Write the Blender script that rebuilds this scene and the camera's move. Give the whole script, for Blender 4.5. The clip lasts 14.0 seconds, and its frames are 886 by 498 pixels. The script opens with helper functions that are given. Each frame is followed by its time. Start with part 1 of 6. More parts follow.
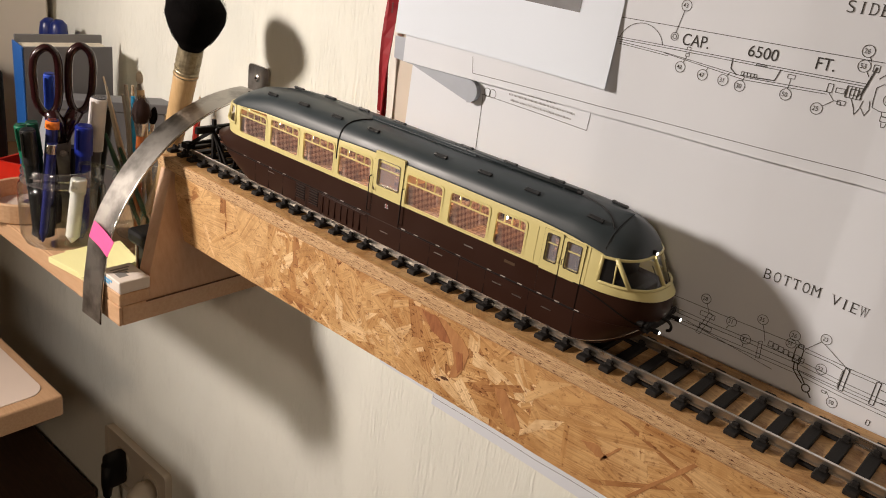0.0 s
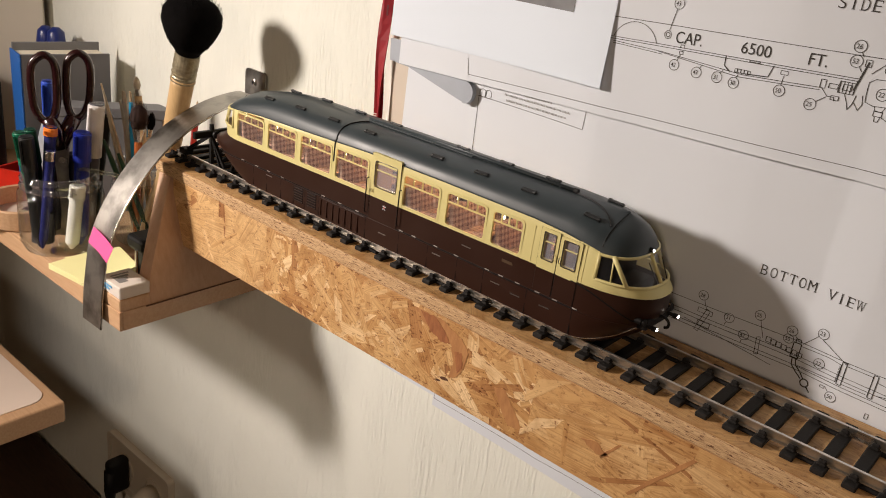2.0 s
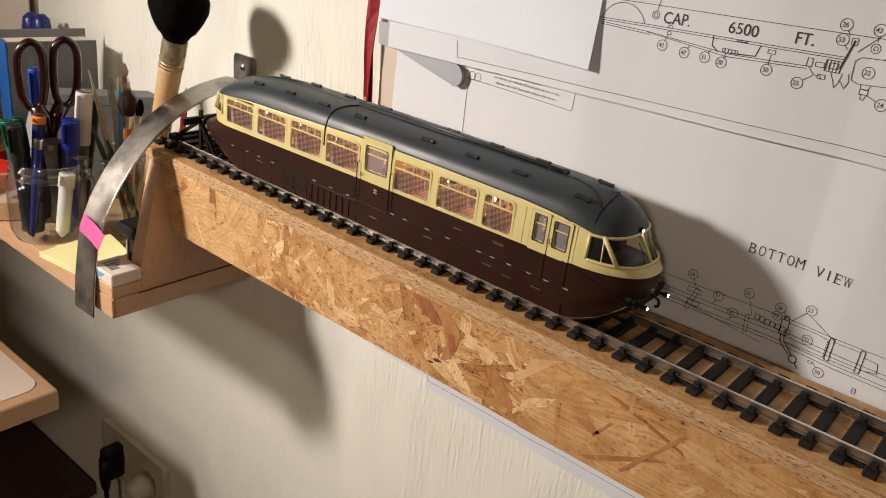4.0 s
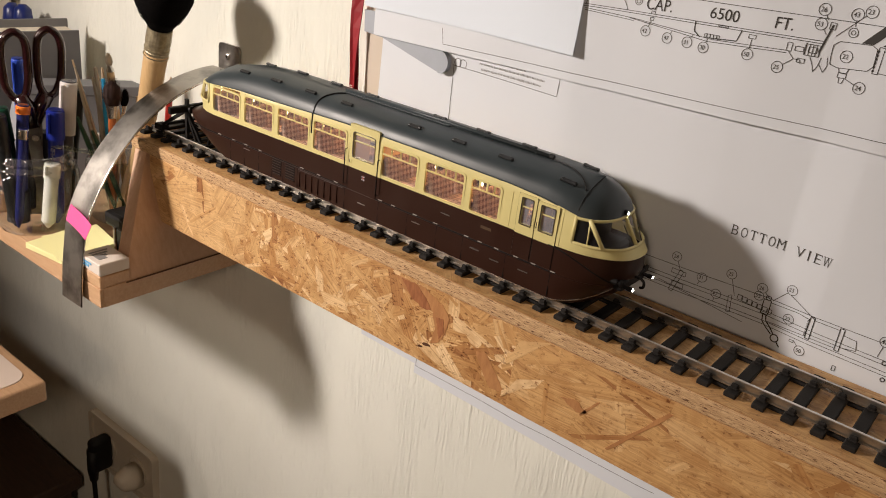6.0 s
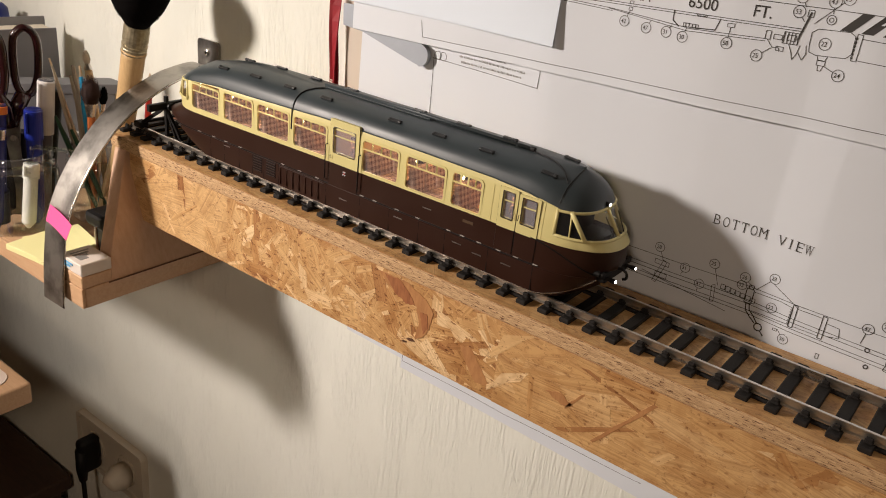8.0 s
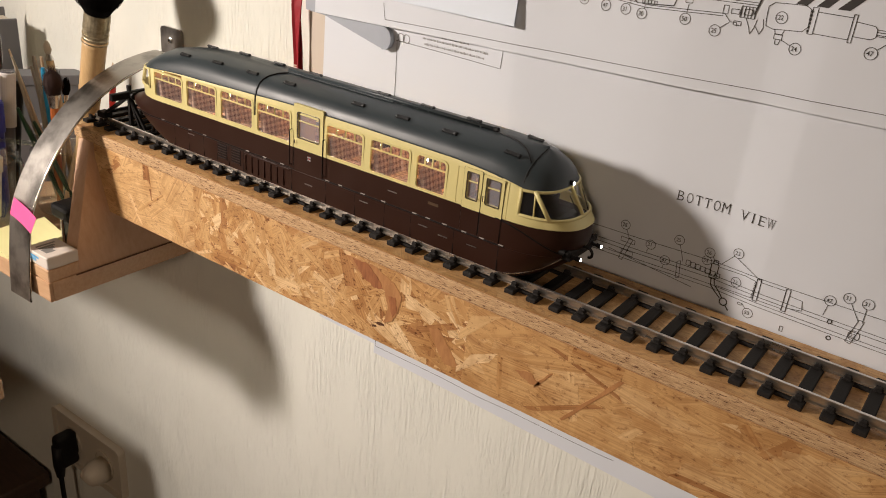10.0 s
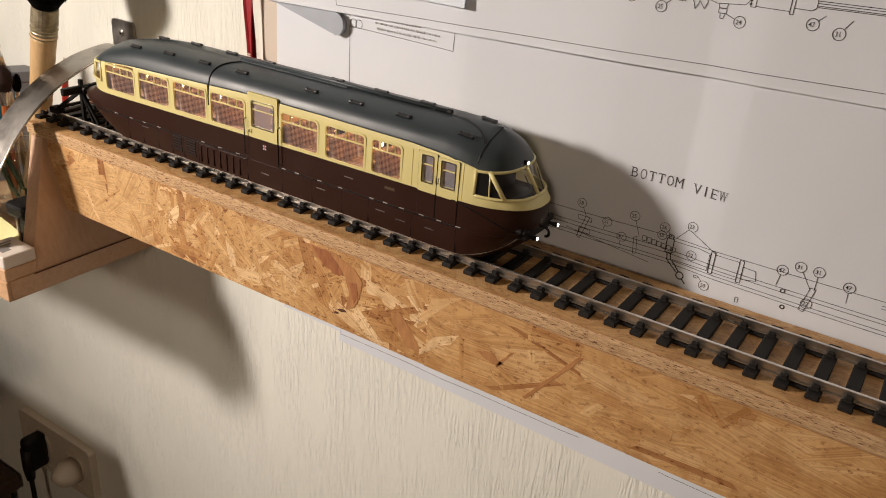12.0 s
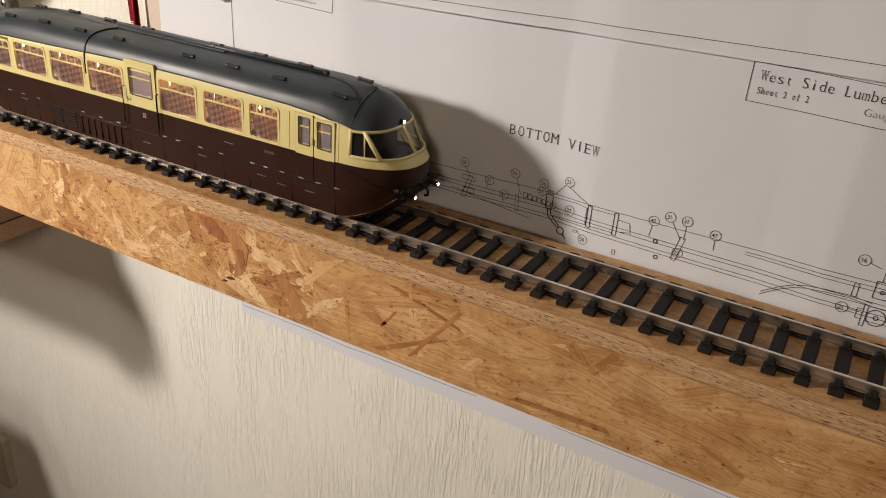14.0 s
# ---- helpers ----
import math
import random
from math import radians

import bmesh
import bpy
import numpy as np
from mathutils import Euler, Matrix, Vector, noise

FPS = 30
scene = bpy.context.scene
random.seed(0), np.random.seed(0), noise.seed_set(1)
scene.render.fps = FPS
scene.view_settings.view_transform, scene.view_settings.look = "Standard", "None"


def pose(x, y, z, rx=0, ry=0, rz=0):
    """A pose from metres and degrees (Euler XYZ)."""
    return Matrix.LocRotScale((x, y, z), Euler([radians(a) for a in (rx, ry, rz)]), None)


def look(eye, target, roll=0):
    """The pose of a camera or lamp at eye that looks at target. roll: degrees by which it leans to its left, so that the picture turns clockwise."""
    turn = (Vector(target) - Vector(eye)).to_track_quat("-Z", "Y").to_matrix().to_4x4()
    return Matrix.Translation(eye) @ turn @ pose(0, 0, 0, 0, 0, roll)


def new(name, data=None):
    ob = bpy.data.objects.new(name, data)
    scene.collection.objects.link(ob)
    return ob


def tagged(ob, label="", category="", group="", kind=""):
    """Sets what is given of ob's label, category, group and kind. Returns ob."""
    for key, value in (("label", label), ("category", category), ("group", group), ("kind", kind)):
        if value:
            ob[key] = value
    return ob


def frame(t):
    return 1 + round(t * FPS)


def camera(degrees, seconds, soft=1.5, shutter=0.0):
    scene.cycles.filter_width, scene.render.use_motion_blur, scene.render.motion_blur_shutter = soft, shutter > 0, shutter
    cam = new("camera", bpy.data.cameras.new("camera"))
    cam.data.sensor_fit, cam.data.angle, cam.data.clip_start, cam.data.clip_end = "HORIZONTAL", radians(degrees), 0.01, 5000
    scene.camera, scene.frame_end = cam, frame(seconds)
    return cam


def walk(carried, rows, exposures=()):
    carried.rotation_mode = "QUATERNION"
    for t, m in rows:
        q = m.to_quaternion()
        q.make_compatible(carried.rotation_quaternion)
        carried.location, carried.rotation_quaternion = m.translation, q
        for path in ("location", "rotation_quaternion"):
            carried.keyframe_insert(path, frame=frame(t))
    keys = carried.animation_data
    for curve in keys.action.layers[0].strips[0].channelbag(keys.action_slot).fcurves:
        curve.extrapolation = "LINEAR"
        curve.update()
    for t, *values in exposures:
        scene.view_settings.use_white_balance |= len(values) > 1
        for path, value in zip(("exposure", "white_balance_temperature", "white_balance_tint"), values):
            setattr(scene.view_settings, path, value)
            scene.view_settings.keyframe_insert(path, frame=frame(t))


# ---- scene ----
cam = camera(56.47, 14.0, 1.0)
PATH = [
    (0, (0.37073, -0.42698, 0.23984), (-0.19876, 0.29905, -0.14559), 8.272),
    (0.5, (0.37190, -0.42643, 0.24050), (-0.19996, 0.30030, -0.14007), 8.062),
    (1, (0.37346, -0.42790, 0.24141), (-0.19844, 0.29945, -0.13794), 7.811),
    (1.5, (0.37410, -0.42794, 0.24161), (-0.19794, 0.29924, -0.13785), 7.603),
    (2, (0.37372, -0.42755, 0.23961), (-0.19744, 0.29867, -0.14299), 7.444),
    (2.5, (0.37271, -0.43072, 0.23992), (-0.19618, 0.29443, -0.14804), 7.295),
    (3, (0.37298, -0.42995, 0.23901), (-0.19310, 0.29535, -0.15277), 7.203),
    (5.5, (0.37868, -0.43513, 0.23986), (-0.16195, 0.30252, -0.16461), 6.986),
    (6, (0.37801, -0.43796, 0.23800), (-0.15947, 0.30130, -0.16773), 7.020),
    (6.5, (0.37731, -0.43563, 0.23768), (-0.15764, 0.30381, -0.17105), 6.902),
    (7, (0.37461, -0.43619, 0.23807), (-0.15809, 0.30346, -0.17321), 6.764),
    (7.5, (0.37717, -0.43403, 0.23980), (-0.15268, 0.30710, -0.17249), 6.575),
    (8, (0.37970, -0.43215, 0.23926), (-0.14508, 0.31161, -0.17476), 6.315),
    (10.5, (0.38969, -0.42382, 0.23607), (-0.10660, 0.33153, -0.19190), 5.339),
    (11, (0.39197, -0.42119, 0.23512), (-0.09802, 0.33711, -0.19487), 5.070),
    (11.5, (0.39660, -0.42093, 0.23369), (-0.08725, 0.34080, -0.19721), 4.757),
    (12, (0.39754, -0.42292, 0.23431), (-0.07499, 0.34397, -0.19996), 4.452),
    (12.5, (0.40772, -0.41787, 0.23270), (-0.05079, 0.35525, -0.20554), 4.194),
    (13, (0.41871, -0.40789, 0.23102), (-0.02686, 0.36982, -0.21242), 3.900),
    (13.5, (0.42763, -0.40266, 0.22750), (-0.00076, 0.38238, -0.21993), 4.014),
    (14, (0.43612, -0.40697, 0.22793), (0.02460, 0.38390, -0.22503), 4.443),
]
walk(cam, [(t, look(eye, target, roll)) for t, eye, target, roll in PATH])

# ---------------------------------------------------------------- light
WALL_Y = 0.0555
world = bpy.data.worlds.new("room_air")
scene.world = world
world.use_nodes = True
world.node_tree.nodes["Background"].inputs[0].default_value = (1.0, 0.86, 0.7, 1)
world.node_tree.nodes["Background"].inputs[1].default_value = 0.022


def lamp(name, kind, at, target, power, size, colour):
    data = bpy.data.lights.new(name, kind)
    data.energy, data.color = power, colour
    if kind == "AREA":
        data.shape, data.size = "DISK", size
    else:
        data.shadow_soft_size = size
    ob = new(name, data)
    ob.matrix_world = look(at, target)
    return ob


key = lamp("desk_lamp_light", "AREA", (-0.555, -0.64, 0.355), (0.24, 0.05, -0.06), 5.15, 0.105, (1.0, 0.875, 0.785))
key.data.spread = radians(125)
low_lamp = lamp("table_lamp_light", "AREA", (-0.60, -0.64, 0.115), (0.02, 0.05, -0.40), 0.20, 0.09, (1.0, 0.84, 0.70))
low_lamp.data.spread = radians(60)
lamp("room_lamp_light", "AREA", (0.80, -1.70, 0.58), (0.10, 0.0, -0.15), 5.4, 0.26, (1.0, 0.76, 0.57))


# ---------------------------------------------------------------- materials
def nodes_of(name):
    m = bpy.data.materials.new(name)
    m.use_nodes = True
    t = m.node_tree
    return m, t, t.nodes, t.links, t.nodes["Principled BSDF"]


def put(n, **values):
    for key, value in values.items():
        n.inputs[key].default_value = value
    return n


def coords(nodes, links, scale=(1, 1, 1), kind="Object", turn=(0, 0, 0)):
    c, m = nodes.new("ShaderNodeTexCoord"), nodes.new("ShaderNodeMapping")
    m.inputs["Scale"].default_value = scale
    m.inputs["Rotation"].default_value = turn
    links.new(c.outputs[kind], m.inputs["Vector"])
    return m.outputs[0]


def noise_tex(nodes, links, vec, scale, detail=4.0, rough=0.55):
    n = nodes.new("ShaderNodeTexNoise")
    put(n, Scale=scale, Detail=detail, Roughness=rough)
    links.new(vec, n.inputs["Vector"])
    return n.outputs["Fac"]


def ramp(nodes, links, fac, stops):
    r = nodes.new("ShaderNodeValToRGB")
    e = r.color_ramp.elements
    while len(e) < len(stops):
        e.new(0.5)
    for el, (p, c) in zip(e, stops):
        el.position, el.color = p, (*c, 1)
    links.new(fac, r.inputs[0])
    return r.outputs[0]


def mix(nodes, links, a, b, fac, mode="MIX"):
    m = nodes.new("ShaderNodeMix")
    m.data_type, m.blend_type = "RGBA", mode
    for sock, v in ((m.inputs[0], fac), (m.inputs[6], a), (m.inputs[7], b)):
        if isinstance(v, (int, float)):
            sock.default_value = v
        elif isinstance(v, tuple):
            sock.default_value = (*v, 1)
        else:
            links.new(v, sock)
    return m.outputs[2]


def bump(nodes, links, height, bsdf, strength=0.3, distance=0.0005, under=None):
    b = nodes.new("ShaderNodeBump")
    put(b, Strength=strength, Distance=distance)
    links.new(height, b.inputs["Height"])
    if under is not None:
        links.new(under, b.inputs["Normal"])
    links.new(b.outputs[0], bsdf.inputs["Normal"])
    return b.outputs[0]


def plain(name, colour, rough=0.5, metal=0.0, vary=0.12, fine=900.0, coarse=60.0, relief=0.1, spread=0.1, coat=0.0, depth=0.0003):
    """A surface with variation at two scales: fine grain and coarse wear."""
    m, t, nodes, links, b = nodes_of(name)
    v = coords(nodes, links)
    f, c = noise_tex(nodes, links, v, fine), noise_tex(nodes, links, v, coarse, 3.0)
    dark, light = tuple(k * (1 - vary) for k in colour), tuple(min(1, k * (1 + vary)) for k in colour)
    base = ramp(nodes, links, c, [(0.3, dark), (0.7, light)])
    base = mix(nodes, links, base, mix(nodes, links, dark, light, f), 0.4)
    links.new(base, b.inputs["Base Color"])
    r = nodes.new("ShaderNodeMapRange")
    put(r, **{"To Min": max(0.02, rough - spread), "To Max": min(1, rough + spread)})
    links.new(c, r.inputs[0])
    links.new(r.outputs[0], b.inputs["Roughness"])
    put(b, Metallic=metal)
    b.inputs["Coat Weight"].default_value = coat
    if relief:
        bump(nodes, links, f, b, relief, depth)
    return m


def wood(name, light, dark, along=(1, 12, 12), scale=60.0, rough=0.55, relief=0.15):
    m, t, nodes, links, b = nodes_of(name)
    v = coords(nodes, links, along)
    n1 = noise_tex(nodes, links, v, scale, 6.0, 0.65)
    n2 = noise_tex(nodes, links, coords(nodes, links), 14.0, 3.0)
    base = ramp(nodes, links, n1, [(0.3, dark), (0.62, light)])
    base = mix(nodes, links, base, mix(nodes, links, dark, light, n2), 0.35)
    links.new(base, b.inputs["Base Color"])
    put(b, Roughness=rough)
    bump(nodes, links, n1, b, relief, 0.0003)
    return m


def glass(name, tint=(1, 1, 1), rough=0.02, gloss=0.7, least=0.04, power=3.0, veil=0.0):
    """A thin pane: clear, with a mirror gloss that grows at grazing angles; veil lays a flat pale film over it in place
    of reflected light.
    """
    m, t, nodes, links, b = nodes_of(name)
    nodes.remove(b)
    tr, gl, mx, lw, pw, mr = (nodes.new("ShaderNode" + k) for k in ("BsdfTransparent", "BsdfGlossy", "MixShader", "LayerWeight", "Math", "MapRange"))
    tr.inputs[0].default_value = (*tint, 1)
    put(gl, Roughness=rough)
    put(lw, Blend=0.5)
    pw.operation = "POWER"
    pw.inputs[1].default_value = power
    put(mr, **{"To Min": least, "To Max": gloss})
    links.new(lw.outputs["Facing"], pw.inputs[0])
    links.new(pw.outputs[0], mr.inputs[0])
    links.new(mr.outputs[0], mx.inputs[0])
    links.new(tr.outputs[0], mx.inputs[1])
    links.new(gl.outputs[0], mx.inputs[2])
    out = mx.outputs[0]
    if veil:
        df, mv = nodes.new("ShaderNodeBsdfDiffuse"), nodes.new("ShaderNodeMixShader")
        df.inputs[0].default_value = (0.62, 0.60, 0.66, 1)
        mv.inputs[0].default_value = veil
        links.new(out, mv.inputs[1])
        links.new(df.outputs[0], mv.inputs[2])
        out = mv.outputs[0]
    links.new(out, nodes["Material Output"].inputs[0])
    return m


def glow(name, colour, strength):
    m, t, nodes, links, b = nodes_of(name)
    put(b, **{"Base Color": (*colour, 1), "Emission Color": (*colour, 1), "Emission Strength": strength})
    return m


def wallpaper():
    """Off-white embossed paper: broken upright ridges and drips over a fine grain."""
    m, t, nodes, links, b = nodes_of("embossed_wallpaper")
    warp = nodes.new("ShaderNodeVectorMath")
    warp.operation = "MULTIPLY_ADD"
    wob = nodes.new("ShaderNodeTexNoise")
    put(wob, Scale=55.0, Detail=2.0)
    links.new(coords(nodes, links, (1, 1, 0.6)), wob.inputs["Vector"])
    links.new(wob.outputs["Color"], warp.inputs[0])
    warp.inputs[1].default_value = (0.0011, 0.0, 0.003)
    links.new(coords(nodes, links), warp.inputs[2])
    def stretched(scale_z):
        mp = nodes.new("ShaderNodeMapping")
        mp.inputs["Scale"].default_value = (1, 1, scale_z)
        links.new(warp.outputs[0], mp.inputs["Vector"])
        return mp.outputs[0]
    thin = ramp(nodes, links, noise_tex(nodes, links, stretched(0.075), 520.0, 3.0, 0.55), [(0.49, (0, 0, 0)), (0.56, (1, 1, 1))])
    wide = ramp(nodes, links, noise_tex(nodes, links, stretched(0.10), 270.0, 3.0, 0.5), [(0.44, (0, 0, 0)), (0.57, (1, 1, 1))])
    patch = ramp(nodes, links, noise_tex(nodes, links, coords(nodes, links, (1, 1, 0.4)), 30.0, 3.0), [(0.36, (0.15, 0.15, 0.15)), (0.58, (1, 1, 1))])
    relief = mix(nodes, links, (0.0, 0.0, 0.0), mix(nodes, links, thin, wide, 0.5), patch)
    grain = noise_tex(nodes, links, coords(nodes, links), 900.0, 3.0)
    dirt = noise_tex(nodes, links, coords(nodes, links), 5.0, 4.0)
    base = ramp(nodes, links, dirt, [(0.3, (0.775, 0.78, 0.70)), (0.7, (0.83, 0.84, 0.77))])
    links.new(base, b.inputs["Base Color"])
    put(b, Roughness=0.75)
    first = bump(nodes, links, grain, b, 0.15, 0.0004)
    bump(nodes, links, relief, b, 0.58, 0.0013, under=first)
    return m


def paper_mat(name, colour, blotch=0.03):
    m, t, nodes, links, b = nodes_of(name)
    v = coords(nodes, links)
    c, f = noise_tex(nodes, links, v, 9.0, 3.0), noise_tex(nodes, links, v, 1500.0, 2.0)
    base = ramp(nodes, links, c, [(0.3, tuple(k * (1 - blotch) for k in colour)), (0.7, colour)])
    links.new(base, b.inputs["Base Color"])
    put(b, Roughness=0.7)
    first = bump(nodes, links, f, b, 0.05, 0.0001)
    second = bump(nodes, links, noise_tex(nodes, links, coords(nodes, links, (1, 1, 0.6)), 34.0, 3.0), b, 0.30, 0.0014, under=first)
    bump(nodes, links, noise_tex(nodes, links, v, 11.0, 3.0), b, 0.55, 0.004, under=second)
    return m


def osb_face(name="osb_ground"):
    m, t, nodes, links, b = nodes_of(name)
    v = coords(nodes, links, (1, 1, 2.2))
    n1, n2 = noise_tex(nodes, links, v, 90.0, 6.0, 0.7), noise_tex(nodes, links, v, 14.0, 3.0)
    base = ramp(nodes, links, n1, [(0.25, (0.20, 0.085, 0.03)), (0.45, (0.42, 0.22, 0.085)), (0.75, (0.58, 0.34, 0.15))])
    base = mix(nodes, links, base, (0.40, 0.20, 0.08), n2)
    links.new(base, b.inputs["Base Color"])
    put(b, Roughness=0.6)
    bump(nodes, links, n1, b, 0.5, 0.0006)
    return m


def osb_flake(name="osb_flake", calm=0.0, ground=(0.64, 0.385, 0.16)):
    """Strand colour drawn once a flake, with grain along it; calm evens the strands out."""
    m, t, nodes, links, b = nodes_of(name)
    geo = nodes.new("ShaderNodeNewGeometry")
    tone = ramp(nodes, links, geo.outputs["Random Per Island"], [
        (0.0, (0.36, 0.16, 0.06)), (0.09, (0.54, 0.29, 0.11)), (0.3, (0.62, 0.365, 0.148)), (0.75, (0.70, 0.445, 0.20)), (1.0, (0.88, 0.65, 0.37))])
    tone = mix(nodes, links, tone, ground, calm)
    uv = coords(nodes, links, (9, 700, 1), "UV")
    g = noise_tex(nodes, links, uv, 1.0, 4.0, 0.6)
    fibre = ramp(nodes, links, g, [(0.3, (0.58, 0.48, 0.40)), (0.6, (1, 1, 1))])
    base = mix(nodes, links, tone, fibre, 0.8, "MULTIPLY")
    spot = noise_tex(nodes, links, coords(nodes, links), 60.0, 4.0)
    base = mix(nodes, links, base, ramp(nodes, links, spot, [(0.35, (0.72, 0.62, 0.52)), (0.55, (1, 1, 1))]), 0.7, "MULTIPLY")
    speck = noise_tex(nodes, links, coords(nodes, links, (1, 1, 1.6)), 260.0, 6.0, 0.65)
    base = mix(nodes, links, base, ramp(nodes, links, speck, [(0.34, (0.34, 0.20, 0.12)), (0.44, (1, 1, 1))]), 0.9 - 0.5 * calm, "MULTIPLY")
    links.new(base, b.inputs["Base Color"])
    put(b, Roughness=0.5)
    first = bump(nodes, links, speck, b, 0.4, 0.0004)
    bump(nodes, links, g, b, 0.5, 0.0004, under=first)
    return m


def osb_edge(name="osb_edge"):
    """Sawn edge of strand board: thin layers lying along it, with dark gaps."""
    m, t, nodes, links, b = nodes_of(name)
    n1 = noise_tex(nodes, links, coords(nodes, links, (1, 9, 9)), 170.0, 6.0, 0.75)
    gap = noise_tex(nodes, links, coords(nodes, links, (1, 7, 7)), 190.0, 4.0, 0.65)
    base = ramp(nodes, links, n1, [(0.28, (0.26, 0.14, 0.065)), (0.5, (0.54, 0.345, 0.175)), (0.72, (0.72, 0.51, 0.29))])
    base = mix(nodes, links, base, ramp(nodes, links, gap, [(0.36, (0.20, 0.10, 0.055)), (0.44, (1, 1, 1))]), 1.0, "MULTIPLY")
    links.new(base, b.inputs["Base Color"])
    put(b, Roughness=0.75)
    first = bump(nodes, links, n1, b, 0.5, 0.0005)
    bump(nodes, links, gap, b, 0.5, 0.0008, under=first)
    return m


def plaid(name="plaid_moquette"):
    m, t, nodes, links, b = nodes_of(name)
    cols = []
    for axis in ("X", "Y", "Z"):
        w = nodes.new("ShaderNodeTexWave")
        w.bands_direction = axis
        put(w, Scale=78.0, Distortion=0.0)
        links.new(coords(nodes, links), w.inputs["Vector"])
        cols.append(ramp(nodes, links, w.outputs["Fac"], [(0.35, (0.11, 0.038, 0.028)), (0.62, (0.52, 0.34, 0.25))]))
    base = mix(nodes, links, mix(nodes, links, cols[1], cols[2], 0.5), cols[0], 0.3)
    links.new(base, b.inputs["Base Color"])
    put(b, Roughness=0.85)
    return m


def brushed(name, colour, rough=0.3):
    m, t, nodes, links, b = nodes_of(name)
    n = noise_tex(nodes, links, coords(nodes, links, (40, 1, 1)), 60.0, 4.0, 0.6)
    c = noise_tex(nodes, links, coords(nodes, links), 35.0, 4.0)
    links.new(ramp(nodes, links, c, [(0.35, tuple(k * 0.32 for k in colour)), (0.6, colour)]), b.inputs["Base Color"])
    r = nodes.new("ShaderNodeMapRange")
    put(r, **{"To Min": rough - 0.1, "To Max": rough + 0.18})
    links.new(c, r.inputs[0])
    links.new(r.outputs[0], b.inputs["Roughness"])
    put(b, Metallic=1.0)
    bump(nodes, links, n, b, 0.08, 0.0002)
    return m


M_WALL, M_OSB, M_FLAKE, M_EDGE = wallpaper(), osb_face(), osb_flake(), osb_edge()
M_CALM, M_PALE = osb_flake("osb_long_strand", 0.72), osb_flake("osb_pale_strand", 0.78, (0.74, 0.49, 0.235))
M_BEECH = wood("beech", (0.60, 0.39, 0.23), (0.48, 0.28, 0.15), (1.0, 10, 10), 40.0, 0.5, 0.06)
M_GUSSET = wood("planed_softwood", (0.63, 0.42, 0.28), (0.52, 0.32, 0.20), (8, 8, 1), 30.0, 0.55, 0.05)
M_DARKWOOD = wood("dark_furniture", (0.07, 0.035, 0.02), (0.03, 0.015, 0.01), (1, 8, 8), 30.0, 0.5)
M_PAPER, M_PAPER2 = paper_mat("plan_paper", (0.70, 0.735, 0.785)), paper_mat("copy_paper", (0.72, 0.79, 0.875), 0.02)
M_PAPER3 = paper_mat("beige_paper", (0.62, 0.54, 0.45))
M_INK = plain("printing_ink", (0.035, 0.032, 0.03), 0.7, vary=0.1, relief=0)
M_PHOTO = plain("grey_photo_print", (0.10, 0.10, 0.105), 0.4, vary=0.5, coarse=50.0, fine=300.0, relief=0)
M_BROWN = plain("chocolate_paint", (0.027, 0.0098, 0.0056), 0.36, vary=0.10, coarse=40.0, relief=0.03, coat=0.0)
M_CREAM = plain("cream_paint", (0.645, 0.57, 0.255), 0.38, vary=0.04, coarse=50.0, relief=0.03, coat=0.1)
M_ROOF = plain("slate_grey_paint", (0.031, 0.041, 0.046), 0.41, vary=0.10, coarse=45.0, relief=0.04)
for paint in (M_BROWN, M_ROOF):
    paint.node_tree.nodes["Principled BSDF"].inputs["Specular IOR Level"].default_value = 0.38
M_BLACK = plain("black_plastic", (0.007, 0.0065, 0.0065), 0.5, vary=0.3, relief=0.12)
M_SLEEPER = plain("sleeper_plastic", (0.014, 0.0125, 0.0115), 0.6, vary=0.35, coarse=120.0, relief=0.3)
M_RAIL = plain("nickel_silver_rail", (0.78, 0.75, 0.70), 0.38, 1.0, vary=0.2, relief=0.08)
M_RAILSIDE = plain("dull_rail_side", (0.46, 0.43, 0.39), 0.30, 0.95, vary=0.25, relief=0.1)
M_STEEL = brushed("worn_stainless_steel", (0.44, 0.42, 0.39), 0.33)
M_SILVER = plain("bright_metal", (0.75, 0.73, 0.70), 0.22, 1.0, vary=0.1, relief=0.0)
for dull, level in ((M_BLACK, 0.25), (M_SLEEPER, 0.2)):
    dull.node_tree.nodes["Principled BSDF"].inputs["Specular IOR Level"].default_value = level
# the veils paint reflected room light on the panes as pale diffuse colour
M_GLASS = glass("sheen_veiled_pane", veil=0.045)
M_CABGLASS = glass("cab_pane", gloss=0.55, least=0.05, veil=0.02)
M_DOORGLASS = glass("sheen_veiled_door_pane", veil=0.16)
M_SEAT = plaid()
M_CABIN = plain("cabin_varnish", (0.62, 0.36, 0.15), 0.5, vary=0.15, relief=0.05)
M_CABFLOOR = plain("cabin_floor", (0.16, 0.07, 0.04), 0.6, vary=0.15, relief=0.05)


# ---------------------------------------------------------------- mesh helpers
def thing(name, at, label, category, group="", kind=""):
    ob = new(name)
    ob.empty_display_size = 0.01
    ob.matrix_world = Matrix.Translation(at)
    return tagged(ob, label, category, group, kind)


def part(name, bm, material, parent=None, label="", smooth=False, at=None):
    me = bpy.data.meshes.new(name)
    bmesh.ops.recalc_face_normals(bm, faces=bm.faces)
    bm.to_mesh(me)
    bm.free()
    if smooth:
        me.shade_smooth()
    me.materials.append(material)
    ob = new(name, me)
    if parent is not None:
        ob.parent = parent
    if at is not None:
        ob.matrix_basis = at if isinstance(at, Matrix) else Matrix.Translation(at)
    return tagged(ob, label)


def B():
    return bmesh.new()


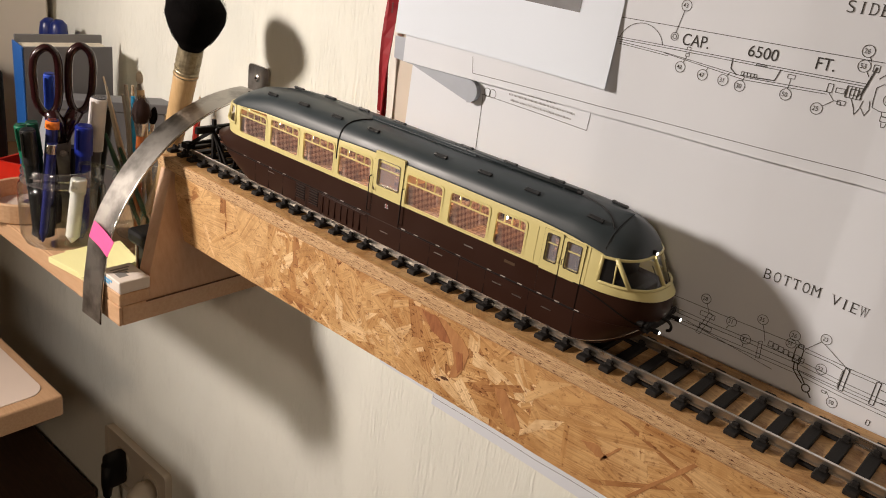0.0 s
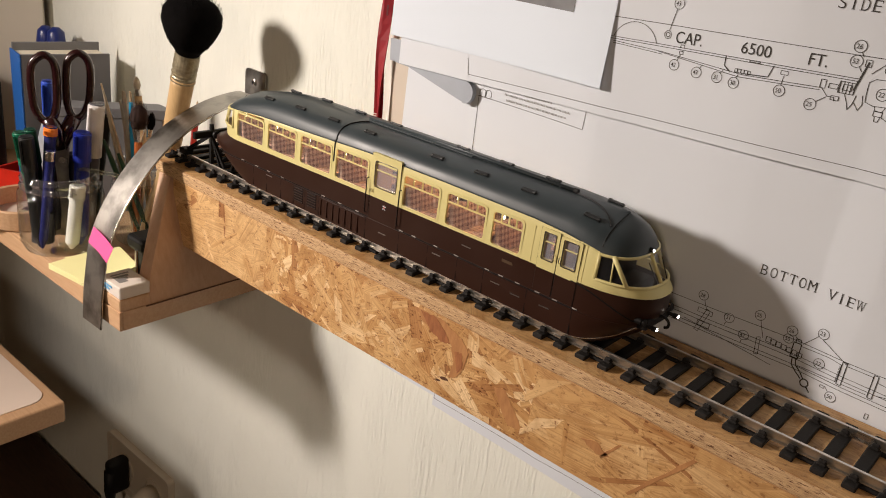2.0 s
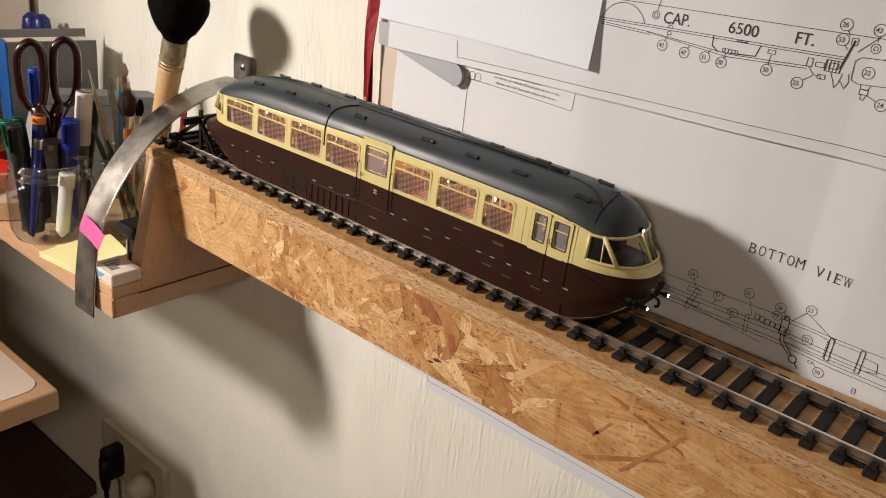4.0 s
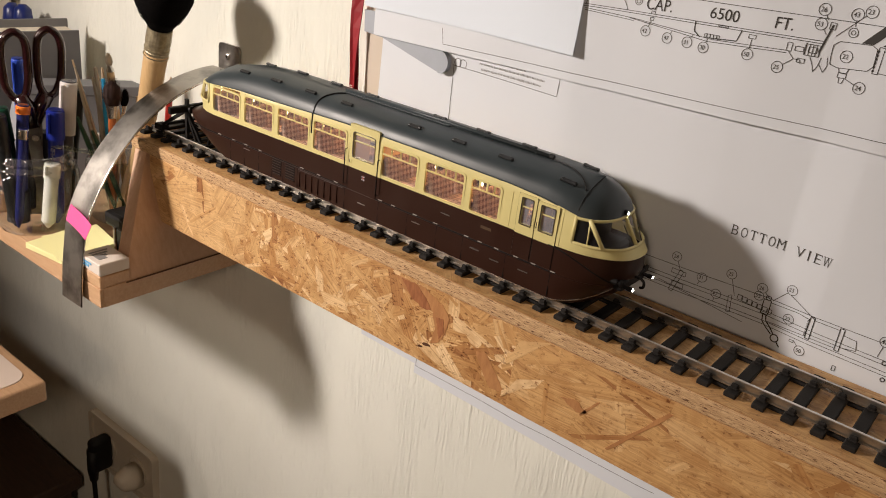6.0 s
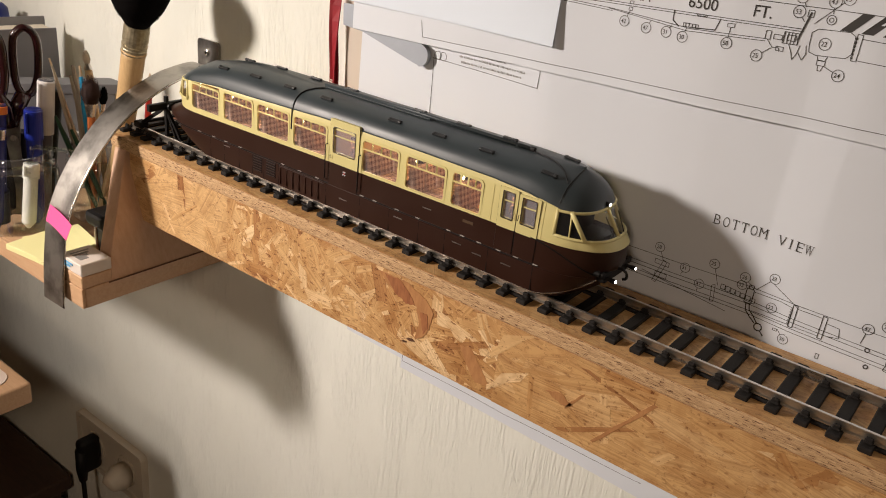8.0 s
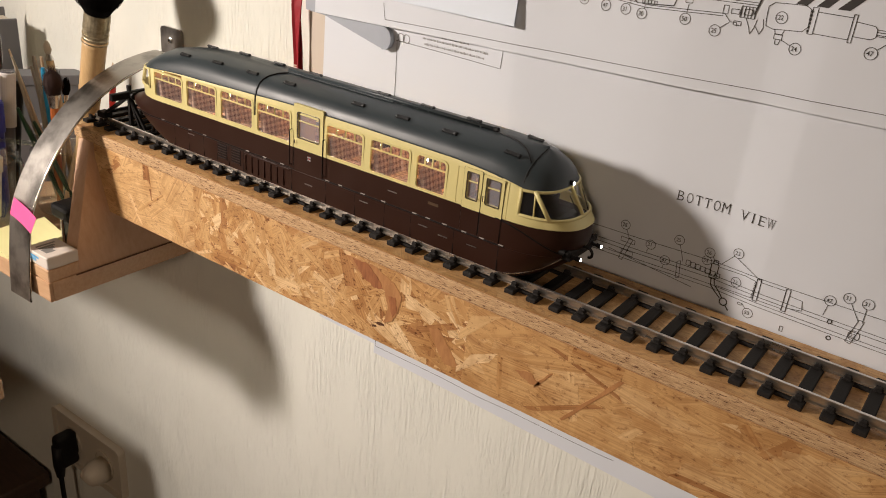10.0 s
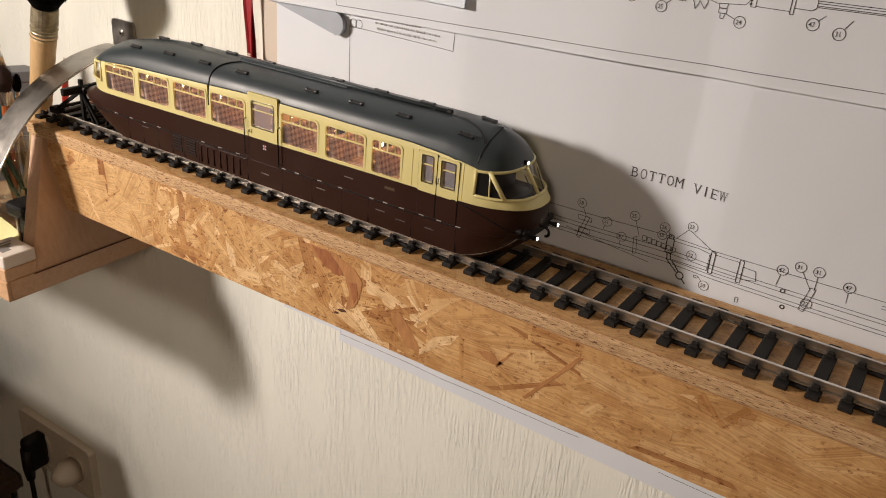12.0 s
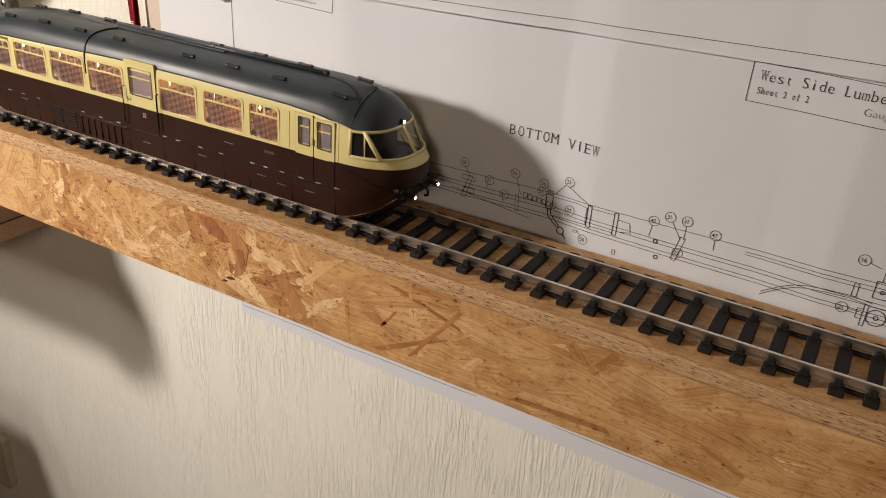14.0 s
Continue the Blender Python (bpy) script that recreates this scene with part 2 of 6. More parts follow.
def box(bm, x0, x1, y0, y1, z0, z1, bevel=0.0, seg=1):
    r = bmesh.ops.create_cube(bm, size=1.0, matrix=Matrix.LocRotScale(((x0 + x1) / 2, (y0 + y1) / 2, (z0 + z1) / 2), None, (x1 - x0, y1 - y0, z1 - z0)))
    if bevel:
        edges = list({e for v in r["verts"] for e in v.link_edges})
        bmesh.ops.bevel(bm, geom=edges, offset=bevel, segments=seg, affect="EDGES", profile=0.5)
    return bm


def beam(bm, a, b, w, h, up=(0, 0, 1)):
    """A square bar from a to b."""
    a, b = Vector(a), Vector(b)
    d = (b - a).normalized()
    s = d.cross(Vector(up)).normalized()
    u = s.cross(d)
    vs = [bm.verts.new(p + s * i * w / 2 + u * j * h / 2) for p in (a, b) for i, j in ((-1, -1), (1, -1), (1, 1), (-1, 1))]
    for q in ((0, 1, 2, 3), (7, 6, 5, 4), (0, 4, 5, 1), (1, 5, 6, 2), (2, 6, 7, 3), (3, 7, 4, 0)):
        bm.faces.new([vs[i] for i in q])
    return bm


def tube(bm, pts, radii, n=10, caps=True):
    """A round rod through the points, with a radius at each."""
    pts = [Vector(p) for p in pts]
    if isinstance(radii, (int, float)):
        radii = [radii] * len(pts)
    rings, side = [], None
    for i, p in enumerate(pts):
        d = (pts[min(i + 1, len(pts) - 1)] - pts[max(i - 1, 0)]).normalized()
        if side is None:
            side = d.orthogonal().normalized()
        side = (side - d * side.dot(d)).normalized()
        up = d.cross(side)
        rings.append([bm.verts.new(p + (side * math.cos(k * math.tau / n) + up * math.sin(k * math.tau / n)) * radii[i]) for k in range(n)])
    for a, b in zip(rings, rings[1:]):
        for k in range(n):
            bm.faces.new((a[k], a[(k + 1) % n], b[(k + 1) % n], b[k]))
    if caps:
        bm.faces.new(rings[0][::-1])
        bm.faces.new(rings[-1])
    return bm


def lathe(bm, profile, n=32, centre=(0, 0, 0)):
    """Turns (radius, height) pairs round the upright axis."""
    c = Vector(centre)
    rings = [[bm.verts.new(c + Vector((r * math.cos(k * math.tau / n), r * math.sin(k * math.tau / n), z))) for k in range(n)] for r, z in profile]
    for a, b in zip(rings, rings[1:]):
        for k in range(n):
            bm.faces.new((a[k], a[(k + 1) % n], b[(k + 1) % n], b[k]))
    return bm


def plate(bm, outline, depth, axis=1, at=0.0):
    """A flat shape with thickness: an outline of pairs, laid across the axis, from at to at + depth."""
    def place(p, d):
        q = list(p)
        q.insert(axis, d)
        return q
    a = [bm.verts.new(place(p, at)) for p in outline]
    b = [bm.verts.new(place(p, at + depth)) for p in outline]
    bm.faces.new(a)
    bm.faces.new(b[::-1])
    for i in range(len(a)):
        j = (i + 1) % len(a)
        bm.faces.new((a[i], b[i], b[j], a[j]))
    return bm


def rounded(x0, x1, z0, z1, r, k=5):
    """Corner points of a rounded rectangle."""
    out = []
    for cx, cz, a0 in ((x1 - r, z1 - r, 0), (x0 + r, z1 - r, 90), (x0 + r, z0 + r, 180), (x1 - r, z0 + r, 270)):
        out += [(cx + r * math.cos(radians(a0 + 90 * i / (k - 1))), cz + r * math.sin(radians(a0 + 90 * i / (k - 1)))) for i in range(k)]
    return out


def ring_plate(bm, outer, inner, y0, y1):
    """A frame between two outlines of equal count, from y0 (front) to y1."""
    loops = [[bm.verts.new((x, y, z)) for x, z in loop] for loop, y in ((outer, y0), (inner, y0), (inner, y1), (outer, y1))]
    n = len(outer)
    for a, b in ((0, 1), (1, 2), (2, 3), (3, 0)):
        for i in range(n):
            j = (i + 1) % n
            bm.faces.new((loops[a][i], loops[a][j], loops[b][j], loops[b][i]))
    return bm


# ---------------------------------------------------------------- room
ROOM = (-1.6, 2.2, -2.6, WALL_Y, -1.05, 1.45)
x0, x1, y0, y1, z0, z1 = ROOM
tagged(part("wall_north", box(B(), x0, x1, y1, y1 + 0.1, z0, z1), M_WALL), "off-white embossed wallpaper with upright ridges", "wall", kind="structure")
M_PLAINWALL = plain("painted_wall", (0.55, 0.48, 0.38), 0.8, vary=0.05, coarse=4.0, relief=0.1)
for nm, b6 in (("wall_south", (x0, x1, y0 - 0.1, y0, z0, z1)), ("wall_west", (x0 - 0.1, x0, y0, y1, z0, z1)), ("wall_east", (x1, x1 + 0.1, y0, y1, z0, z1))):
    tagged(part(nm, box(B(), *b6), M_PLAINWALL), "plain cream painted wall of the room", "wall", kind="structure")
tagged(part("floor", box(B(), x0, x1, y0, y1, z0 - 0.1, z0), M_DARKWOOD), "dark brown wooden floor of the room", "floor", kind="structure")
tagged(part("ceiling", box(B(), x0, x1, y0, y1, z1, z1 + 0.1), M_PLAINWALL), "plain cream ceiling of the room", "ceiling", kind="structure")

# ---------------------------------------------------------------- shelf of strand board
SHELF_L, SHELF_R, FRONT, BACK, THICK, DROP = -0.268, 1.3, -0.0415, 0.0445, 0.0098, -0.0697
rng = random.Random(7)


def flakes(bm, count, x_range, v_range, to_point, size=(0.022, 0.105), wide=(0.004, 0.022), along=0.0, lift=0.0004, tilt=1.0):
    """Wood strands lying on one another: uneven slivers, each with its grain along its length."""
    uv = bm.loops.layers.uv.new("UVMap")
    for i in range(count):
        cx, cv = rng.uniform(*x_range), rng.uniform(*v_range)
        ln, w = rng.uniform(*size), rng.uniform(*wide)
        a = rng.gauss(0, 0.30 if along > 0.7 else 0.55) if rng.random() < along else rng.uniform(-1.55, 1.55)
        ca, sa = math.cos(a), math.sin(a)
        skew, h = rng.uniform(-0.5, 0.5), lift * rng.random()
        ta, tb = tilt * rng.uniform(-0.012, 0.012), tilt * rng.uniform(-0.03, 0.03)
        shape = [(-0.5 + 0.12 * skew, -0.5), (-0.2, -0.5 + 0.1 * rng.random()), (0.5, -0.4), (0.5 - 0.2 * rng.random(), 0.4), (0.1, 0.5), (-0.5 - 0.1 * skew, 0.35)]
        pts = []
        for u, v in shape:
            lx, lv = u * ln, v * w
            px, pv = cx + lx * ca - lv * sa, cv + lx * sa + lv * ca
            pts.append((min(max(px, x_range[0]), x_range[1]), min(max(pv, v_range[0]), v_range[1]), lx + i * 0.37, lv + i * 0.11, max(0.00005, h + lx * ta + lv * tb)))
        if len({(round(p[0], 5), round(p[1], 5)) for p in pts}) < 6:
            continue
        f = bm.faces.new([bm.verts.new(to_point(p[0], p[1], p[4])) for p in pts])
        for lp, p in zip(f.loops, pts):
            lp[uv].uv = (p[2], p[3])
    return bm


shelf = thing("shelf", (0, 0, 0), "long narrow wall shelf of raw strand board carrying model track", "shelf")
bm = box(B(), SHELF_L, SHELF_R, FRONT, BACK, -THICK, 0.0, 0.0012, 2)
part("top_board", bm, M_EDGE, shelf, "strand board with a rough sawn edge")
part("top_face", box(B(), SHELF_L + 0.002, SHELF_R - 0.002, FRONT + 0.0016, BACK - 0.0012, 0.0, 0.0003), M_OSB, shelf, "brown worn top face")
ob = part("top_strand_layer", flakes(B(), 1100, (SHELF_L + 0.003, 0.62), (FRONT + 0.0018, BACK - 0.0014), lambda x, v, h: (x, v, 0.0003 + 0.5 * h), size=(0.03, 0.13), wide=(0.006, 0.026), along=0.75, tilt=0.5), M_CALM, shelf, "wood flakes along the top face")
tagged(ob, kind="stuff")
bm = box(B(), -0.241, SHELF_R, FRONT + 0.001, FRONT + 0.013, DROP, -THICK, 0.0006)
part("fascia_board", bm, M_OSB, shelf, "strand board fascia with glued wood flakes")
# chaotic short strands towards the end panel, long lying strands further along
for count, span, size, wide, lying, lay, material in (
        (330, (-0.2405, -0.06), (0.03, 0.11), (0.006, 0.024), 0.75, 0.0, M_PALE), (36, (-0.2405, -0.05), (0.02, 0.06), (0.003, 0.010), 0.1, 0.0001, M_FLAKE),
        (700, (-0.11, 0.175), (0.014, 0.055), (0.003, 0.013), 0.2, 0.0001, M_FLAKE), (460, (0.155, 0.62), (0.05, 0.17), (0.007, 0.026), 1.0, 0.0003, M_CALM),
        (60, (0.15, 0.62), (0.02, 0.07), (0.002, 0.007), 0.7, 0.0004, M_FLAKE)):
    ob = part("strand_layer", flakes(B(), count, span, (DROP + 0.0008, -THICK - 0.0003), lambda x, v, h: (x, FRONT + 0.0009 - h - lay, v), size, wide, along=lying, lift=0.0003, tilt=0.25), material, shelf, "overlapping honey-coloured wood flakes")
    tagged(ob, kind="stuff")

# knots on the fascia
M_KNOT = plain("brown_knot", (0.09, 0.035, 0.015), 0.7, vary=0.4, relief=0.3)
for cx, cz, w, h in ((0.085, -0.054, 0.007, 0.0025), (0.080, -0.0575, 0.004, 0.0018)):
    bm = B()
    plate(bm, [(cx + w / 2 * math.cos(a * math.tau / 14) * (1 + 0.2 * math.sin(3 * a)), cz + h / 2 * math.sin(a * math.tau / 14 + 0.4)) for a in range(14)], -0.0003, 1, FRONT + 0.0004)
    part("knot", bm, M_KNOT, shelf, "small dark knot")
M_STAIN = wood("red_heartwood", (0.40, 0.165, 0.065), (0.20, 0.065, 0.030), (6, 1, 1.2), 60.0, 0.5)
M_STAIN2 = wood("pale_heartwood", (0.50, 0.25, 0.10), (0.33, 0.145, 0.055), (5, 1, 1.4), 55.0, 0.5)


def strand(pts, material, label, lift=0.0):
    """One broad strand with a ragged outline lying on the fascia."""
    out = []
    for (ax, az), (bx, bz) in zip(pts, pts[1:] + pts[:1]):
        for k in range(5):
            t = k / 5
            out.append((ax + (bx - ax) * t + (rng.uniform(-0.0006, 0.0006) if k else 0), az + (bz - az) * t + (rng.uniform(-0.0006, 0.0006) if k else 0)))
    part("heartwood_flake", plate(B(), out, 0.00080, 1, FRONT + 0.00034 - lift), material, shelf, label)


strand([(0.052, -0.0128), (0.080, -0.0128), (0.083, -0.0150), (0.094, -0.0185), (0.088, -0.027), (0.074, -0.0255), (0.062, -0.021)], M_STAIN2, "red-brown heartwood flake", 0.0)
strand([(0.058, -0.0130), (0.072, -0.0130), (0.081, -0.020), (0.086, -0.027), (0.078, -0.0285), (0.068, -0.024)], M_STAIN, "dark red-brown heartwood flake", 0.0002)
strand([(0.086, -0.024), (0.095, -0.0185), (0.102, -0.027), (0.100, -0.038), (0.096, -0.047), (0.089, -0.052), (0.091, -0.039), (0.088, -0.031)], M_STAIN2, "red-brown heartwood flake", 0.0001)
strand([(0.091, -0.030), (0.097, -0.029), (0.0985, -0.038), (0.095, -0.045), (0.093, -0.038)], M_STAIN, "dark red-brown heartwood flake", 0.0003)
strand([(0.126, -0.040), (0.134, -0.038), (0.145, -0.050), (0.152, -0.0600), (0.141, -0.0615), (0.133, -0.052)], M_STAIN2, "red-brown heartwood flake", 0.0)
strand([(0.227, -0.0605), (0.2285, -0.0615), (0.2615, -0.0185), (0.259, -0.0180)], M_STAIN2, "narrow brown flake lying across", 0.0003)
strand([(0.192, -0.042), (0.203, -0.039), (0.212, -0.044), (0.204, -0.047)], M_STAIN2, "short brown flake", 0.0003)
strand([(0.206, -0.0475), (0.2075, -0.048), (0.218, -0.033), (0.2165, -0.033)], M_STAIN2, "narrow brown flake", 0.0003)

# ---------------------------------------------------------------- track
GAUGE, RAIL_Z, PITCH, SLEEPER_H, MID = 0.0195, 0.0086, 0.0156, 0.0036, -0.0026
RAIL_L, RAIL_R = -0.262, 1.25
track = thing("model_railway_track", (0, 0, 0), "straight model railway track with black sleepers and nickel rails", "track")


def rail(y):
    bm = B()
    web = [(-0.0017, 0.0), (0.0017, 0.0), (0.0017, 0.0007), (0.0005, 0.0011), (0.0005, 0.0036), (0.0011, 0.0042), (0.0011, 0.0052), (-0.0011, 0.0052), (-0.0011, 0.0042), (-0.0005, 0.0036), (-0.0005, 0.0011), (-0.0017, 0.0007)]
    plate(bm, [(y + a, RAIL_Z - 0.0053 + b) for a, b in web], RAIL_R - RAIL_L, 0, RAIL_L)
    r = part("rail", bm, M_RAILSIDE, track)
    part("rail_head", box(B(), RAIL_L, RAIL_R, y - 0.00105, y + 0.00105, RAIL_Z - 0.0006, RAIL_Z, 0.0003), M_RAIL, r, "bright polished running surface")


for y in (MID - GAUGE, MID + GAUGE):
    rail(y)
bm = B()
box(bm, 0.0, 0.0070, -0.0312, 0.0298, 0.0004, SLEEPER_H, 0.0006)
proto_sleeper = part("sleeper", bm, M_SLEEPER, track, at=(-0.2699, 0, 0))
chair_data = []
for s in (-1, 1):
    y = MID + s * GAUGE
    bm = box(B(), 0.0012, 0.0058, y - 0.0042, y + 0.0042, SLEEPER_H - 0.0002, SLEEPER_H + 0.0011, 0.0004)
    for k in (-1, 1):
        box(bm, 0.0016, 0.0054, y + k * 0.0029 - 0.0011, y + k * 0.0029 + 0.0011, SLEEPER_H + 0.0009, SLEEPER_H + 0.0032, 0.0005)
    c = part("rail_chair", bm, M_SLEEPER, proto_sleeper)
    chair_data.append(c.data)
spots = sorted([-0.0045 - k * PITCH - PITCH for k in range(16)] + [k * PITCH for k in range(80)])
web_data = box(B(), 0.0, PITCH - 0.0066, -0.0024, 0.0024, 0.0004, 0.0024, 0.0003)
web_mesh = bpy.data.meshes.new("sleeper_web")
web_data.to_mesh(web_mesh)
web_data.free()
web_mesh.materials.append(M_SLEEPER)
for i, x in enumerate(spots):
    if x < -0.262:
        continue
    s = new("sleeper", proto_sleeper.data)
    s.parent = track
    s.matrix_basis = pose(x, 0, 0, 0, 0, rng.gauss(0, 0.3))
    for me in chair_data:
        c = new("rail_chair", me)
        c.parent = s
    for y in (MID - GAUGE, MID + GAUGE):
        if i % 2:
            w = new("sleeper_web", web_mesh)
            w.parent = track
            w.matrix_basis = pose(x + 0.0068, y, 0)

# ---------------------------------------------------------------- buffer stop
stop = thing("buffer_stop", (-0.210, 0, 0), "black model buffer stop clipped on the track end", "buffer stop")
BX = 0.0
part("buffer_beam", box(B(), BX - 0.003, BX + 0.001, -0.040, 0.036, 0.0335, 0.0395, 0.0006), M_BLACK, stop)
for y in (MID - GAUGE, MID + GAUGE):
    part("stop_buffer", tube(B(), [(BX, y, 0.0365), (BX + 0.004, y, 0.0365), (BX + 0.0045, y, 0.0365), (BX + 0.006, y, 0.0365)], [0.0016, 0.0016, 0.0032, 0.0030], 12), M_BLACK, stop)
    part("post", beam(B(), (BX - 0.0012, y, 0.0095), (BX - 0.0012, y, 0.0445), 0.0028, 0.0028, (0, 1, 0)), M_BLACK, stop)
    part("strut", beam(B(), (BX + 0.018, y, 0.0100), (BX, y, 0.0335), 0.0022, 0.0022, (0, 1, 0)), M_BLACK, stop)
    part("strut", beam(B(), (BX + 0.011, y, 0.0100), (BX, y, 0.0310), 0.0018, 0.0018, (0, 1, 0)), M_BLACK, stop)
    part("tie_bar", beam(B(), (BX - 0.040, y, 0.0105), (BX - 0.001, y, 0.0355), 0.0026, 0.0026, (0, 1, 0)), M_BLACK, stop)
    part("rail_clip", box(B(), BX - 0.044, BX - 0.034, y - 0.0045, y + 0.0045, 0.008, 0.0135, 0.0008), M_BLACK, stop)
part("cross_bar", beam(B(), (BX - 0.030, MID - GAUGE, 0.0155), (BX - 0.030, MID + GAUGE, 0.0155), 0.0024, 0.0024), M_BLACK, stop)

# ---------------------------------------------------------------- railcar
car = thing("model_railcar", (0, 0, 0), "streamlined model diesel railcar in chocolate and cream, lit inside", "model train")
car.matrix_world = Matrix.LocRotScale((-0.0042, -0.003, 0), None, (1, 0.905, 1))
# height, half width, nose end, where the plan begins to narrow, roundness, tail end
LEVELS = [
    (0.0122, 0.0311, 0.1890, 0.168, 2.2, 0.1600), (0.0180, 0.0315, 0.1985, 0.170, 2.2, 0.1770), (0.0240, 0.0315, 0.2050, 0.170, 2.3, 0.1920), (0.0340, 0.0315, 0.2105, 0.170, 2.4, 0.2065),
    (0.0375, 0.0315, 0.2115, 0.170, 2.4, 0.2070), (0.0405, 0.0315, 0.2115, 0.170, 2.4, 0.1985), (0.0465, 0.0315, 0.2115, 0.170, 2.3, 0.1930), (0.0482, 0.0315, 0.2118, 0.170, 2.4, 0.1928),
    (0.0535, 0.0315, 0.2070, 0.171, 2.5, 0.1915), (0.0705, 0.0311, 0.1965, 0.171, 2.6, 0.1855), (0.0730, 0.0309, 0.1962, 0.171, 2.6, 0.1850), (0.0780, 0.0303, 0.1960, 0.170, 2.5, 0.1845),
    (0.0808, 0.0292, 0.1945, 0.165, 2.4, 0.1830), (0.0835, 0.0269, 0.1910, 0.158, 2.3, 0.1800), (0.0856, 0.0234, 0.1870, 0.149, 2.2, 0.1760), (0.0872, 0.0187, 0.1820, 0.139, 2.1, 0.1715),
    (0.0884, 0.0120, 0.1760, 0.126, 2.0, 0.1670), (0.0889, 0.0055, 0.1720, 0.110, 2.0, 0.1655)]
WAIST, SILL, TOP, HEAD, EAVES = 6, 8, 9, 10, 11
# the roof edge and the waist along the car: both ends droop
EAVES_Z = [(-0.21, 0.0672), (-0.167, 0.0688), (-0.131, 0.0717), (-0.092, 0.0728), (-0.053, 0.0742), (-0.014, 0.0757), (0.06, 0.0758), (0.132, 0.0750), (0.157, 0.0733), (0.174, 0.0706), (0.179, 0.0695), (0.22, 0.0695)]
WAIST_Z = [(-0.21, 0.0438), (-0.16, 0.0444), (0.0, 0.0462), (0.17, 0.0474), (0.21, 0.0478)]


def along(table, x):
    for (a, p), (b, q) in zip(table, table[1:]):
        if a <= x <= b:
            return p + (q - p) * (x - a) / (b - a)
    return table[0][1] if x < table[0][0] else table[-1][1]


def zmap(k, x):
    """Height of a level at a place along the car."""
    z, e = LEVELS[k][0], along(EAVES_Z, x)
    if k == WAIST:
        return along(WAIST_Z, x)
    if k == TOP:
        return min(z, e - 0.0006)
    if k == HEAD:
        return (min(LEVELS[TOP][0], e - 0.0006) + e) / 2
    if k >= EAVES:
        top = 0.0889 - 0.0180 * (max(0.0, -x - 0.100) / 0.1) ** 2
        return e + (z - 0.0780) / 0.0109 * (top - e)
    return z


NOSE, TAIL = 0.178, 0.1645
WINDOWS = [(-0.1590, -0.1255), (-0.1200, -0.0865), (-0.0810, -0.0470), (-0.0420, -0.0085), (0.0257, 0.0580), (0.0645, 0.0970), (0.1025, 0.1255)]
DOOR_WINDOWS = [(-0.0010, 0.0195), (0.1415, 0.1505), (0.1550, 0.1655)]
WIN_Z = (0.0482, 0.0705)
STRAIGHT = sorted({round(v, 4) for w in WINDOWS + DOOR_WINDOWS for v in w} | {-TAIL, NOSE, 0.168, 0.173, -0.145, -0.107, -0.066, -0.028, 0.04, 0.081, 0.115, 0.134, -0.131, -0.092, -0.053, -0.014, 0.06, 0.132, 0.157, 0.174})
ARC = 14


def half(level, x):
    """Half width at a place along the body; the tail is shorter than the nose."""
    z, hw, xe, xs, n, xr = level
    if x < 0:
        xe, xs = xr, xs - (xe - xr)
    u = min(1.0, max(0.0, (abs(x) - xs) / (xe - xs)))
    return hw * (1 - u ** n) ** (1 / n)


def contour(k):
    """Closed outline at one height: near side tail to nose, round the nose, far side back, round the tail."""
    level = LEVELS[k]
    z, hw, xe, xs, n, xr = level
    bend = [math.sin(0.5 * math.pi * i / ARC) for i in range(1, ARC + 1)]
    arc = [NOSE + (max(xe, NOSE + 0.0005) - NOSE) * b for b in bend]
    rear = [-TAIL - (max(xr, TAIL + 0.0005) - TAIL) * b for b in bend]
    near = [(x, -half(level, x)) for x in STRAIGHT] + [(x, -half(level, x)) for x in arc[:-1]]
    far = [(x, -y) for x, y in reversed(near)]
    tail_far = [(x, half(level, x)) for x in rear[:-1]]
    tail_near = [(x, -y) for x, y in reversed(tail_far)]
    return [(x, y, zmap(k, x)) for x, y in near + [(arc[-1], 0.0)] + far + tail_far + [(rear[-1], 0.0)] + tail_near]


def nose_x(y, z, e=1):
    """Where the rounded end meets the line at (y, z)."""
    x = 0.12
    while x < 0.217 and abs(body_half(e * x, z)) > abs(y) + 1e-5:
        x += 0.0002
    return x


def body_half(x, z):
    for a, b in zip(LEVELS, LEVELS[1:]):
        if a[0] <= z <= b[0]:
            t = (z - a[0]) / (b[0] - a[0])
            lv = tuple(p + (q - p) * t for p, q in zip(a, b))
            return half(lv, x)
    return half(LEVELS[0], x)


LOOPS = [contour(k) for k in range(len(LEVELS))]
NS = len(STRAIGHT)
COUNT = len(LOOPS[0])


def beyond(xm):
    return xm > NOSE or xm < -TAIL


def is_hole(i, k):
    """Window openings: the cell after point i between heights k and k + 1."""
    a, b = LOOPS[k][i], LOOPS[k][(i + 1) % COUNT]
    zc = (LEVELS[k][0] + LEVELS[k + 1][0]) / 2
    xm = (a[0] + b[0]) / 2
    if WIN_Z[0] < zc < WIN_Z[1] and not beyond(xm):
        return any(l < xm < r for l, r in WINDOWS + DOOR_WINDOWS)
    return 0.0535 < zc < 0.073 and beyond(xm)


def is_dome(i, k):
    """The roof comes lower over both cabs."""
    xm = (LOOPS[k][i][0] + LOOPS[k][(i + 1) % COUNT][0]) / 2
    return k == HEAD and beyond(xm)


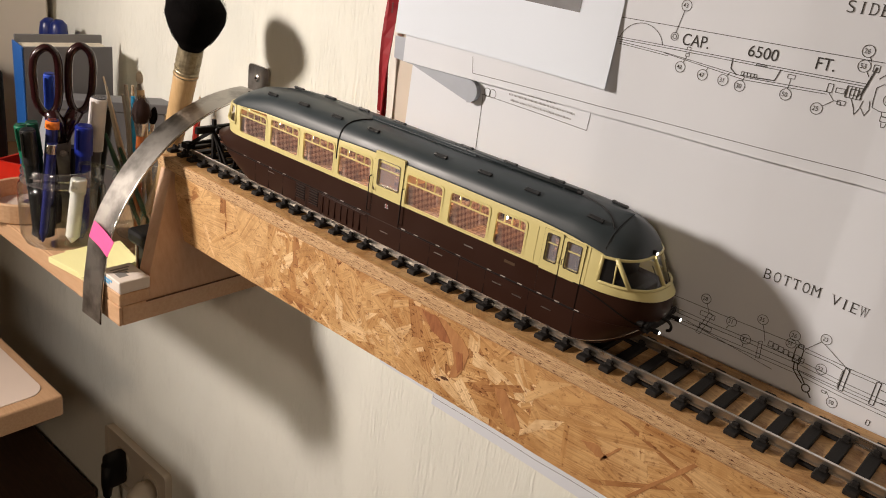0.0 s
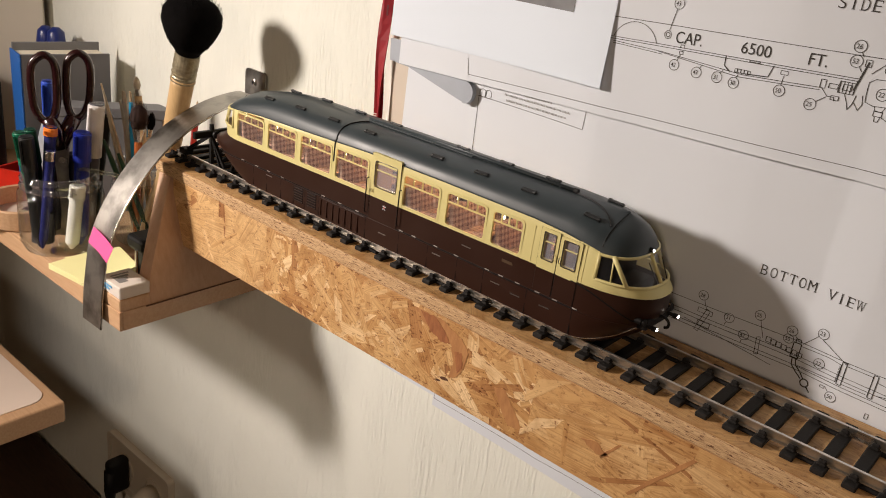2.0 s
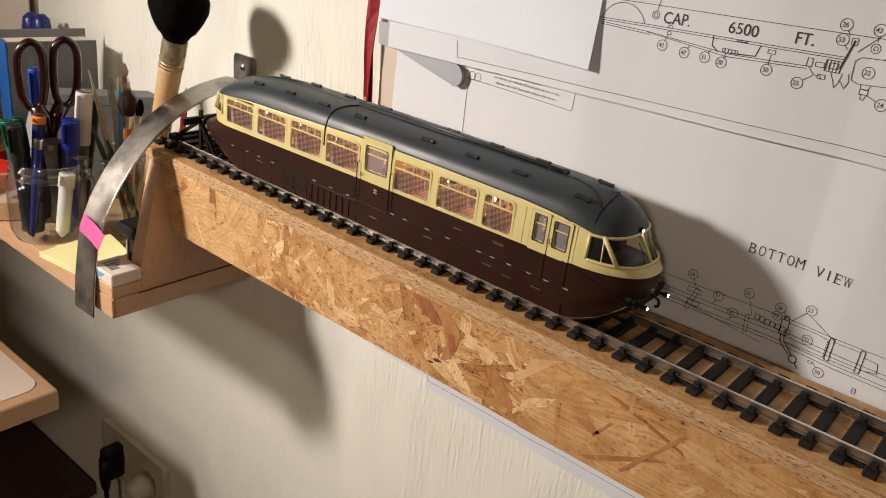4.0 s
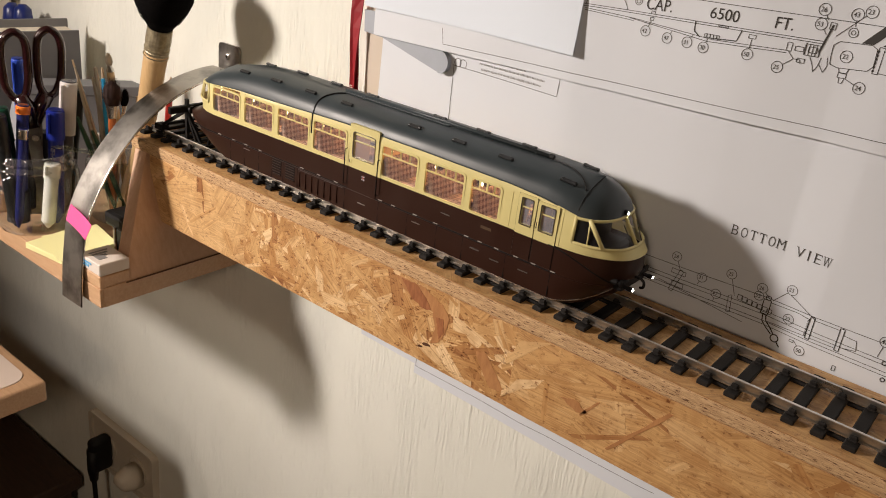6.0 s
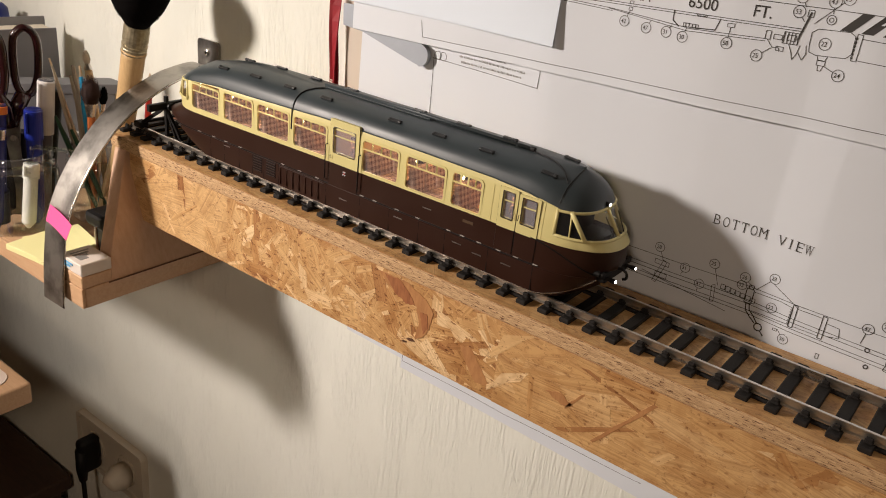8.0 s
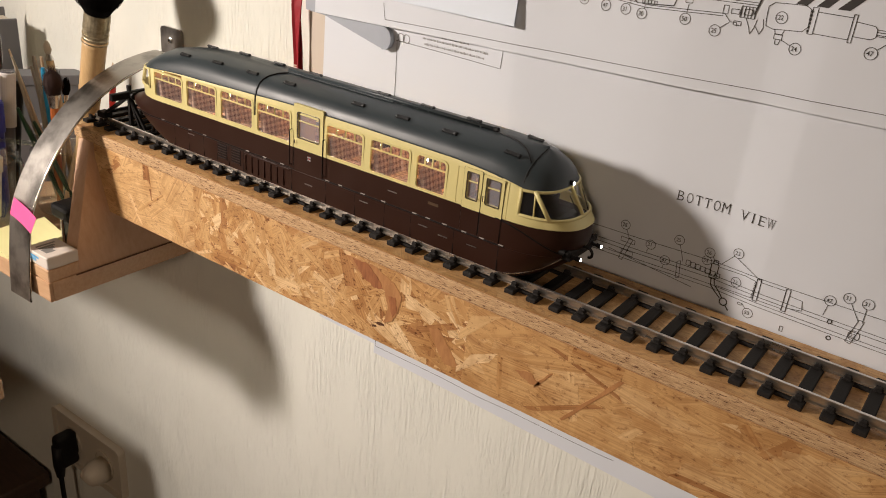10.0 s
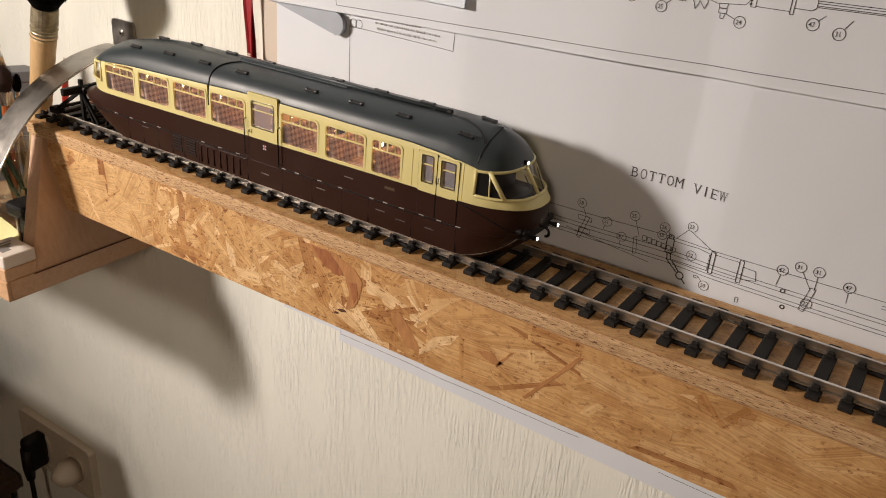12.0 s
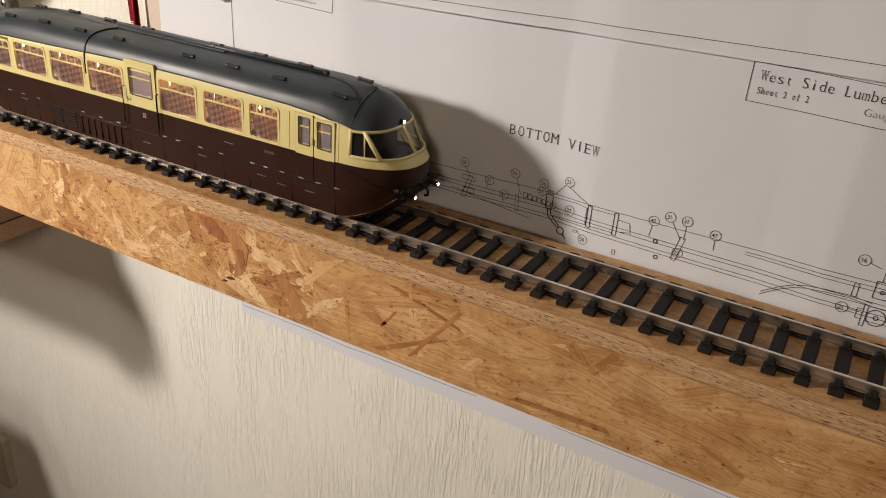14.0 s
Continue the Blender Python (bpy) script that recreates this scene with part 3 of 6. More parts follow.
def skin(name, k0, k1, material, thick, label, skip, cap=False):
    bm = B()
    rows = [[bm.verts.new(p) for p in LOOPS[k]] for k in range(k0, k1 + 1)]
    for k, (a, b) in enumerate(zip(rows, rows[1:])):
        for i in range(COUNT):
            if not skip(i, k0 + k):
                bm.faces.new((a[i], a[(i + 1) % COUNT], b[(i + 1) % COUNT], b[i]))
    if cap:
        bm.faces.new(rows[-1])
    bmesh.ops.delete(bm, geom=[v for v in bm.verts if not v.link_faces], context="VERTS")
    ob = part(name, bm, material, car, label)
    ob.data.shade_smooth()
    ob.data.set_sharp_from_angle(angle=radians(35))
    mod = ob.modifiers.new("thickness", "SOLIDIFY")
    mod.thickness, mod.offset, mod.use_rim = thick, -1, False
    return ob


skin("lower_body", 0, WAIST, M_BROWN, 0.0008, "chocolate brown lower panels and skirt", lambda i, k: False)
skin("upper_body", WAIST, EAVES, M_CREAM, 0.0008, "cream upper panels", lambda i, k: is_hole(i, k) or is_dome(i, k))
skin("roof", HEAD, len(LEVELS) - 1, M_ROOF, 0.0008, "slate grey curved roof", lambda i, k: k == HEAD and not is_dome(i, k), cap=True)
part("cabin_floor", box(B(), -0.19, 0.19, -0.027, 0.027, 0.0300, 0.0310), M_CABFLOOR, car)
part("underframe", box(B(), -0.140, 0.165, -0.022, 0.022, 0.0170, 0.0190, 0.001), M_BLACK, car)


def ring_at(y):
    return -1 if y < 0 else 1


def window(x0, x1, z0, z1, y, radius=0.0022, bar=0.72, rim=0.0011, material=M_CREAM, uprights=3):
    s = ring_at(y)
    frame_ob = part("window", ring_plate(B(), rounded(x0 - rim, x1 + rim, z0 - rim, z1 + rim, radius + rim), rounded(x0 + 0.0004, x1 - 0.0004, z0 + 0.0004, z1 - 0.0004, radius), y + s * 0.00035, y - s * 0.0011), material, car)
    pane = part("pane", plate(B(), rounded(x0, x1, z0, z1, radius), 0.00025, 1, y - s * 0.0009), M_GLASS, frame_ob, "clear glazing")
    pane.visible_shadow = False
    zb = z0 + (z1 - z0) * bar
    part("glazing_bar", box(B(), x0, x1, min(y - s * 0.0007, y + s * 0.0001), max(y - s * 0.0007, y + s * 0.0001), zb - 0.00045, zb + 0.00045), material, frame_ob)
    if uprights:
        bm = B()
        for k in range(1, uprights + 1):
            xc = x0 + (x1 - x0) * k / (uprights + 1)
            box(bm, xc - 0.0006, xc + 0.0006, min(y - s * 0.0014, y - s * 0.0009), max(y - s * 0.0014, y - s * 0.0009), zb, z1)
        part("ventilator_bars", bm, M_CREAM, frame_ob, "thin cream ventilator bars")
    return frame_ob


for k, (l, r) in enumerate(WINDOWS):
    for s in (-1, 1):
        window(l, r, WIN_Z[0], (0.0678, 0.0694, 0.0700)[k] if k < 3 else 0.0703, s * 0.0313)


def door(x0, x1, z0, z1, wx0, wx1, wz0, wz1, s, radius=0.003, split=0.0465, bar=0.66):
    """A door leaf: cream above the waist, chocolate below, with a pane."""
    y = s * 0.0315
    outer = rounded(x0, x1, split, z1, 0.0008)
    leaf = part("door", ring_plate(B(), outer, rounded(wx0, wx1, wz0, wz1, radius), y + s * 0.0005, y - s * 0.0022), M_CREAM, car, "cream and chocolate door leaf")
    part("lower_panel", box(B(), x0, x1, min(y, y + s * 0.0005), max(y, y + s * 0.0005), z0, split, 0.0002), M_BROWN, leaf)
    pane = part("pane", plate(B(), rounded(wx0 - 0.0003, wx1 + 0.0003, wz0 - 0.0003, wz1 + 0.0003, radius), 0.0003, 1, y - s * 0.0008), M_DOORGLASS, leaf, "clear glazing")
    pane.visible_shadow = False
    zb = wz0 + (wz1 - wz0) * bar
    part("glazing_bar", box(B(), wx0, wx1, min(y, y - s * 0.0006), max(y, y - s * 0.0006), zb - 0.0004, zb + 0.0004), M_CREAM, leaf)
    rim = part("window_rim", ring_plate(B(), rounded(wx0 - 0.0005, wx1 + 0.0005, wz0 - 0.0005, wz1 + 0.0005, radius), rounded(wx0, wx1, wz0, wz1, radius), y + s * 0.0008, y), M_SILVER, leaf, "bright metal rim")
    for xx in (x0, x1):
        part("door_gap", box(B(), xx - 0.0002, xx + 0.0002, min(y, y + s * 0.0003), max(y, y + s * 0.0003), z0, z1), M_BLACK, leaf, "dark shut line")
    return leaf


for s in (-1, 1):
    d = door(-0.0045, 0.0230, 0.0275, 0.0780, -0.0010, 0.0195, 0.0545, 0.0725, s, 0.0018)
    for xx in (-0.0070, 0.0245):
        y = s * 0.0325
        h = part("handrail", tube(B(), [(xx, y - s * 0.001, 0.0590), (xx, y + s * 0.0012, 0.0585), (xx, y + s * 0.0012, 0.0335), (xx, y - s * 0.001, 0.0330)], 0.0004, 8), M_BLACK, car, "black wire handrail")
    part("door_handle", tube(B(), [(-0.0025, s * 0.0320, 0.0500), (-0.0025, s * 0.0333, 0.0500), (-0.0025, s * 0.0333, 0.0525)], 0.0004, 8), M_SILVER, d, "small metal handle")
    for a, b in ((0.1390, 0.1523), (0.1530, 0.1680)):
        d = door(a, b, 0.0310, 0.0722 if a < 0.15 else 0.0712, a + 0.0027, b - 0.0027, 0.0530, 0.0698 if a < 0.15 else 0.0692, s, 0.0010)
        xx = 0.1507 if a < 0.15 else 0.1545
        part("door_handle", tube(B(), [(xx, s * 0.0320, 0.0545), (xx, s * 0.0334, 0.0545), (xx, s * 0.0334, 0.0580), (xx, s * 0.0320, 0.0580)], 0.00035, 8), M_SILVER, d, "small brass handle")
    # crest and running number as plain marks
    M_CREST = plain("crest_red", (0.50, 0.12, 0.10), 0.5, vary=0.3, fine=1500.0) if s < 0 else M_CREST
    for cx, cz, cr in ((0.0, 0.0, 0.0007), (-0.0009, 0.0010, 0.0005), (0.0009, 0.0010, 0.0005), (-0.0009, -0.0010, 0.0005), (0.0009, -0.0010, 0.0005), (0.0, 0.0017, 0.0004)):
        part("crest_mark", plate(B(), [(0.0105 + cx + cr * math.cos(a * math.tau / 8), 0.0415 + cz + cr * math.sin(a * math.tau / 8)) for a in range(8)], s * 0.0001, 1, s * 0.03205), M_PAPER2 if cx else M_CREST, car, "tiny red and white crest mark")

# cab glazing round both ends
def cab_point(level, x, e, side):
    return Vector((e * x, side * half(level, e * x), zmap(LEVELS.index(level), e * x)))


def end_windows(e):
    low, high = LEVELS[SILL], LEVELS[HEAD]
    shift = 0.0 if e > 0 else NOSE - TAIL
    ends = [(low, low[2] if e > 0 else low[5]), (high, high[2] if e > 0 else high[5])]
    start = NOSE if e > 0 else TAIL
    rows = []
    bm = B()
    for level, xe in ends:
        xs = [start + (xe - start) * math.sin(0.5 * math.pi * i / 16) for i in range(17)]
        pts = [cab_point(level, x, e, -1) for x in xs[:-1]] + [Vector((e * xe, 0, zmap(LEVELS.index(level), e * xe)))] + [cab_point(level, x, e, 1) for x in reversed(xs[:-1])]
        rows.append(pts)
    vs = [[bm.verts.new(p - Vector((e * 0.0004, math.copysign(0.0004, p.y) if abs(p.y) > 1e-5 else 0, 0))) for p in row] for row in rows]
    for i in range(len(vs[0]) - 1):
        bm.faces.new((vs[0][i], vs[0][i + 1], vs[1][i + 1], vs[1][i]))
    cab = part("cab_glazing", bm, M_CABGLASS, car, "wrap-round cab windows")
    cab.visible_shadow = False
    for side in (-1, 1):
        for xl, xh, r in ((0.1785, 0.1785, 0.0011), (0.1965, 0.1860, 0.0014), (0.1880, 0.1862, 0.0005)):
            a, b = cab_point(low, xl - shift, e, side), cab_point(high, xh - shift, e, side)
            part("cab_pillar", tube(B(), [a, (a + b) / 2, b], r, 10), M_CREAM, cab, "cream window pillar", smooth=True)
    a, b = rows[0][16], rows[1][16]
    part("cab_pillar", tube(B(), [a, (a + b) / 2, b], 0.0011, 10), M_CREAM, cab, "cream window pillar", smooth=True)
    for row, r, dz in ((rows[0], 0.0010, 0.0), (rows[1], 0.0009, -0.0006)):
        part("cab_sill", tube(B(), [p + Vector((0, 0, dz)) for p in row], r, 10), M_CREAM, cab, "cream window rail", smooth=True)


end_windows(1)
end_windows(-1)

# ---------------------------------------------------------------- wall bracket and its bent steel arm
bracket = thing("wall_bracket", (-0.2505, 0.054, 0), "worn stainless steel bracket strap screwed to the wall", "bracket")
outline = rounded(-0.0150, 0.0150, -0.055, 0.0775, 0.004)
part("wall_plate", plate(B(), outline, 0.0022, 1, -0.0022), M_STEEL, bracket, smooth=False)
part("dark_plate", plate(B(), rounded(-0.0112, 0.0092, -0.050, 0.0445, 0.004), 0.0008, 1, -0.0029), M_BLACK, bracket, "dark flat plate under the folded arm")
screw = part("screw", tube(B(), [(-0.001, -0.0020, 0.066), (-0.001, -0.0032, 0.066), (-0.001, -0.0040, 0.066)], [0.0036, 0.0034, 0.0020], 16), M_SILVER, bracket, "bright cross-head screw")
part("screw_slot", box(B(), -0.0022, 0.0002, -0.0043, -0.0039, 0.0656, 0.0664), M_BLACK, screw)
part("screw_slot", box(B(), -0.0014, -0.0006, -0.0043, -0.0039, 0.0648, 0.0672), M_BLACK, screw)


def spline(pts, n):
    """Points along a smooth curve through the given ones."""
    pts = [Vector(p) for p in pts]
    ext = [2 * pts[0] - pts[1]] + pts + [2 * pts[-1] - pts[-2]]
    out = []
    for i in range(len(pts) - 1):
        p0, p1, p2, p3 = ext[i:i + 4]
        for k in range(n):
            t = k / n
            out.append(0.5 * ((2 * p1) + (p2 - p0) * t + (2 * p0 - 5 * p1 + 4 * p2 - p3) * t * t + (3 * p1 - p0 - 3 * p2 + p3) * t ** 3))
    return out + [pts[-1]]


def ribbon(bm, path, width, thick, side=Vector((1, 0, 0))):
    """A flat strap along a path, its width along side."""
    rows = []
    for i, p in enumerate(path):
        d = (path[min(i + 1, len(path) - 1)] - path[max(i - 1, 0)]).normalized()
        s = side[i] if isinstance(side, list) else side
        s = (s - d * s.dot(d)).normalized()
        n = d.cross(s)
        rows.append([bm.verts.new(p + s * a * width / 2 + n * b * thick / 2) for a, b in ((-1, -1), (1, -1), (1, 1), (-1, 1))])
    for a, b in zip(rows, rows[1:]):
        for k in range(4):
            bm.faces.new((a[k], a[(k + 1) % 4], b[(k + 1) % 4], b[k]))
    bm.faces.new(rows[0])
    bm.faces.new(rows[-1][::-1])
    return bm


ARM = spline([(-0.2505, 0.0535, 0.0495), (-0.2505, 0.0428, 0.0545), (-0.2508, 0.0080, 0.0485), (-0.2510, -0.0250, 0.0345), (-0.2510, -0.0490, 0.0185), (-0.2508, -0.0713, -0.0030), (-0.2506, -0.0861, -0.0220),
              (-0.2505, -0.0982, -0.0424), (-0.2505, -0.1064, -0.0631), (-0.2500, -0.1106, -0.0854), (-0.2490, -0.1143, -0.1083), (-0.2485, -0.1165, -0.1340)], 6)
base = Vector((-0.2505, 0.054, 0))
part("bent_arm", ribbon(B(), [p - base for p in ARM], 0.0300, 0.0020), M_STEEL, bracket, "bent steel strap, scuffed and tarnished")
# a thin silver rod along one edge draws the highlight there
part("edge_highlight", tube(B(), [p - base + Vector((0.0150, 0, 0)) for p in ARM], 0.0009, 8), M_SILVER, bracket, "bright metal rod along the strap's edge, standing in for its highlight", smooth=True)
M_PINK = plain("pink_paper_flag", (0.85, 0.09, 0.30), 0.65, vary=0.05, relief=0.05)
sticker = thing("sticky_note_flag", (-0.2505, -0.1055, -0.0595), "bright pink sticky flag stuck on the steel strap", "sticky note")
bm = B()
ribbon(bm, spline([(-0.0100, -0.0022, 0.0040), (0.0020, -0.0026, 0.0022), (0.0120, -0.0032, 0.0004), (0.0250, -0.0046, -0.0026)], 4), 0.0150, 0.0003, Vector((0.004, 0.0055, 0.018)))
part("flag", bm, M_PINK, sticker)

# ---------------------------------------------------------------- plans pinned behind the shelf
def crease(x):
    """Sharp folds of the unfolded sheets: some stand out, some sink in."""
    out = 0.0
    for c, h, left, right in ((0.115, -0.0016, 0.040, 0.030), (0.272, 0.0026, 0.050, 0.028), (0.435, -0.0022, 0.035, 0.045), (0.600, 0.0024, 0.040, 0.030)):
        d = x - c
        out += h * max(0.0, 1 - (d / right if d > 0 else -d / left))
    return out


def y_low(x, z):
    return 0.0478 + crease(x) + 0.0006 * math.sin(31 * x + 9 * z) + (0.0066 + 0.0003 * math.sin(30 * x + 1.5)) * min(1.0, max(0.0, -0.005 - z) / 0.06)


def y_up(x, z):
    return 0.0436 + crease(x) * 0.9 + 0.0005 * math.sin(27 * x - 11 * z)


def y_copy(x, z):
    d = math.hypot(max(0.0, 0.1160 - x), max(0.0, z - 0.1450))
    t = max(0.0, 1 - d / 0.085)
    return 0.0412 - 0.0036 * t * t - 0.0008 * math.sin(40 * x + 30 * z)


def sheet(name, corners, fy, material, label, category, nx=60, nz=24, thick=0.00022):
    """A sheet of paper between four (x, z) corners: bottom left, bottom right, top right, top left."""
    (ax, az), (bx, bz), (cx, cz), (dx, dz) = corners
    bm = B()
    grid = []
    for j in range(nz + 1):
        v = j / nz
        row = []
        for i in range(nx + 1):
            u = i / nx
            x = (1 - v) * ((1 - u) * ax + u * bx) + v * ((1 - u) * dx + u * cx)
            z = (1 - v) * ((1 - u) * az + u * bz) + v * ((1 - u) * dz + u * cz)
            row.append(bm.verts.new((x, fy(x, z), z)))
        grid.append(row)
    for j in range(nz):
        for i in range(nx):
            bm.faces.new((grid[j][i], grid[j][i + 1], grid[j + 1][i + 1], grid[j + 1][i]))
    ob = part(name, bm, material, smooth=True)
    m = ob.modifiers.new("thickness", "SOLIDIFY")
    m.thickness, m.offset, m.use_rim = thick, 0, False
    return tagged(ob, label, category)


low = sheet("plan_sheet", [(-0.0600, -0.1470), (0.98, -0.1600), (0.98, 0.150), (-0.0560, 0.150)], y_low, M_PAPER, "large folded engineering plan hung on the wall behind the shelf", "plan drawing", 520, 40)
up = sheet("plan_sheet", [(-0.0633, 0.1236), (0.98, 0.1450), (0.98, 0.420), (-0.0640, 0.420)], y_up, M_PAPER, "large engineering plan overlapping another sheet below it", "plan drawing", 520, 30)
copy = sheet("photo_copy_sheet", [(-0.0715, 0.1440), (0.1160, 0.1448), (0.1110, 0.420), (-0.0730, 0.420)], y_copy, M_PAPER2, "white copy sheet with a grey photo, lower corner curling forward", "paper sheet", 50, 60)
under = sheet("plan_sheet", [(0.0045, -0.1575), (0.98, -0.1755), (0.98, -0.02), (0.0045, -0.02)], lambda x, z: 0.0550 + 0.0002 * math.sin(24 * x + 6 * z), M_PAPER, "lower plan sheet half hidden behind another plan", "plan drawing", 40, 30)
back = sheet("backing_sheet", [(-0.0745, -0.02), (0.05, -0.02), (0.05, 0.40), (-0.0765, 0.40)], lambda x, z: 0.0510 + 0.0008 * math.sin(50 * z), M_PAPER3, "beige sheet behind the plans", "paper sheet", 20, 30)

# the printed photo on the copy sheet
bm = B()
for i in range(10):
    for j in range(6):
        a, b = 0.020 + 0.0066 * i, 0.020 + 0.0066 * (i + 1)
        c, d = 0.1868 + 0.0100 * j, 0.1868 + 0.0100 * (j + 1)
        bm.faces.new([bm.verts.new((x, y_copy(x, z) - 0.0004, z)) for x, z in ((a, c), (b, c), (b, d), (a, d))])
bmesh.ops.remove_doubles(bm, verts=bm.verts, dist=0.00002)
part("printed_photo", bm, M_PHOTO, copy, "dark grey printed photo")


class Pen:
    """Draws printed lines on a sheet, as narrow strips just above its face."""

    def __init__(self, fy, width=0.00037):
        self.bm, self.fy, self.width = B(), fy, width

    def line(self, x0, z0, x1, z1, width=None):
        w = (width or self.width) / 2
        n = max(1, int(math.hypot(x1 - x0, z1 - z0) / 0.004))
        d = Vector((x1 - x0, z1 - z0)).normalized()
        nx, nz = -d.y * w, d.x * w
        last = None
        for k in range(n + 1):
            x, z = x0 + (x1 - x0) * k / n, z0 + (z1 - z0) * k / n
            y = self.fy(x, z) - 0.00035
            pair = (self.bm.verts.new((x + nx, y, z + nz)), self.bm.verts.new((x - nx, y, z - nz)))
            if last:
                self.bm.faces.new((last[0], last[1], pair[1], pair[0]))
            last = pair

    def path(self, *pts, closed=False, width=None):
        ends = list(zip(pts, pts[1:])) + ([(pts[-1], pts[0])] if closed else [])
        for (a, b), (c, d) in ends:
            self.line(a, b, c, d, width)

    def circle(self, x, z, r, width=None, a0=0.0, a1=math.tau, n=20):
        p = [(x + r * math.cos(a0 + (a1 - a0) * k / n), z + r * math.sin(a0 + (a1 - a0) * k / n)) for k in range(n + 1)]
        self.path(*p, width=width)

    def rect(self, x0, z0, x1, z1, slope=0.0, width=None):
        s = slope * (x1 - x0)
        self.path((x0, z0), (x1, z0 + s), (x1, z1 + s), (x0, z1), closed=True, width=width)

    def fill(self, *pts):
        self.bm.faces.new([self.bm.verts.new((x, self.fy(x, z) - 0.00034, z)) for x, z in pts])


def text(words, x, z, size, fy, parent, slope=0.0, stretch=1.0, weight=-0.00020, spacing=1.0):
    """Printed words, standing on the sheet's face."""
    cu = bpy.data.curves.new("words", "FONT")
    cu.body, cu.size, cu.offset, cu.space_character = words, size, weight * size / 0.009, spacing
    ob = bpy.data.objects.new("words", cu)
    scene.collection.objects.link(ob)
    me = bpy.data.meshes.new_from_object(ob.evaluated_get(bpy.context.evaluated_depsgraph_get()))
    bpy.data.objects.remove(ob)
    for v in me.vertices:
        px, pz = x + v.co.x * stretch, z + v.co.y + slope * v.co.x
        v.co = (px, fy(px, pz) - 0.00042, pz)
    me.name = "lettering"
    me.materials.clear()
    me.materials.append(M_INK)
    t = new("lettering", me)
    t.parent = parent
    return tagged(t, "printed lettering")


SERIFS = {"B": ((0.06, 0), (0.06, 1)), "D": ((0.06, 0), (0.06, 1)), "T": ((0.5, 0),), "M": ((0.04, 0), (0.96, 0), (0.04, 1), (0.96, 1)), "V": ((0.04, 1), (0.96, 1)), "I": ((0.5, 0), (0.5, 1)),
          "E": ((0.06, 0), (0.06, 1)), "W": ((0.03, 1), (0.5, 1), (0.97, 1)), "L": ((0.06, 0), (0.06, 1)), "i": ((0.5, 0),), "d": ((0.95, 0), (0.85, 1)), "m": ((0.06, 0), (0.5, 0), (0.94, 0)), "u": ((0.95, 0), (0.05, 1)),
          "b": ((0.0, 1),), "r": ((0.15, 0),), "h": ((0.06, 0), (0.94, 0), (0.0, 1)), "f": ((0.4, 0),)}


def serif_text(words, x, z, size, pitch, fy, parent, slope=0.0, fill=0.86, weight=-0.0001):
    """Typewriter-like printing: evenly spaced letters with small feet on their stems."""
    pen = Pen(fy, 0.00030)
    for k, ch in enumerate(words):
        if ch == " ":
            continue
        ob = text(ch, 0, 0, size, lambda a, b: 0.0, parent, 0.0, 1.0, weight)
        xs, zs = [v.co.x for v in ob.data.vertices], [v.co.z for v in ob.data.vertices]
        x0, x1, z0, z1 = min(xs), max(xs), min(zs), max(zs)
        wide = pitch * fill * (0.16 if ch in "Il" else 0.22 if ch == "i" else 0.5 if ch in "tfr" else 0.95 if ch in "MWVm" else 0.8)
        base = x + pitch * (k + 0.5) - wide / 2
        for v in ob.data.vertices:
            px = base + (v.co.x - x0) / (x1 - x0) * wide
            pz = z + v.co.z + slope * (px - x)
            v.co = (px, fy(px, pz) - 0.00042, pz)
        for fx, fz in SERIFS.get(ch, ()):
            cx = base + fx * wide
            cz = z + (z1 - 0.00012 if fz else z0 + 0.00012) + slope * (cx - x)
            pen.line(cx - pitch * 0.15, cz, cx + pitch * 0.15, cz + slope * pitch * 0.3)
        if ch in "TE":
            for fx in (0.0, 1.0) if ch == "T" else (1.0,):
                cx = base + fx * wide
                pen.line(cx, z + z1 + slope * (cx - x), cx, z + z1 - size * 0.16 + slope * (cx - x))
    part("lettering_feet", pen.bm, M_INK, parent, "printed serif strokes")


def balloon(pen, number, x, z, fy, parent, r=0.0031, to=None, size=0.0036):
    pen.circle(x, z, r)
    text(number, x - 0.0021 if len(number) > 1 else x - 0.001, z - 0.0013, size, fy, parent, 0.03, 0.9, 0.00005)
    if to:
        d = Vector((to[0] - x, to[1] - z)).normalized() * r
        pen.line(x + d.x, z + d.y, *to)


# upper plan: side view of a flat car
S = 0.033
p = Pen(y_up)
zl = lambda x, z: z + S * (x - 0.16)
p.line(0.0059, 0.1299, 0.30, 0.1377)
p.line(0.30, 0.1377, 0.97, 0.158)
p.path((0.0040, 0.1412), (0.0059, 0.1299))
for z0, w in ((0.1908, None), (0.1790, None), (0.1777, None)):
    p.line(0.10, zl(0.10, z0), 0.262, zl(0.262, z0), w)
p.line(0.262, zl(0.262, 0.1908), 0.60, zl(0.60, 0.1908))
p.path((0.1162, 0.1750), (0.150, 0.1744), (0.2009, 0.1716), (0.2436, 0.1741))
p.path((0.1470, 0.1742), (0.1985, 0.1700), (0.2436, 0.1728))
p.line(0.1162, 0.1738, 0.150, 0.1730)
p.circle(0.1305, 0.1735, 0.0150, a0=2.85, a1=0.32, n=16)
p.circle(0.1509, 0.1848, 0.0023)
p.circle(0.1509, 0.1848, 0.0012)
p.rect(0.1605, 0.1790, 0.1628, 0.1806, S)
p.rect(0.1605, 0.1752, 0.1628, 0.1770, S)
p.path((0.1890, 0.1800), (0.1893, 0.1745), (0.1935, 0.1716), width=0.0007)
p.path((0.2170, 0.1800), (0.2152, 0.1735), (0.2000, 0.1722), width=0.0006)
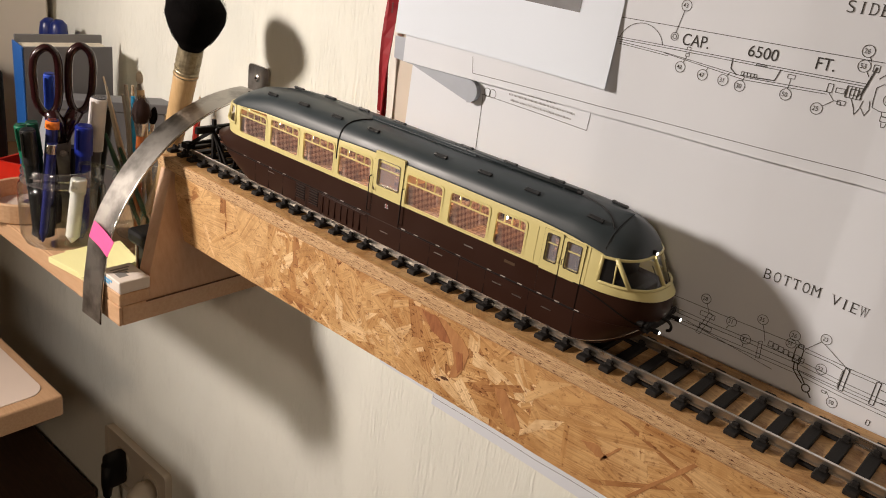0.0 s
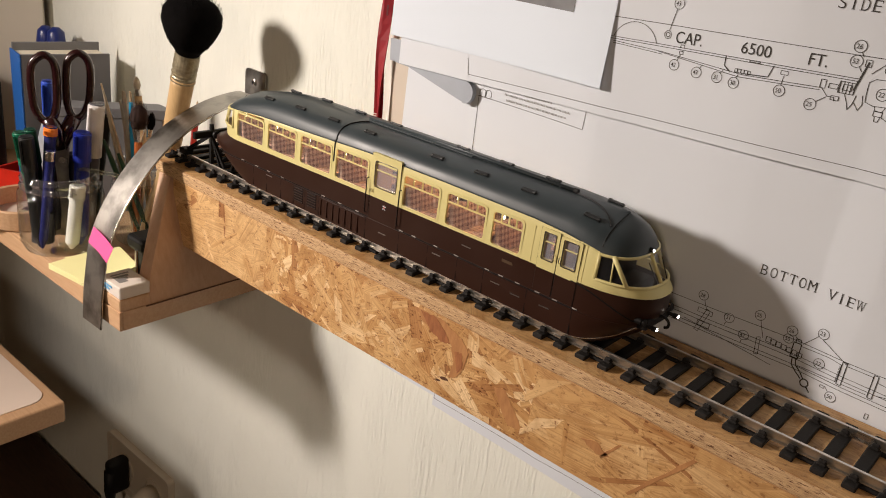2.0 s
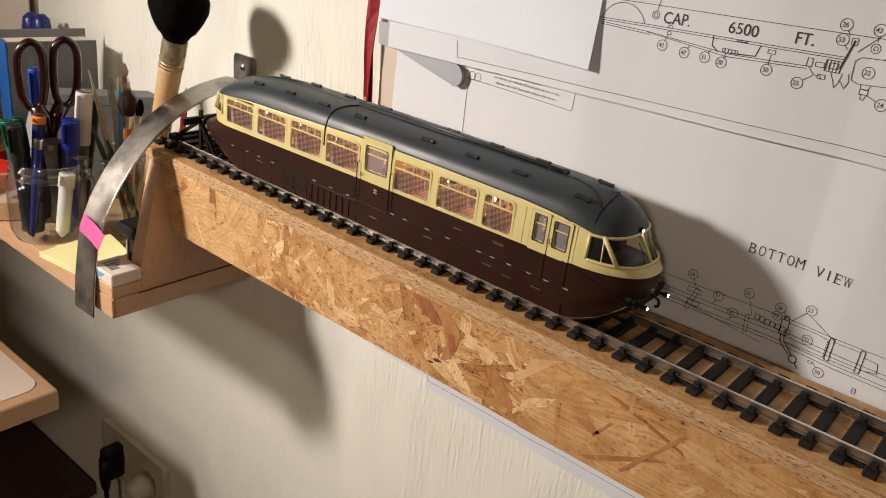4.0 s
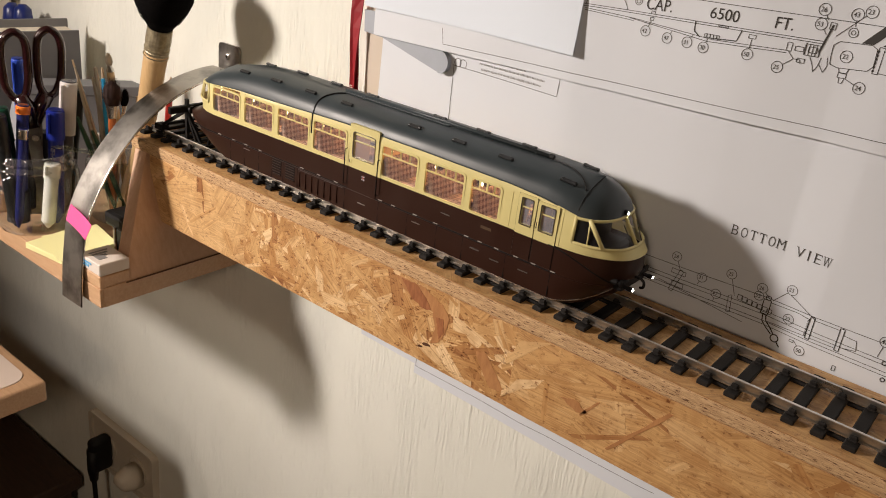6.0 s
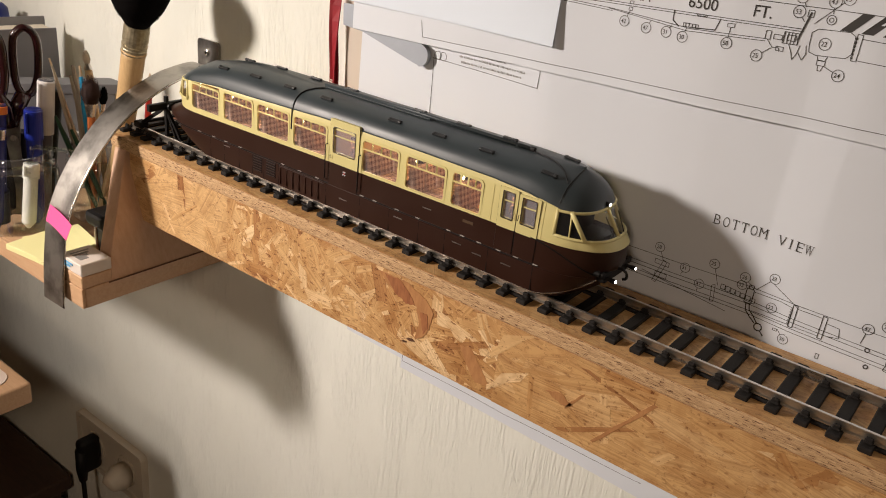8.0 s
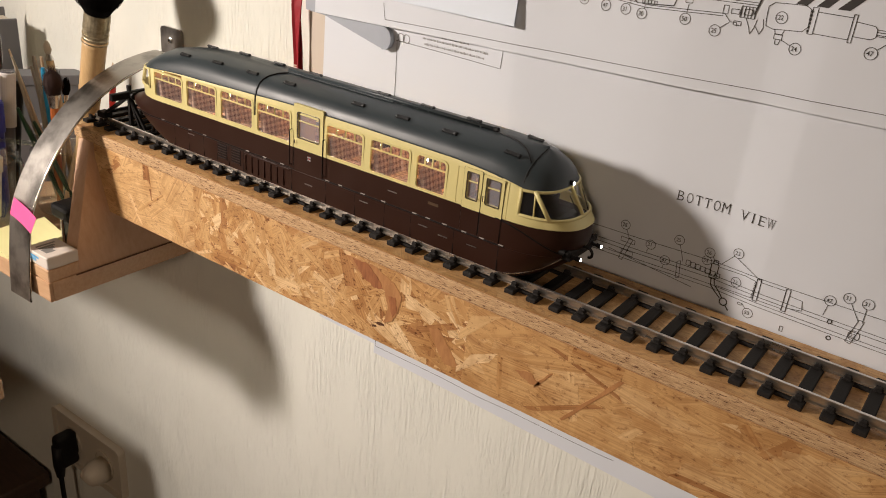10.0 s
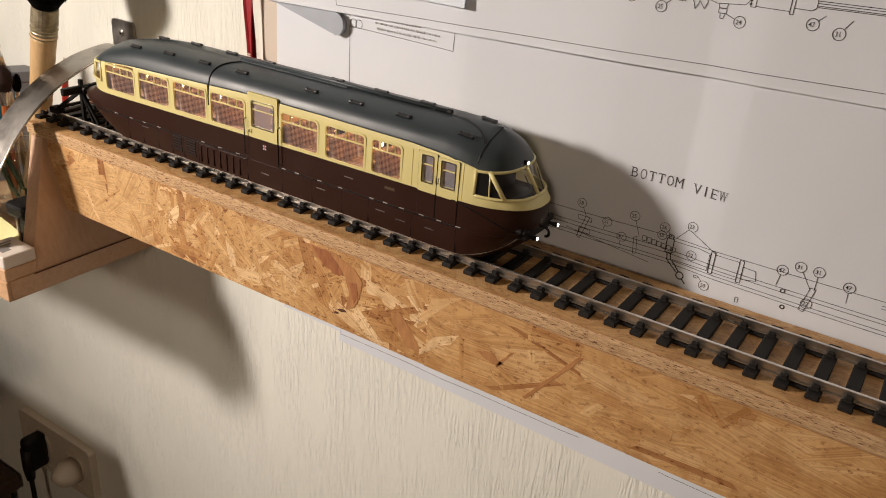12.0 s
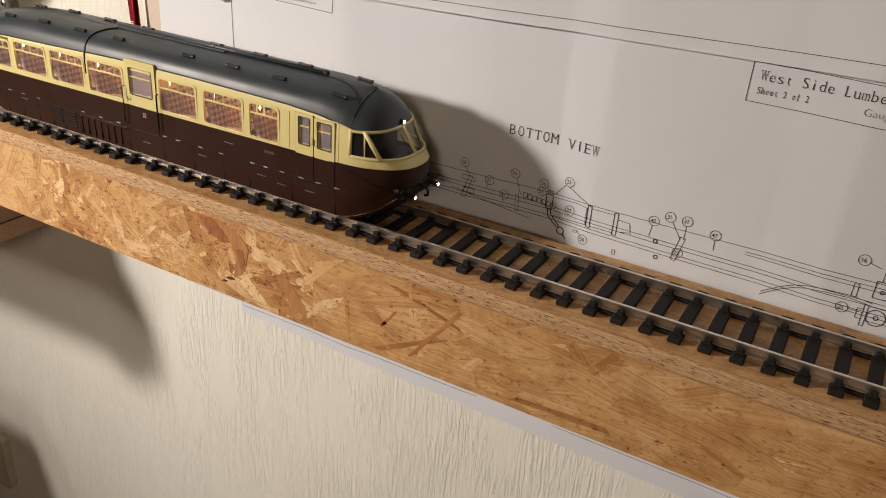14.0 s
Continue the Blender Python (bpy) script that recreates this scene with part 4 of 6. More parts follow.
p.rect(0.1960, 0.1722, 0.2050, 0.1742, 0.02)
for x in (0.1975, 0.1995, 0.2015, 0.2035):
    p.line(x, 0.1722, x, 0.1745, 0.0006)
p.rect(0.2215, 0.1765, 0.2255, 0.1785, S)
p.rect(0.2030, 0.1795, 0.2090, 0.1802, S)
text("CAP.", 0.1560, 0.1812, 0.0096, y_up, up, 0.04, 0.86, 0.00002)
text("6500", 0.1962, 0.1832, 0.0090, y_up, up, 0.02, 0.98, 0.00002)
text("FT.", 0.2334, 0.1843, 0.0092, y_up, up, 0.04, 0.90, 0.00002)
serif_text("SIDE VIEW", 0.2396, 0.2150, 0.0090, 0.0056, y_up, up, 0.04)
for number, x, z, to in (("43", 0.1539, 0.2031, (0.1512, 0.1872)), ("42", 0.1589, 0.1685, (0.1615, 0.1750)), ("47", 0.1736, 0.1671, (0.1760, 0.1718)), ("31", 0.1865, 0.1671, (0.1892, 0.1718)),
                         ("30", 0.1969, 0.1662, (0.1985, 0.1718)), ("50", 0.2231, 0.1677, (0.2236, 0.1762)), ("25", 0.2408, 0.1643, (0.2478, 0.1700)), ("53", 0.2572, 0.1908, (0.2610, 0.1860)),
                         ("26", 0.2570, 0.1984, (0.2600, 0.1935)), ("43", 0.2735, 0.1985, (0.2740, 0.1925)), ("23", 0.2800, 0.2010, (0.2660, 0.1860)), ("24", 0.2849, 0.1624, (0.2768, 0.1655)),
                         ("47", 0.3215, 0.1672, (0.3270, 0.1725)), ("31", 0.3350, 0.1645, (0.3400, 0.1720))):
    balloon(p, number, x, z, y_up, up, to=to)
balloon(p, "22", 0.2741, 0.1768, y_up, up)
p.circle(0.2740, 0.1893, 0.0024)
p.circle(0.2740, 0.1893, 0.0011)
# valve, cylinder and tank
p.rect(0.2431, 0.1740, 0.2458, 0.1785, S)
p.path((0.2444, 0.1740), (0.2480, 0.1703), (0.2515, 0.1705), (0.2520, 0.1685))
p.rect(0.2500, 0.1690, 0.2540, 0.1712, 0.01)
p.rect(0.2475, 0.1748, 0.2520, 0.1772, S)
p.rect(0.2525, 0.1735, 0.2605, 0.1795, 0.02)
p.rect(0.2545, 0.1752, 0.2590, 0.1782, 0.02)
p.path((0.2560, 0.1735), (0.2585, 0.1690), (0.2596, 0.1657), (0.2612, 0.1690), (0.2620, 0.1738))
p.path((0.2618, 0.1700), (0.2646, 0.1664), (0.2660, 0.1700), (0.2650, 0.1745))
for k in range(5):
    p.line(0.2530 + 0.0018 * k, 0.1738, 0.2530 + 0.0018 * k, 0.1798, 0.0004)
p.line(0.2600, 0.1760, 0.2635, 0.1915, 0.0011)
p.rect(0.2618, 0.1890, 0.2648, 0.1925, 0)
p.path((0.2665, 0.1750), (0.2670, 0.1715), (0.2710, 0.1703), (0.2860, 0.1717), (0.2885, 0.1745), (0.2880, 0.1835), (0.2850, 0.1850), (0.2690, 0.1838), (0.2662, 0.1815), closed=True)
p.rect(0.2888, 0.1712, 0.2915, 0.1848, 0)
for k in range(6):
    p.rect(0.2884, 0.1722 + 0.002 * k, 0.2892, 0.1730 + 0.002 * k, 0)
p.path((0.2720, 0.1704), (0.2728, 0.1680), (0.2762, 0.1680), (0.2772, 0.1706))
p.rect(0.2725, 0.1655, 0.2768, 0.1682, 0.02)
p.path((0.2735, 0.1655), (0.2738, 0.1628), (0.2755, 0.1628), (0.2762, 0.1655))
for k in range(3):
    x = 0.2795 + 0.0105 * k
    p.fill((x, 0.1850 + 0.0003 * k), (x + 0.0060, 0.1852 + 0.0003 * k), (x + 0.0150, 0.1955), (x + 0.0090, 0.1953))
p.rect(0.2915, 0.1718, 0.3090, 0.1828, 0.005)
p.rect(0.3090, 0.1705, 0.3108, 0.1845, 0)
p.path((0.3108, 0.1812), (0.3200, 0.1805), (0.3215, 0.1790), (0.3215, 0.1752), (0.3195, 0.1738), (0.3108, 0.1738))
for z in (0.1790, 0.1778, 0.1765, 0.1758):
    p.line(0.3215, z, 0.52, z + 0.004)
part("printed_drawing", p.bm, M_INK, up, "printed side view line drawing")
# text box on the strip: unreadable lines and a small round mark
p = Pen(y_low)
p.path((0.0131, 0.1160), (0.1045, 0.1142), (0.1051, 0.1262))
p.line(0.0142, 0.1160, 0.0166, -0.02)
p.circle(0.0175, 0.1185, 0.0030)
p.circle(0.0225, 0.1185, 0.0030)
M_GREYINK = plain("grey_small_print", (0.20, 0.19, 0.18), 0.7, vary=0.2, relief=0)
for x0, x1, z in ((0.0530, 0.0765, 0.1252), (0.0370, 0.0925, 0.1220), (0.0390, 0.0910, 0.1182)):
    q = Pen(y_low)
    x = x0
    r2 = random.Random(int(x0 * 1e4))
    while x < x1:
        for _ in range(r2.randint(3, 9)):
            h = r2.uniform(0.0009, 0.0017)
            if x < x1:
                q.line(x, z, x + 0.0004, z, h)
                q.line(x + 0.0004, z - 0.0003, x + 0.0008, z - 0.0003, 0.0004)
            x += 0.00115
        x += 0.0007
    part("small_print_line", q.bm, M_GREYINK, low, "line of unreadable small print")
# lower plan: bottom view, title block and border
serif_text("BOTTOM", 0.2386, 0.0609, 0.0094, 0.00558, y_low, low, 0.0)
serif_text("VIEW", 0.2782, 0.0603, 0.0092, 0.0053, y_low, low, 0.0)
serif_text("West Side Lumber", 0.3778, 0.1225, 0.0080, 0.0041, y_low, low, 0.0)
serif_text("Sheet 2 of 2", 0.3776, 0.1156, 0.0050, 0.0022, y_low, low, 0.0, weight=0.0)
text("Gauge", 0.4300, 0.1150, 0.0056, y_low, low, 0.0, 1.05)
p.rect(0.3733, 0.1108, 0.56, 0.1318, -0.01)
p.line(0.0066, -0.1495, 0.97, -0.146)
p.line(0.0066, -0.1495, 0.0064, -0.130)
for z0, z1 in ((0.0288, 0.0290), (0.0213, 0.0150), (0.0187, 0.0128), (0.0148, 0.0085), (0.0125, 0.0062)):
    p.line(0.185, z0, 0.60, z1 + 0.0)
p.line(0.2021, 0.0160, 0.2600, 0.0075)
for number, x, z, to in (("28", 0.2107, 0.0349, (0.2150, 0.0262)), ("31", 0.2294, 0.0269, (0.2275, 0.0215)), ("25", 0.2465, 0.0357, (0.2515, 0.0225)), ("26", 0.2663, 0.0336, (0.2720, 0.0285)),
                         ("47", 0.2403, 0.0195, (0.2395, 0.0140)), ("23", 0.2832, 0.0393, (0.2740, 0.0280)), ("50", 0.2973, 0.0046, (0.2925, 0.0095)), ("47", 0.3390, 0.0300, (0.3375, 0.0200)),
                         ("31", 0.3480, 0.0350, (0.3560, 0.0230)), ("31", 0.3580, 0.0350, (0.3580, 0.0230)), ("22", 0.3560, 0.0140, None), ("16", 0.4520, 0.0400, (0.4610, 0.0375)), ("21", 0.4485, 0.0100, (0.4590, 0.0098)), ("47", 0.3750, 0.0310, (0.3755, 0.0215))):
    balloon(p, number, x, z, y_low, low, to=to)
balloon(p, "55", 0.2655, 0.0281, y_low, low, 0.0029)
balloon(p, "22", 0.2859, 0.0210, y_low, low)
p.line(0.2832, 0.0362, 0.3000, 0.0275)
p.path((0.2150, 0.0270), (0.2175, 0.0262), (0.2125, 0.0105), (0.2100, 0.0112), closed=True)
p.rect(0.2110, 0.0150, 0.2190, 0.0180, -0.03)
p.rect(0.2095, 0.0235, 0.2190, 0.0265, -0.03)
p.path((0.2480, 0.0215), (0.2500, 0.0225), (0.2512, 0.0110), (0.2490, 0.0105), closed=True)
for k in range(7):
    p.rect(0.2535 + 0.0032 * k, 0.0212 - 0.0004 * k, 0.2562 + 0.0032 * k, 0.0244 - 0.0004 * k, 0, 0.0004)
p.rect(0.2690, 0.0180, 0.2735, 0.0275, 0, 0.0006)
p.rect(0.2700, 0.0275, 0.2728, 0.0300, 0, 0.0006)
p.path((0.2725, 0.0180), (0.2735, 0.0140), (0.2770, 0.0110), (0.2800, 0.0075), width=0.0007)
p.path((0.2705, 0.0180), (0.2712, 0.0132), (0.2745, 0.0100), (0.2785, 0.0070), width=0.0007)
p.circle(0.2813, 0.0054, 0.0024, 0.0008)
p.path((0.2830, 0.0035), (0.2855, 0.0010), width=0.0008)
p.path((0.2740, 0.0265), (0.2900, 0.0272), (0.2975, 0.0262), (0.2975, 0.0150), (0.2745, 0.0140))
p.rect(0.2978, 0.0140, 0.3003, 0.0285, 0, 0.0005)
for k in range(6):
    p.rect(0.2968, 0.0155 + 0.0018 * k, 0.2978, 0.0165 + 0.0018 * k, 0, 0.0003)
p.rect(0.3003, 0.0150, 0.3150, 0.0268, 0)
p.rect(0.3150, 0.0138, 0.3175, 0.0282, 0, 0.0005)
p.path((0.3175, 0.0245), (0.3250, 0.0240), (0.3262, 0.0180), (0.3175, 0.0165))
p.rect(0.2900, 0.0078, 0.2925, 0.0092, 0)
p.rect(0.3172, 0.0010, 0.3190, 0.0042, 0)
p.circle(0.3420, 0.0175, 0.0012, 0.0007)
p.circle(0.3440, 0.0075, 0.0012, 0.0007)
p.path((0.3560, 0.0245), (0.3590, 0.0240), (0.3555, 0.0085), (0.3525, 0.0092), closed=True)
# leaf spring, axle box and wheel of the truck
for dz in (0.0, -0.0016):
    p.path((0.4060, 0.0050 + dz), (0.4160, 0.0118 + dz), (0.4230, 0.0152 + dz), (0.4290, 0.0168 + dz), (0.4380, 0.0178 + dz), (0.4510, 0.0180 + dz), (0.4620, 0.0165 + dz))
p.line(0.3930, 0.0262, 0.4680, 0.0262)
p.line(0.3930, 0.0245, 0.4680, 0.0238)
p.rect(0.4510, 0.0180, 0.4535, 0.0255, 0)
p.rect(0.4610, 0.0200, 0.4700, 0.0300, 0, 0.0005)
p.rect(0.4635, 0.0300, 0.4680, 0.0420, 0)
p.circle(0.4650, 0.0240, 0.0010, 0.0006)
p.circle(0.4660, 0.0085, 0.0048, 0.0005)
p.circle(0.4660, 0.0085, 0.0012, 0.0005)
p.rect(0.4590, 0.0020, 0.4610, 0.0150, 0)
p.rect(0.4560, 0.0060, 0.4590, 0.0120, 0)
for dx, dz in ((0.0, 0.006), (0.0, -0.003), (0.006, 0.002)):
    p.line(0.4610 + dx, 0.0085 + dz, 0.4720 + dx, 0.0085 + dz)
part("printed_drawing", p.bm, M_INK, low, "printed bottom view line drawing")

# grey plastic arm between the sheets
M_GREYPL = plain("blue_grey_plastic", (0.38, 0.41, 0.46), 0.45, vary=0.06, relief=0.05)
arm = thing("plastic_pointer", (0, 0.0472, 0), "tapered blue-grey plastic arm tucked between the paper sheets", "plastic arm")
end = [(0.0045 + 0.0078 * math.cos(radians(a)), 0.1165 + 0.0082 * math.sin(radians(a))) for a in range(-95, 96, 12)]
part("blade", plate(B(), [(-0.0765, 0.1400), (-0.0755, 0.1235), (-0.0557, 0.1222), (-0.0020, 0.1088)] + [(0.0030, 0.1080), (0.0040, 0.1250), (-0.0560, 0.1410)], 0.0012, 1, -0.0012), M_GREYPL, arm)
part("rounded_end", plate(B(), end, 0.0042, 1, -0.0045), M_GREYPL, arm, "thicker rounded end")

# ---------------------------------------------------------------- red lanyard
M_RED = plain("red_woven_strap", (0.30, 0.006, 0.014), 0.6, vary=0.2, fine=1600.0, coarse=150.0, relief=0.4)
lany = thing("lanyard", (-0.083, 0.0475, 0.05), "red woven lanyard with a metal clasp hanging on the wall", "lanyard")
for k, (dx, tw) in enumerate(((-0.0024, 0.75), (0.0022, -0.7))):
    path = [Vector((dx * (0.25 + 0.75 * min(1, i / 5)) + 0.0012 * math.sin(i * 0.7 + k), -0.0025 * k - 0.0012, 0.0 + 0.0125 * i)) for i in range(24)]
    sides = [Vector((math.cos(tw * math.sin(i * 0.35 + k)), math.sin(tw * math.sin(i * 0.35 + k)), 0)) for i in range(24)]
    part("strap", ribbon(B(), path, 0.0072, 0.0009, sides), M_RED, lany)
for i in range(5):
    z = 0.022 + 0.0016 * i
    part("woven_letter_mark", box(B(), -0.0014, 0.0016, -0.0049, -0.0046, z, z + 0.0009), M_PAPER3, lany, "small woven mark")
    part("woven_letter_mark", box(B(), 0.0034, 0.0050, -0.0058, -0.0055, z + 0.085, z + 0.0858), M_INK, lany, "small dark woven mark")
part("crimp", box(B(), -0.0052, 0.0052, -0.0045, 0.0012, -0.004, 0.002, 0.0008), M_STEEL, lany, "steel crimp")
part("swivel", tube(B(), [(0, -0.0015, -0.004), (0, -0.0015, -0.012)], [0.0022, 0.0026], 12), M_SILVER, lany)
part("clasp_hook", tube(B(), spline([(0.0005, -0.0015, -0.012), (0.0042, -0.0015, -0.018), (0.0045, -0.0015, -0.030), (0.0, -0.0015, -0.037), (-0.0045, -0.0015, -0.030), (-0.0035, -0.0015, -0.018), (-0.0005, -0.0015, -0.012)], 4), 0.0010, 8), M_SILVER, lany, "bright lobster clasp")

# wooden block behind the track end
tagged(part("wooden_block", box(B(), -0.253, -0.186, 0.0315, 0.0440, 0.0004, 0.0125, 0.0015, 2), M_BEECH), "small planed wooden block lying behind the track", "wood block")

# ---------------------------------------------------------------- side shelf with its end panel
ZB = -0.1100
board = thing("side_shelf", (-0.65, 0, ZB), "light beech side shelf crowded with pens and tools", "shelf")
part("board", box(B(), -0.45, 0.4385, -0.1080, 0.0540, -0.0185, 0.0, 0.0010, 2), M_BEECH, board)
part("front_lipping", box(B(), -0.45, 0.4385, -0.1110, -0.1081, -0.0183, -0.0002, 0.0008, 2), M_BEECH, board, "solid front edge strip")
bm = plate(B(), [(-0.0420, -THICK), (0.0440, -THICK), (0.0440, ZB + 0.0002), (-0.0880, ZB + 0.0002)], 0.0165, 0, -0.2280)
for v in bm.verts:                                     # it leans outwards at the top
    v.co.x -= 0.033 * (v.co.z - ZB) / 0.100
bmesh.ops.bevel(bm, geom=list(bm.edges), offset=0.0008, segments=2, affect="EDGES", profile=0.5)
panel = thing("end_panel", (0, 0, 0), "tapered softwood end panel holding up the long shelf", "panel")
part("board", bm, M_GUSSET, panel)
part("dark_joint", box(B(), -0.2105, -0.2095, -0.0870, 0.0440, ZB - 0.0003, ZB + 0.0006), M_KNOT, panel, "dark glue line along the foot")

# ---------------------------------------------------------------- glass jar of pens
# pale diffuse veil, stronger on the rim, stands in for the glass's highlights
M_JAR = glass("jar_glass", (0.90, 0.92, 0.90), 0.03, 0.85, 0.05, 2.6, 0.008)
M_JARRIM = glass("jar_rim_glass", (0.86, 0.89, 0.87), 0.06, 1.0, 0.16, 1.8, 0.05)
M_MAROON = plain("maroon_plastic", (0.022, 0.0045, 0.0055), 0.22, vary=0.15, relief=0.03, coat=0.4)


def jar(name, at, r, h, label):
    j = thing(name, at, label, "jar")
    prof = [(0.0, 0.0015), (r * 0.80, 0.0015), (r * 0.90, 0.003), (r * 0.98, 0.010), (r, 0.020), (r, h * 0.70), (r * 0.97, h * 0.76), (r * 0.88, h * 0.80)]
    g = part("glass_body", lathe(B(), prof, 40), M_JAR, j, "clear glass body", smooth=True)
    neck = part("screw_rim", lathe(B(), [(r * 0.88, h * 0.80), (r * 0.93, h * 0.82), (r * 0.93, h * 0.84), (r * 0.87, h * 0.86), (r * 0.87, h * 0.90), (r * 0.91, h * 0.915), (r * 0.91, h * 0.935), (r * 0.87, h * 0.95), (r * 0.87, h * 0.985), (r * 0.85, h), (r * 0.82, h * 0.985)], 40), M_JARRIM, j, "glass rim with screw thread", smooth=True)
    neck.visible_shadow = False
    g.visible_shadow = False
    return j


JX, JY = -0.3645, -0.0828
jar("glass_jar", (JX, JY, ZB), 0.0385, 0.0775, "clear glass jam jar filled with pens and scissors")
J2X, J2Y = -0.338, -0.0080
jar("glass_jar", (J2X, J2Y, ZB), 0.0350, 0.0820, "glass jar full of artist brushes behind the steel strap")


def pen(at, foot, top, r, colour, name, label, category="pen", cap=None, capcol=None, tip=None):
    """A round pen from its foot to its top; cap: the share of its length that the cap takes."""
    foot, top = Vector(foot), Vector(top)
    t = thing(name, foot, label, category)
    d = top - foot
    m = colour if not isinstance(colour, tuple) else plain(name + "_body", colour, 0.35, vary=0.12, relief=0.03)
    L = d.length
    part("barrel", tube(B(), [d * 0.0, d * 0.06, d * 0.10, d * (1 - (cap or 0)) if cap else d * 0.985, d], [r * 0.25, r * 0.7, r, r, r * (0.85 if not cap else 0.98)], 26), m, t, smooth=False)
    if cap:
        mc = capcol if not isinstance(capcol, tuple) else plain(name + "_cap", capcol, 0.35, vary=0.12, relief=0.03)
        part("cap", tube(B(), [d * (1 - cap), d * 0.985, d * 1.0], [r * 1.18, r * 1.15, r * 0.8], 26), mc, t)
        side = d.cross(Vector((0.4, -0.9, 0))).normalized().cross(d).normalized() * r * 1.35
        part("clip", beam(B(), d * (1 - cap * 0.75) + side, d * 0.975 + side, r * 0.5, r * 0.25), mc, t)
    return t


RV, DV = Vector((0.43, 0.90, 0)), Vector((-0.90, 0.43, 0))   # across and into the view of the jar


def in_jar(a, b, z):
    """A place in the jar: a to the right and b to the back, in metres, at height z."""
    return Vector((-0.366, -0.0860, z)) + RV * a + DV * b


def jar_pen(b, foot, top, r, colour, label, cap=None, capcol=None, name="felt_pen"):
    """A pen through two places (across, height) at one depth, its foot on the jar's floor."""
    (a0, z0), (a1, z1) = foot, top
    a2 = a1 + (a0 - a1) * min(1.0, (z1 - ZB - 0.008) / (z1 - z0))
    return pen(0, in_jar(max(-0.026, min(0.030, a2)), b, ZB + 0.008), in_jar(a1, b, z1), r, colour, name, label, cap=cap, capcol=capcol)


jar_pen(-0.006, (-0.0155, -0.053), (-0.0285, 0.0064), 0.0048, (0.012, 0.10, 0.06), "dark green felt pen standing in the jar", 0.28, (0.01, 0.15, 0.08))
jar_pen(-0.018, (-0.0169, -0.0486), (-0.0223, 0.0058), 0.0058, (0.012, 0.014, 0.014), "black felt pen standing in the jar", 0.3, (0.02, 0.02, 0.02))
jar_pen(0.004, (-0.0107, -0.051), (-0.0196, 0.0063), 0.0050, (0.010, 0.06, 0.04), "slim green felt pen standing in the jar", 0.3, (0.01, 0.09, 0.05))
orange = jar_pen(-0.012, (-0.0129, -0.0509), (-0.0015, 0.0129), 0.0052, (0.02, 0.025, 0.12), "dark blue marker with an orange end plug", 0.07, (0.85, 0.22, 0.03))
jar_pen(-0.022, (-0.0150, -0.0560), (-0.0030, -0.0060), 0.0040, (0.018, 0.022, 0.13), "blue ball pen with a chrome collar", 0.10, M_SILVER, "ball_pen")
jar_pen(-0.016, (0.0182, -0.0525), (0.0245, 0.0094), 0.0068, (0.010, 0.020, 0.20), "royal blue marker standing in the jar", 0.25, (0.010, 0.022, 0.24))
jar_pen(0.0, (0.0239, -0.0384), (0.0382, 0.0319), 0.0066, (0.10, 0.10, 0.12), "grey marker with a pale cap leaning in the jar", 0.38, (0.66, 0.63, 0.62))
jar_pen(0.014, (0.0267, -0.0433), (0.0449, 0.0204), 0.0070, (0.01, 0.01, 0.011), "thick black marker leaning in the jar", 0.3, (0.015, 0.015, 0.017))
jar_pen(0.030, (-0.0045, 0.0129), (-0.0030, 0.0456), 0.0046, (0.015, 0.035, 0.24), "bright blue felt pen at the back of the jar", 0.35, (0.03, 0.08, 0.5))
jar_pen(-0.026, (0.0098, -0.1028), (0.0184, -0.0384), 0.0062, (0.74, 0.74, 0.70), "white pen standing upside down in the jar", 0.22, (0.74, 0.74, 0.70))
jar_pen(-0.012, (-0.0155, -0.1137), (-0.0122, -0.0680), 0.0100, (0.035, 0.035, 0.040), "dark grey rubber tool handle standing in the jar", name="cutter_handle")
jar_pen(0.010, (-0.0040, -0.1000), (0.0040, -0.0100), 0.0075, (0.012, 0.012, 0.014), "thick black pen at the back of the jar", 0.3, (0.015, 0.015, 0.018))
jar_pen(0.012, (0.0140, -0.1000), (0.0160, -0.0200), 0.0070, (0.016, 0.014, 0.03), "dark violet pen at the back of the jar", 0.3, (0.012, 0.012, 0.02))

# scissors
SC0 = in_jar(0.006, 0.004, ZB + 0.006)
sc = thing("scissors", SC0, "household scissors with dark maroon handles standing in the jar", "scissors")
LOOP_L = [(-0.0047, 0.0746), (-0.0131, 0.0677), (-0.0156, 0.055), (-0.0152, 0.0400), (-0.0138, 0.0255), (-0.0072, 0.0150), (0.0008, 0.0175), (0.0046, 0.0310), (0.0052, 0.0468), (0.0050, 0.0622), (0.0022, 0.0711)]
LOOP_R = [(0.024, 0.077), (0.0160, 0.0704), (0.0136, 0.0576), (0.0130, 0.041), (0.0138, 0.0265), (0.0182, 0.0172), (0.0258, 0.0190), (0.0315, 0.0320), (0.0335, 0.0471), (0.034, 0.0617), (0.0314, 0.0719)]
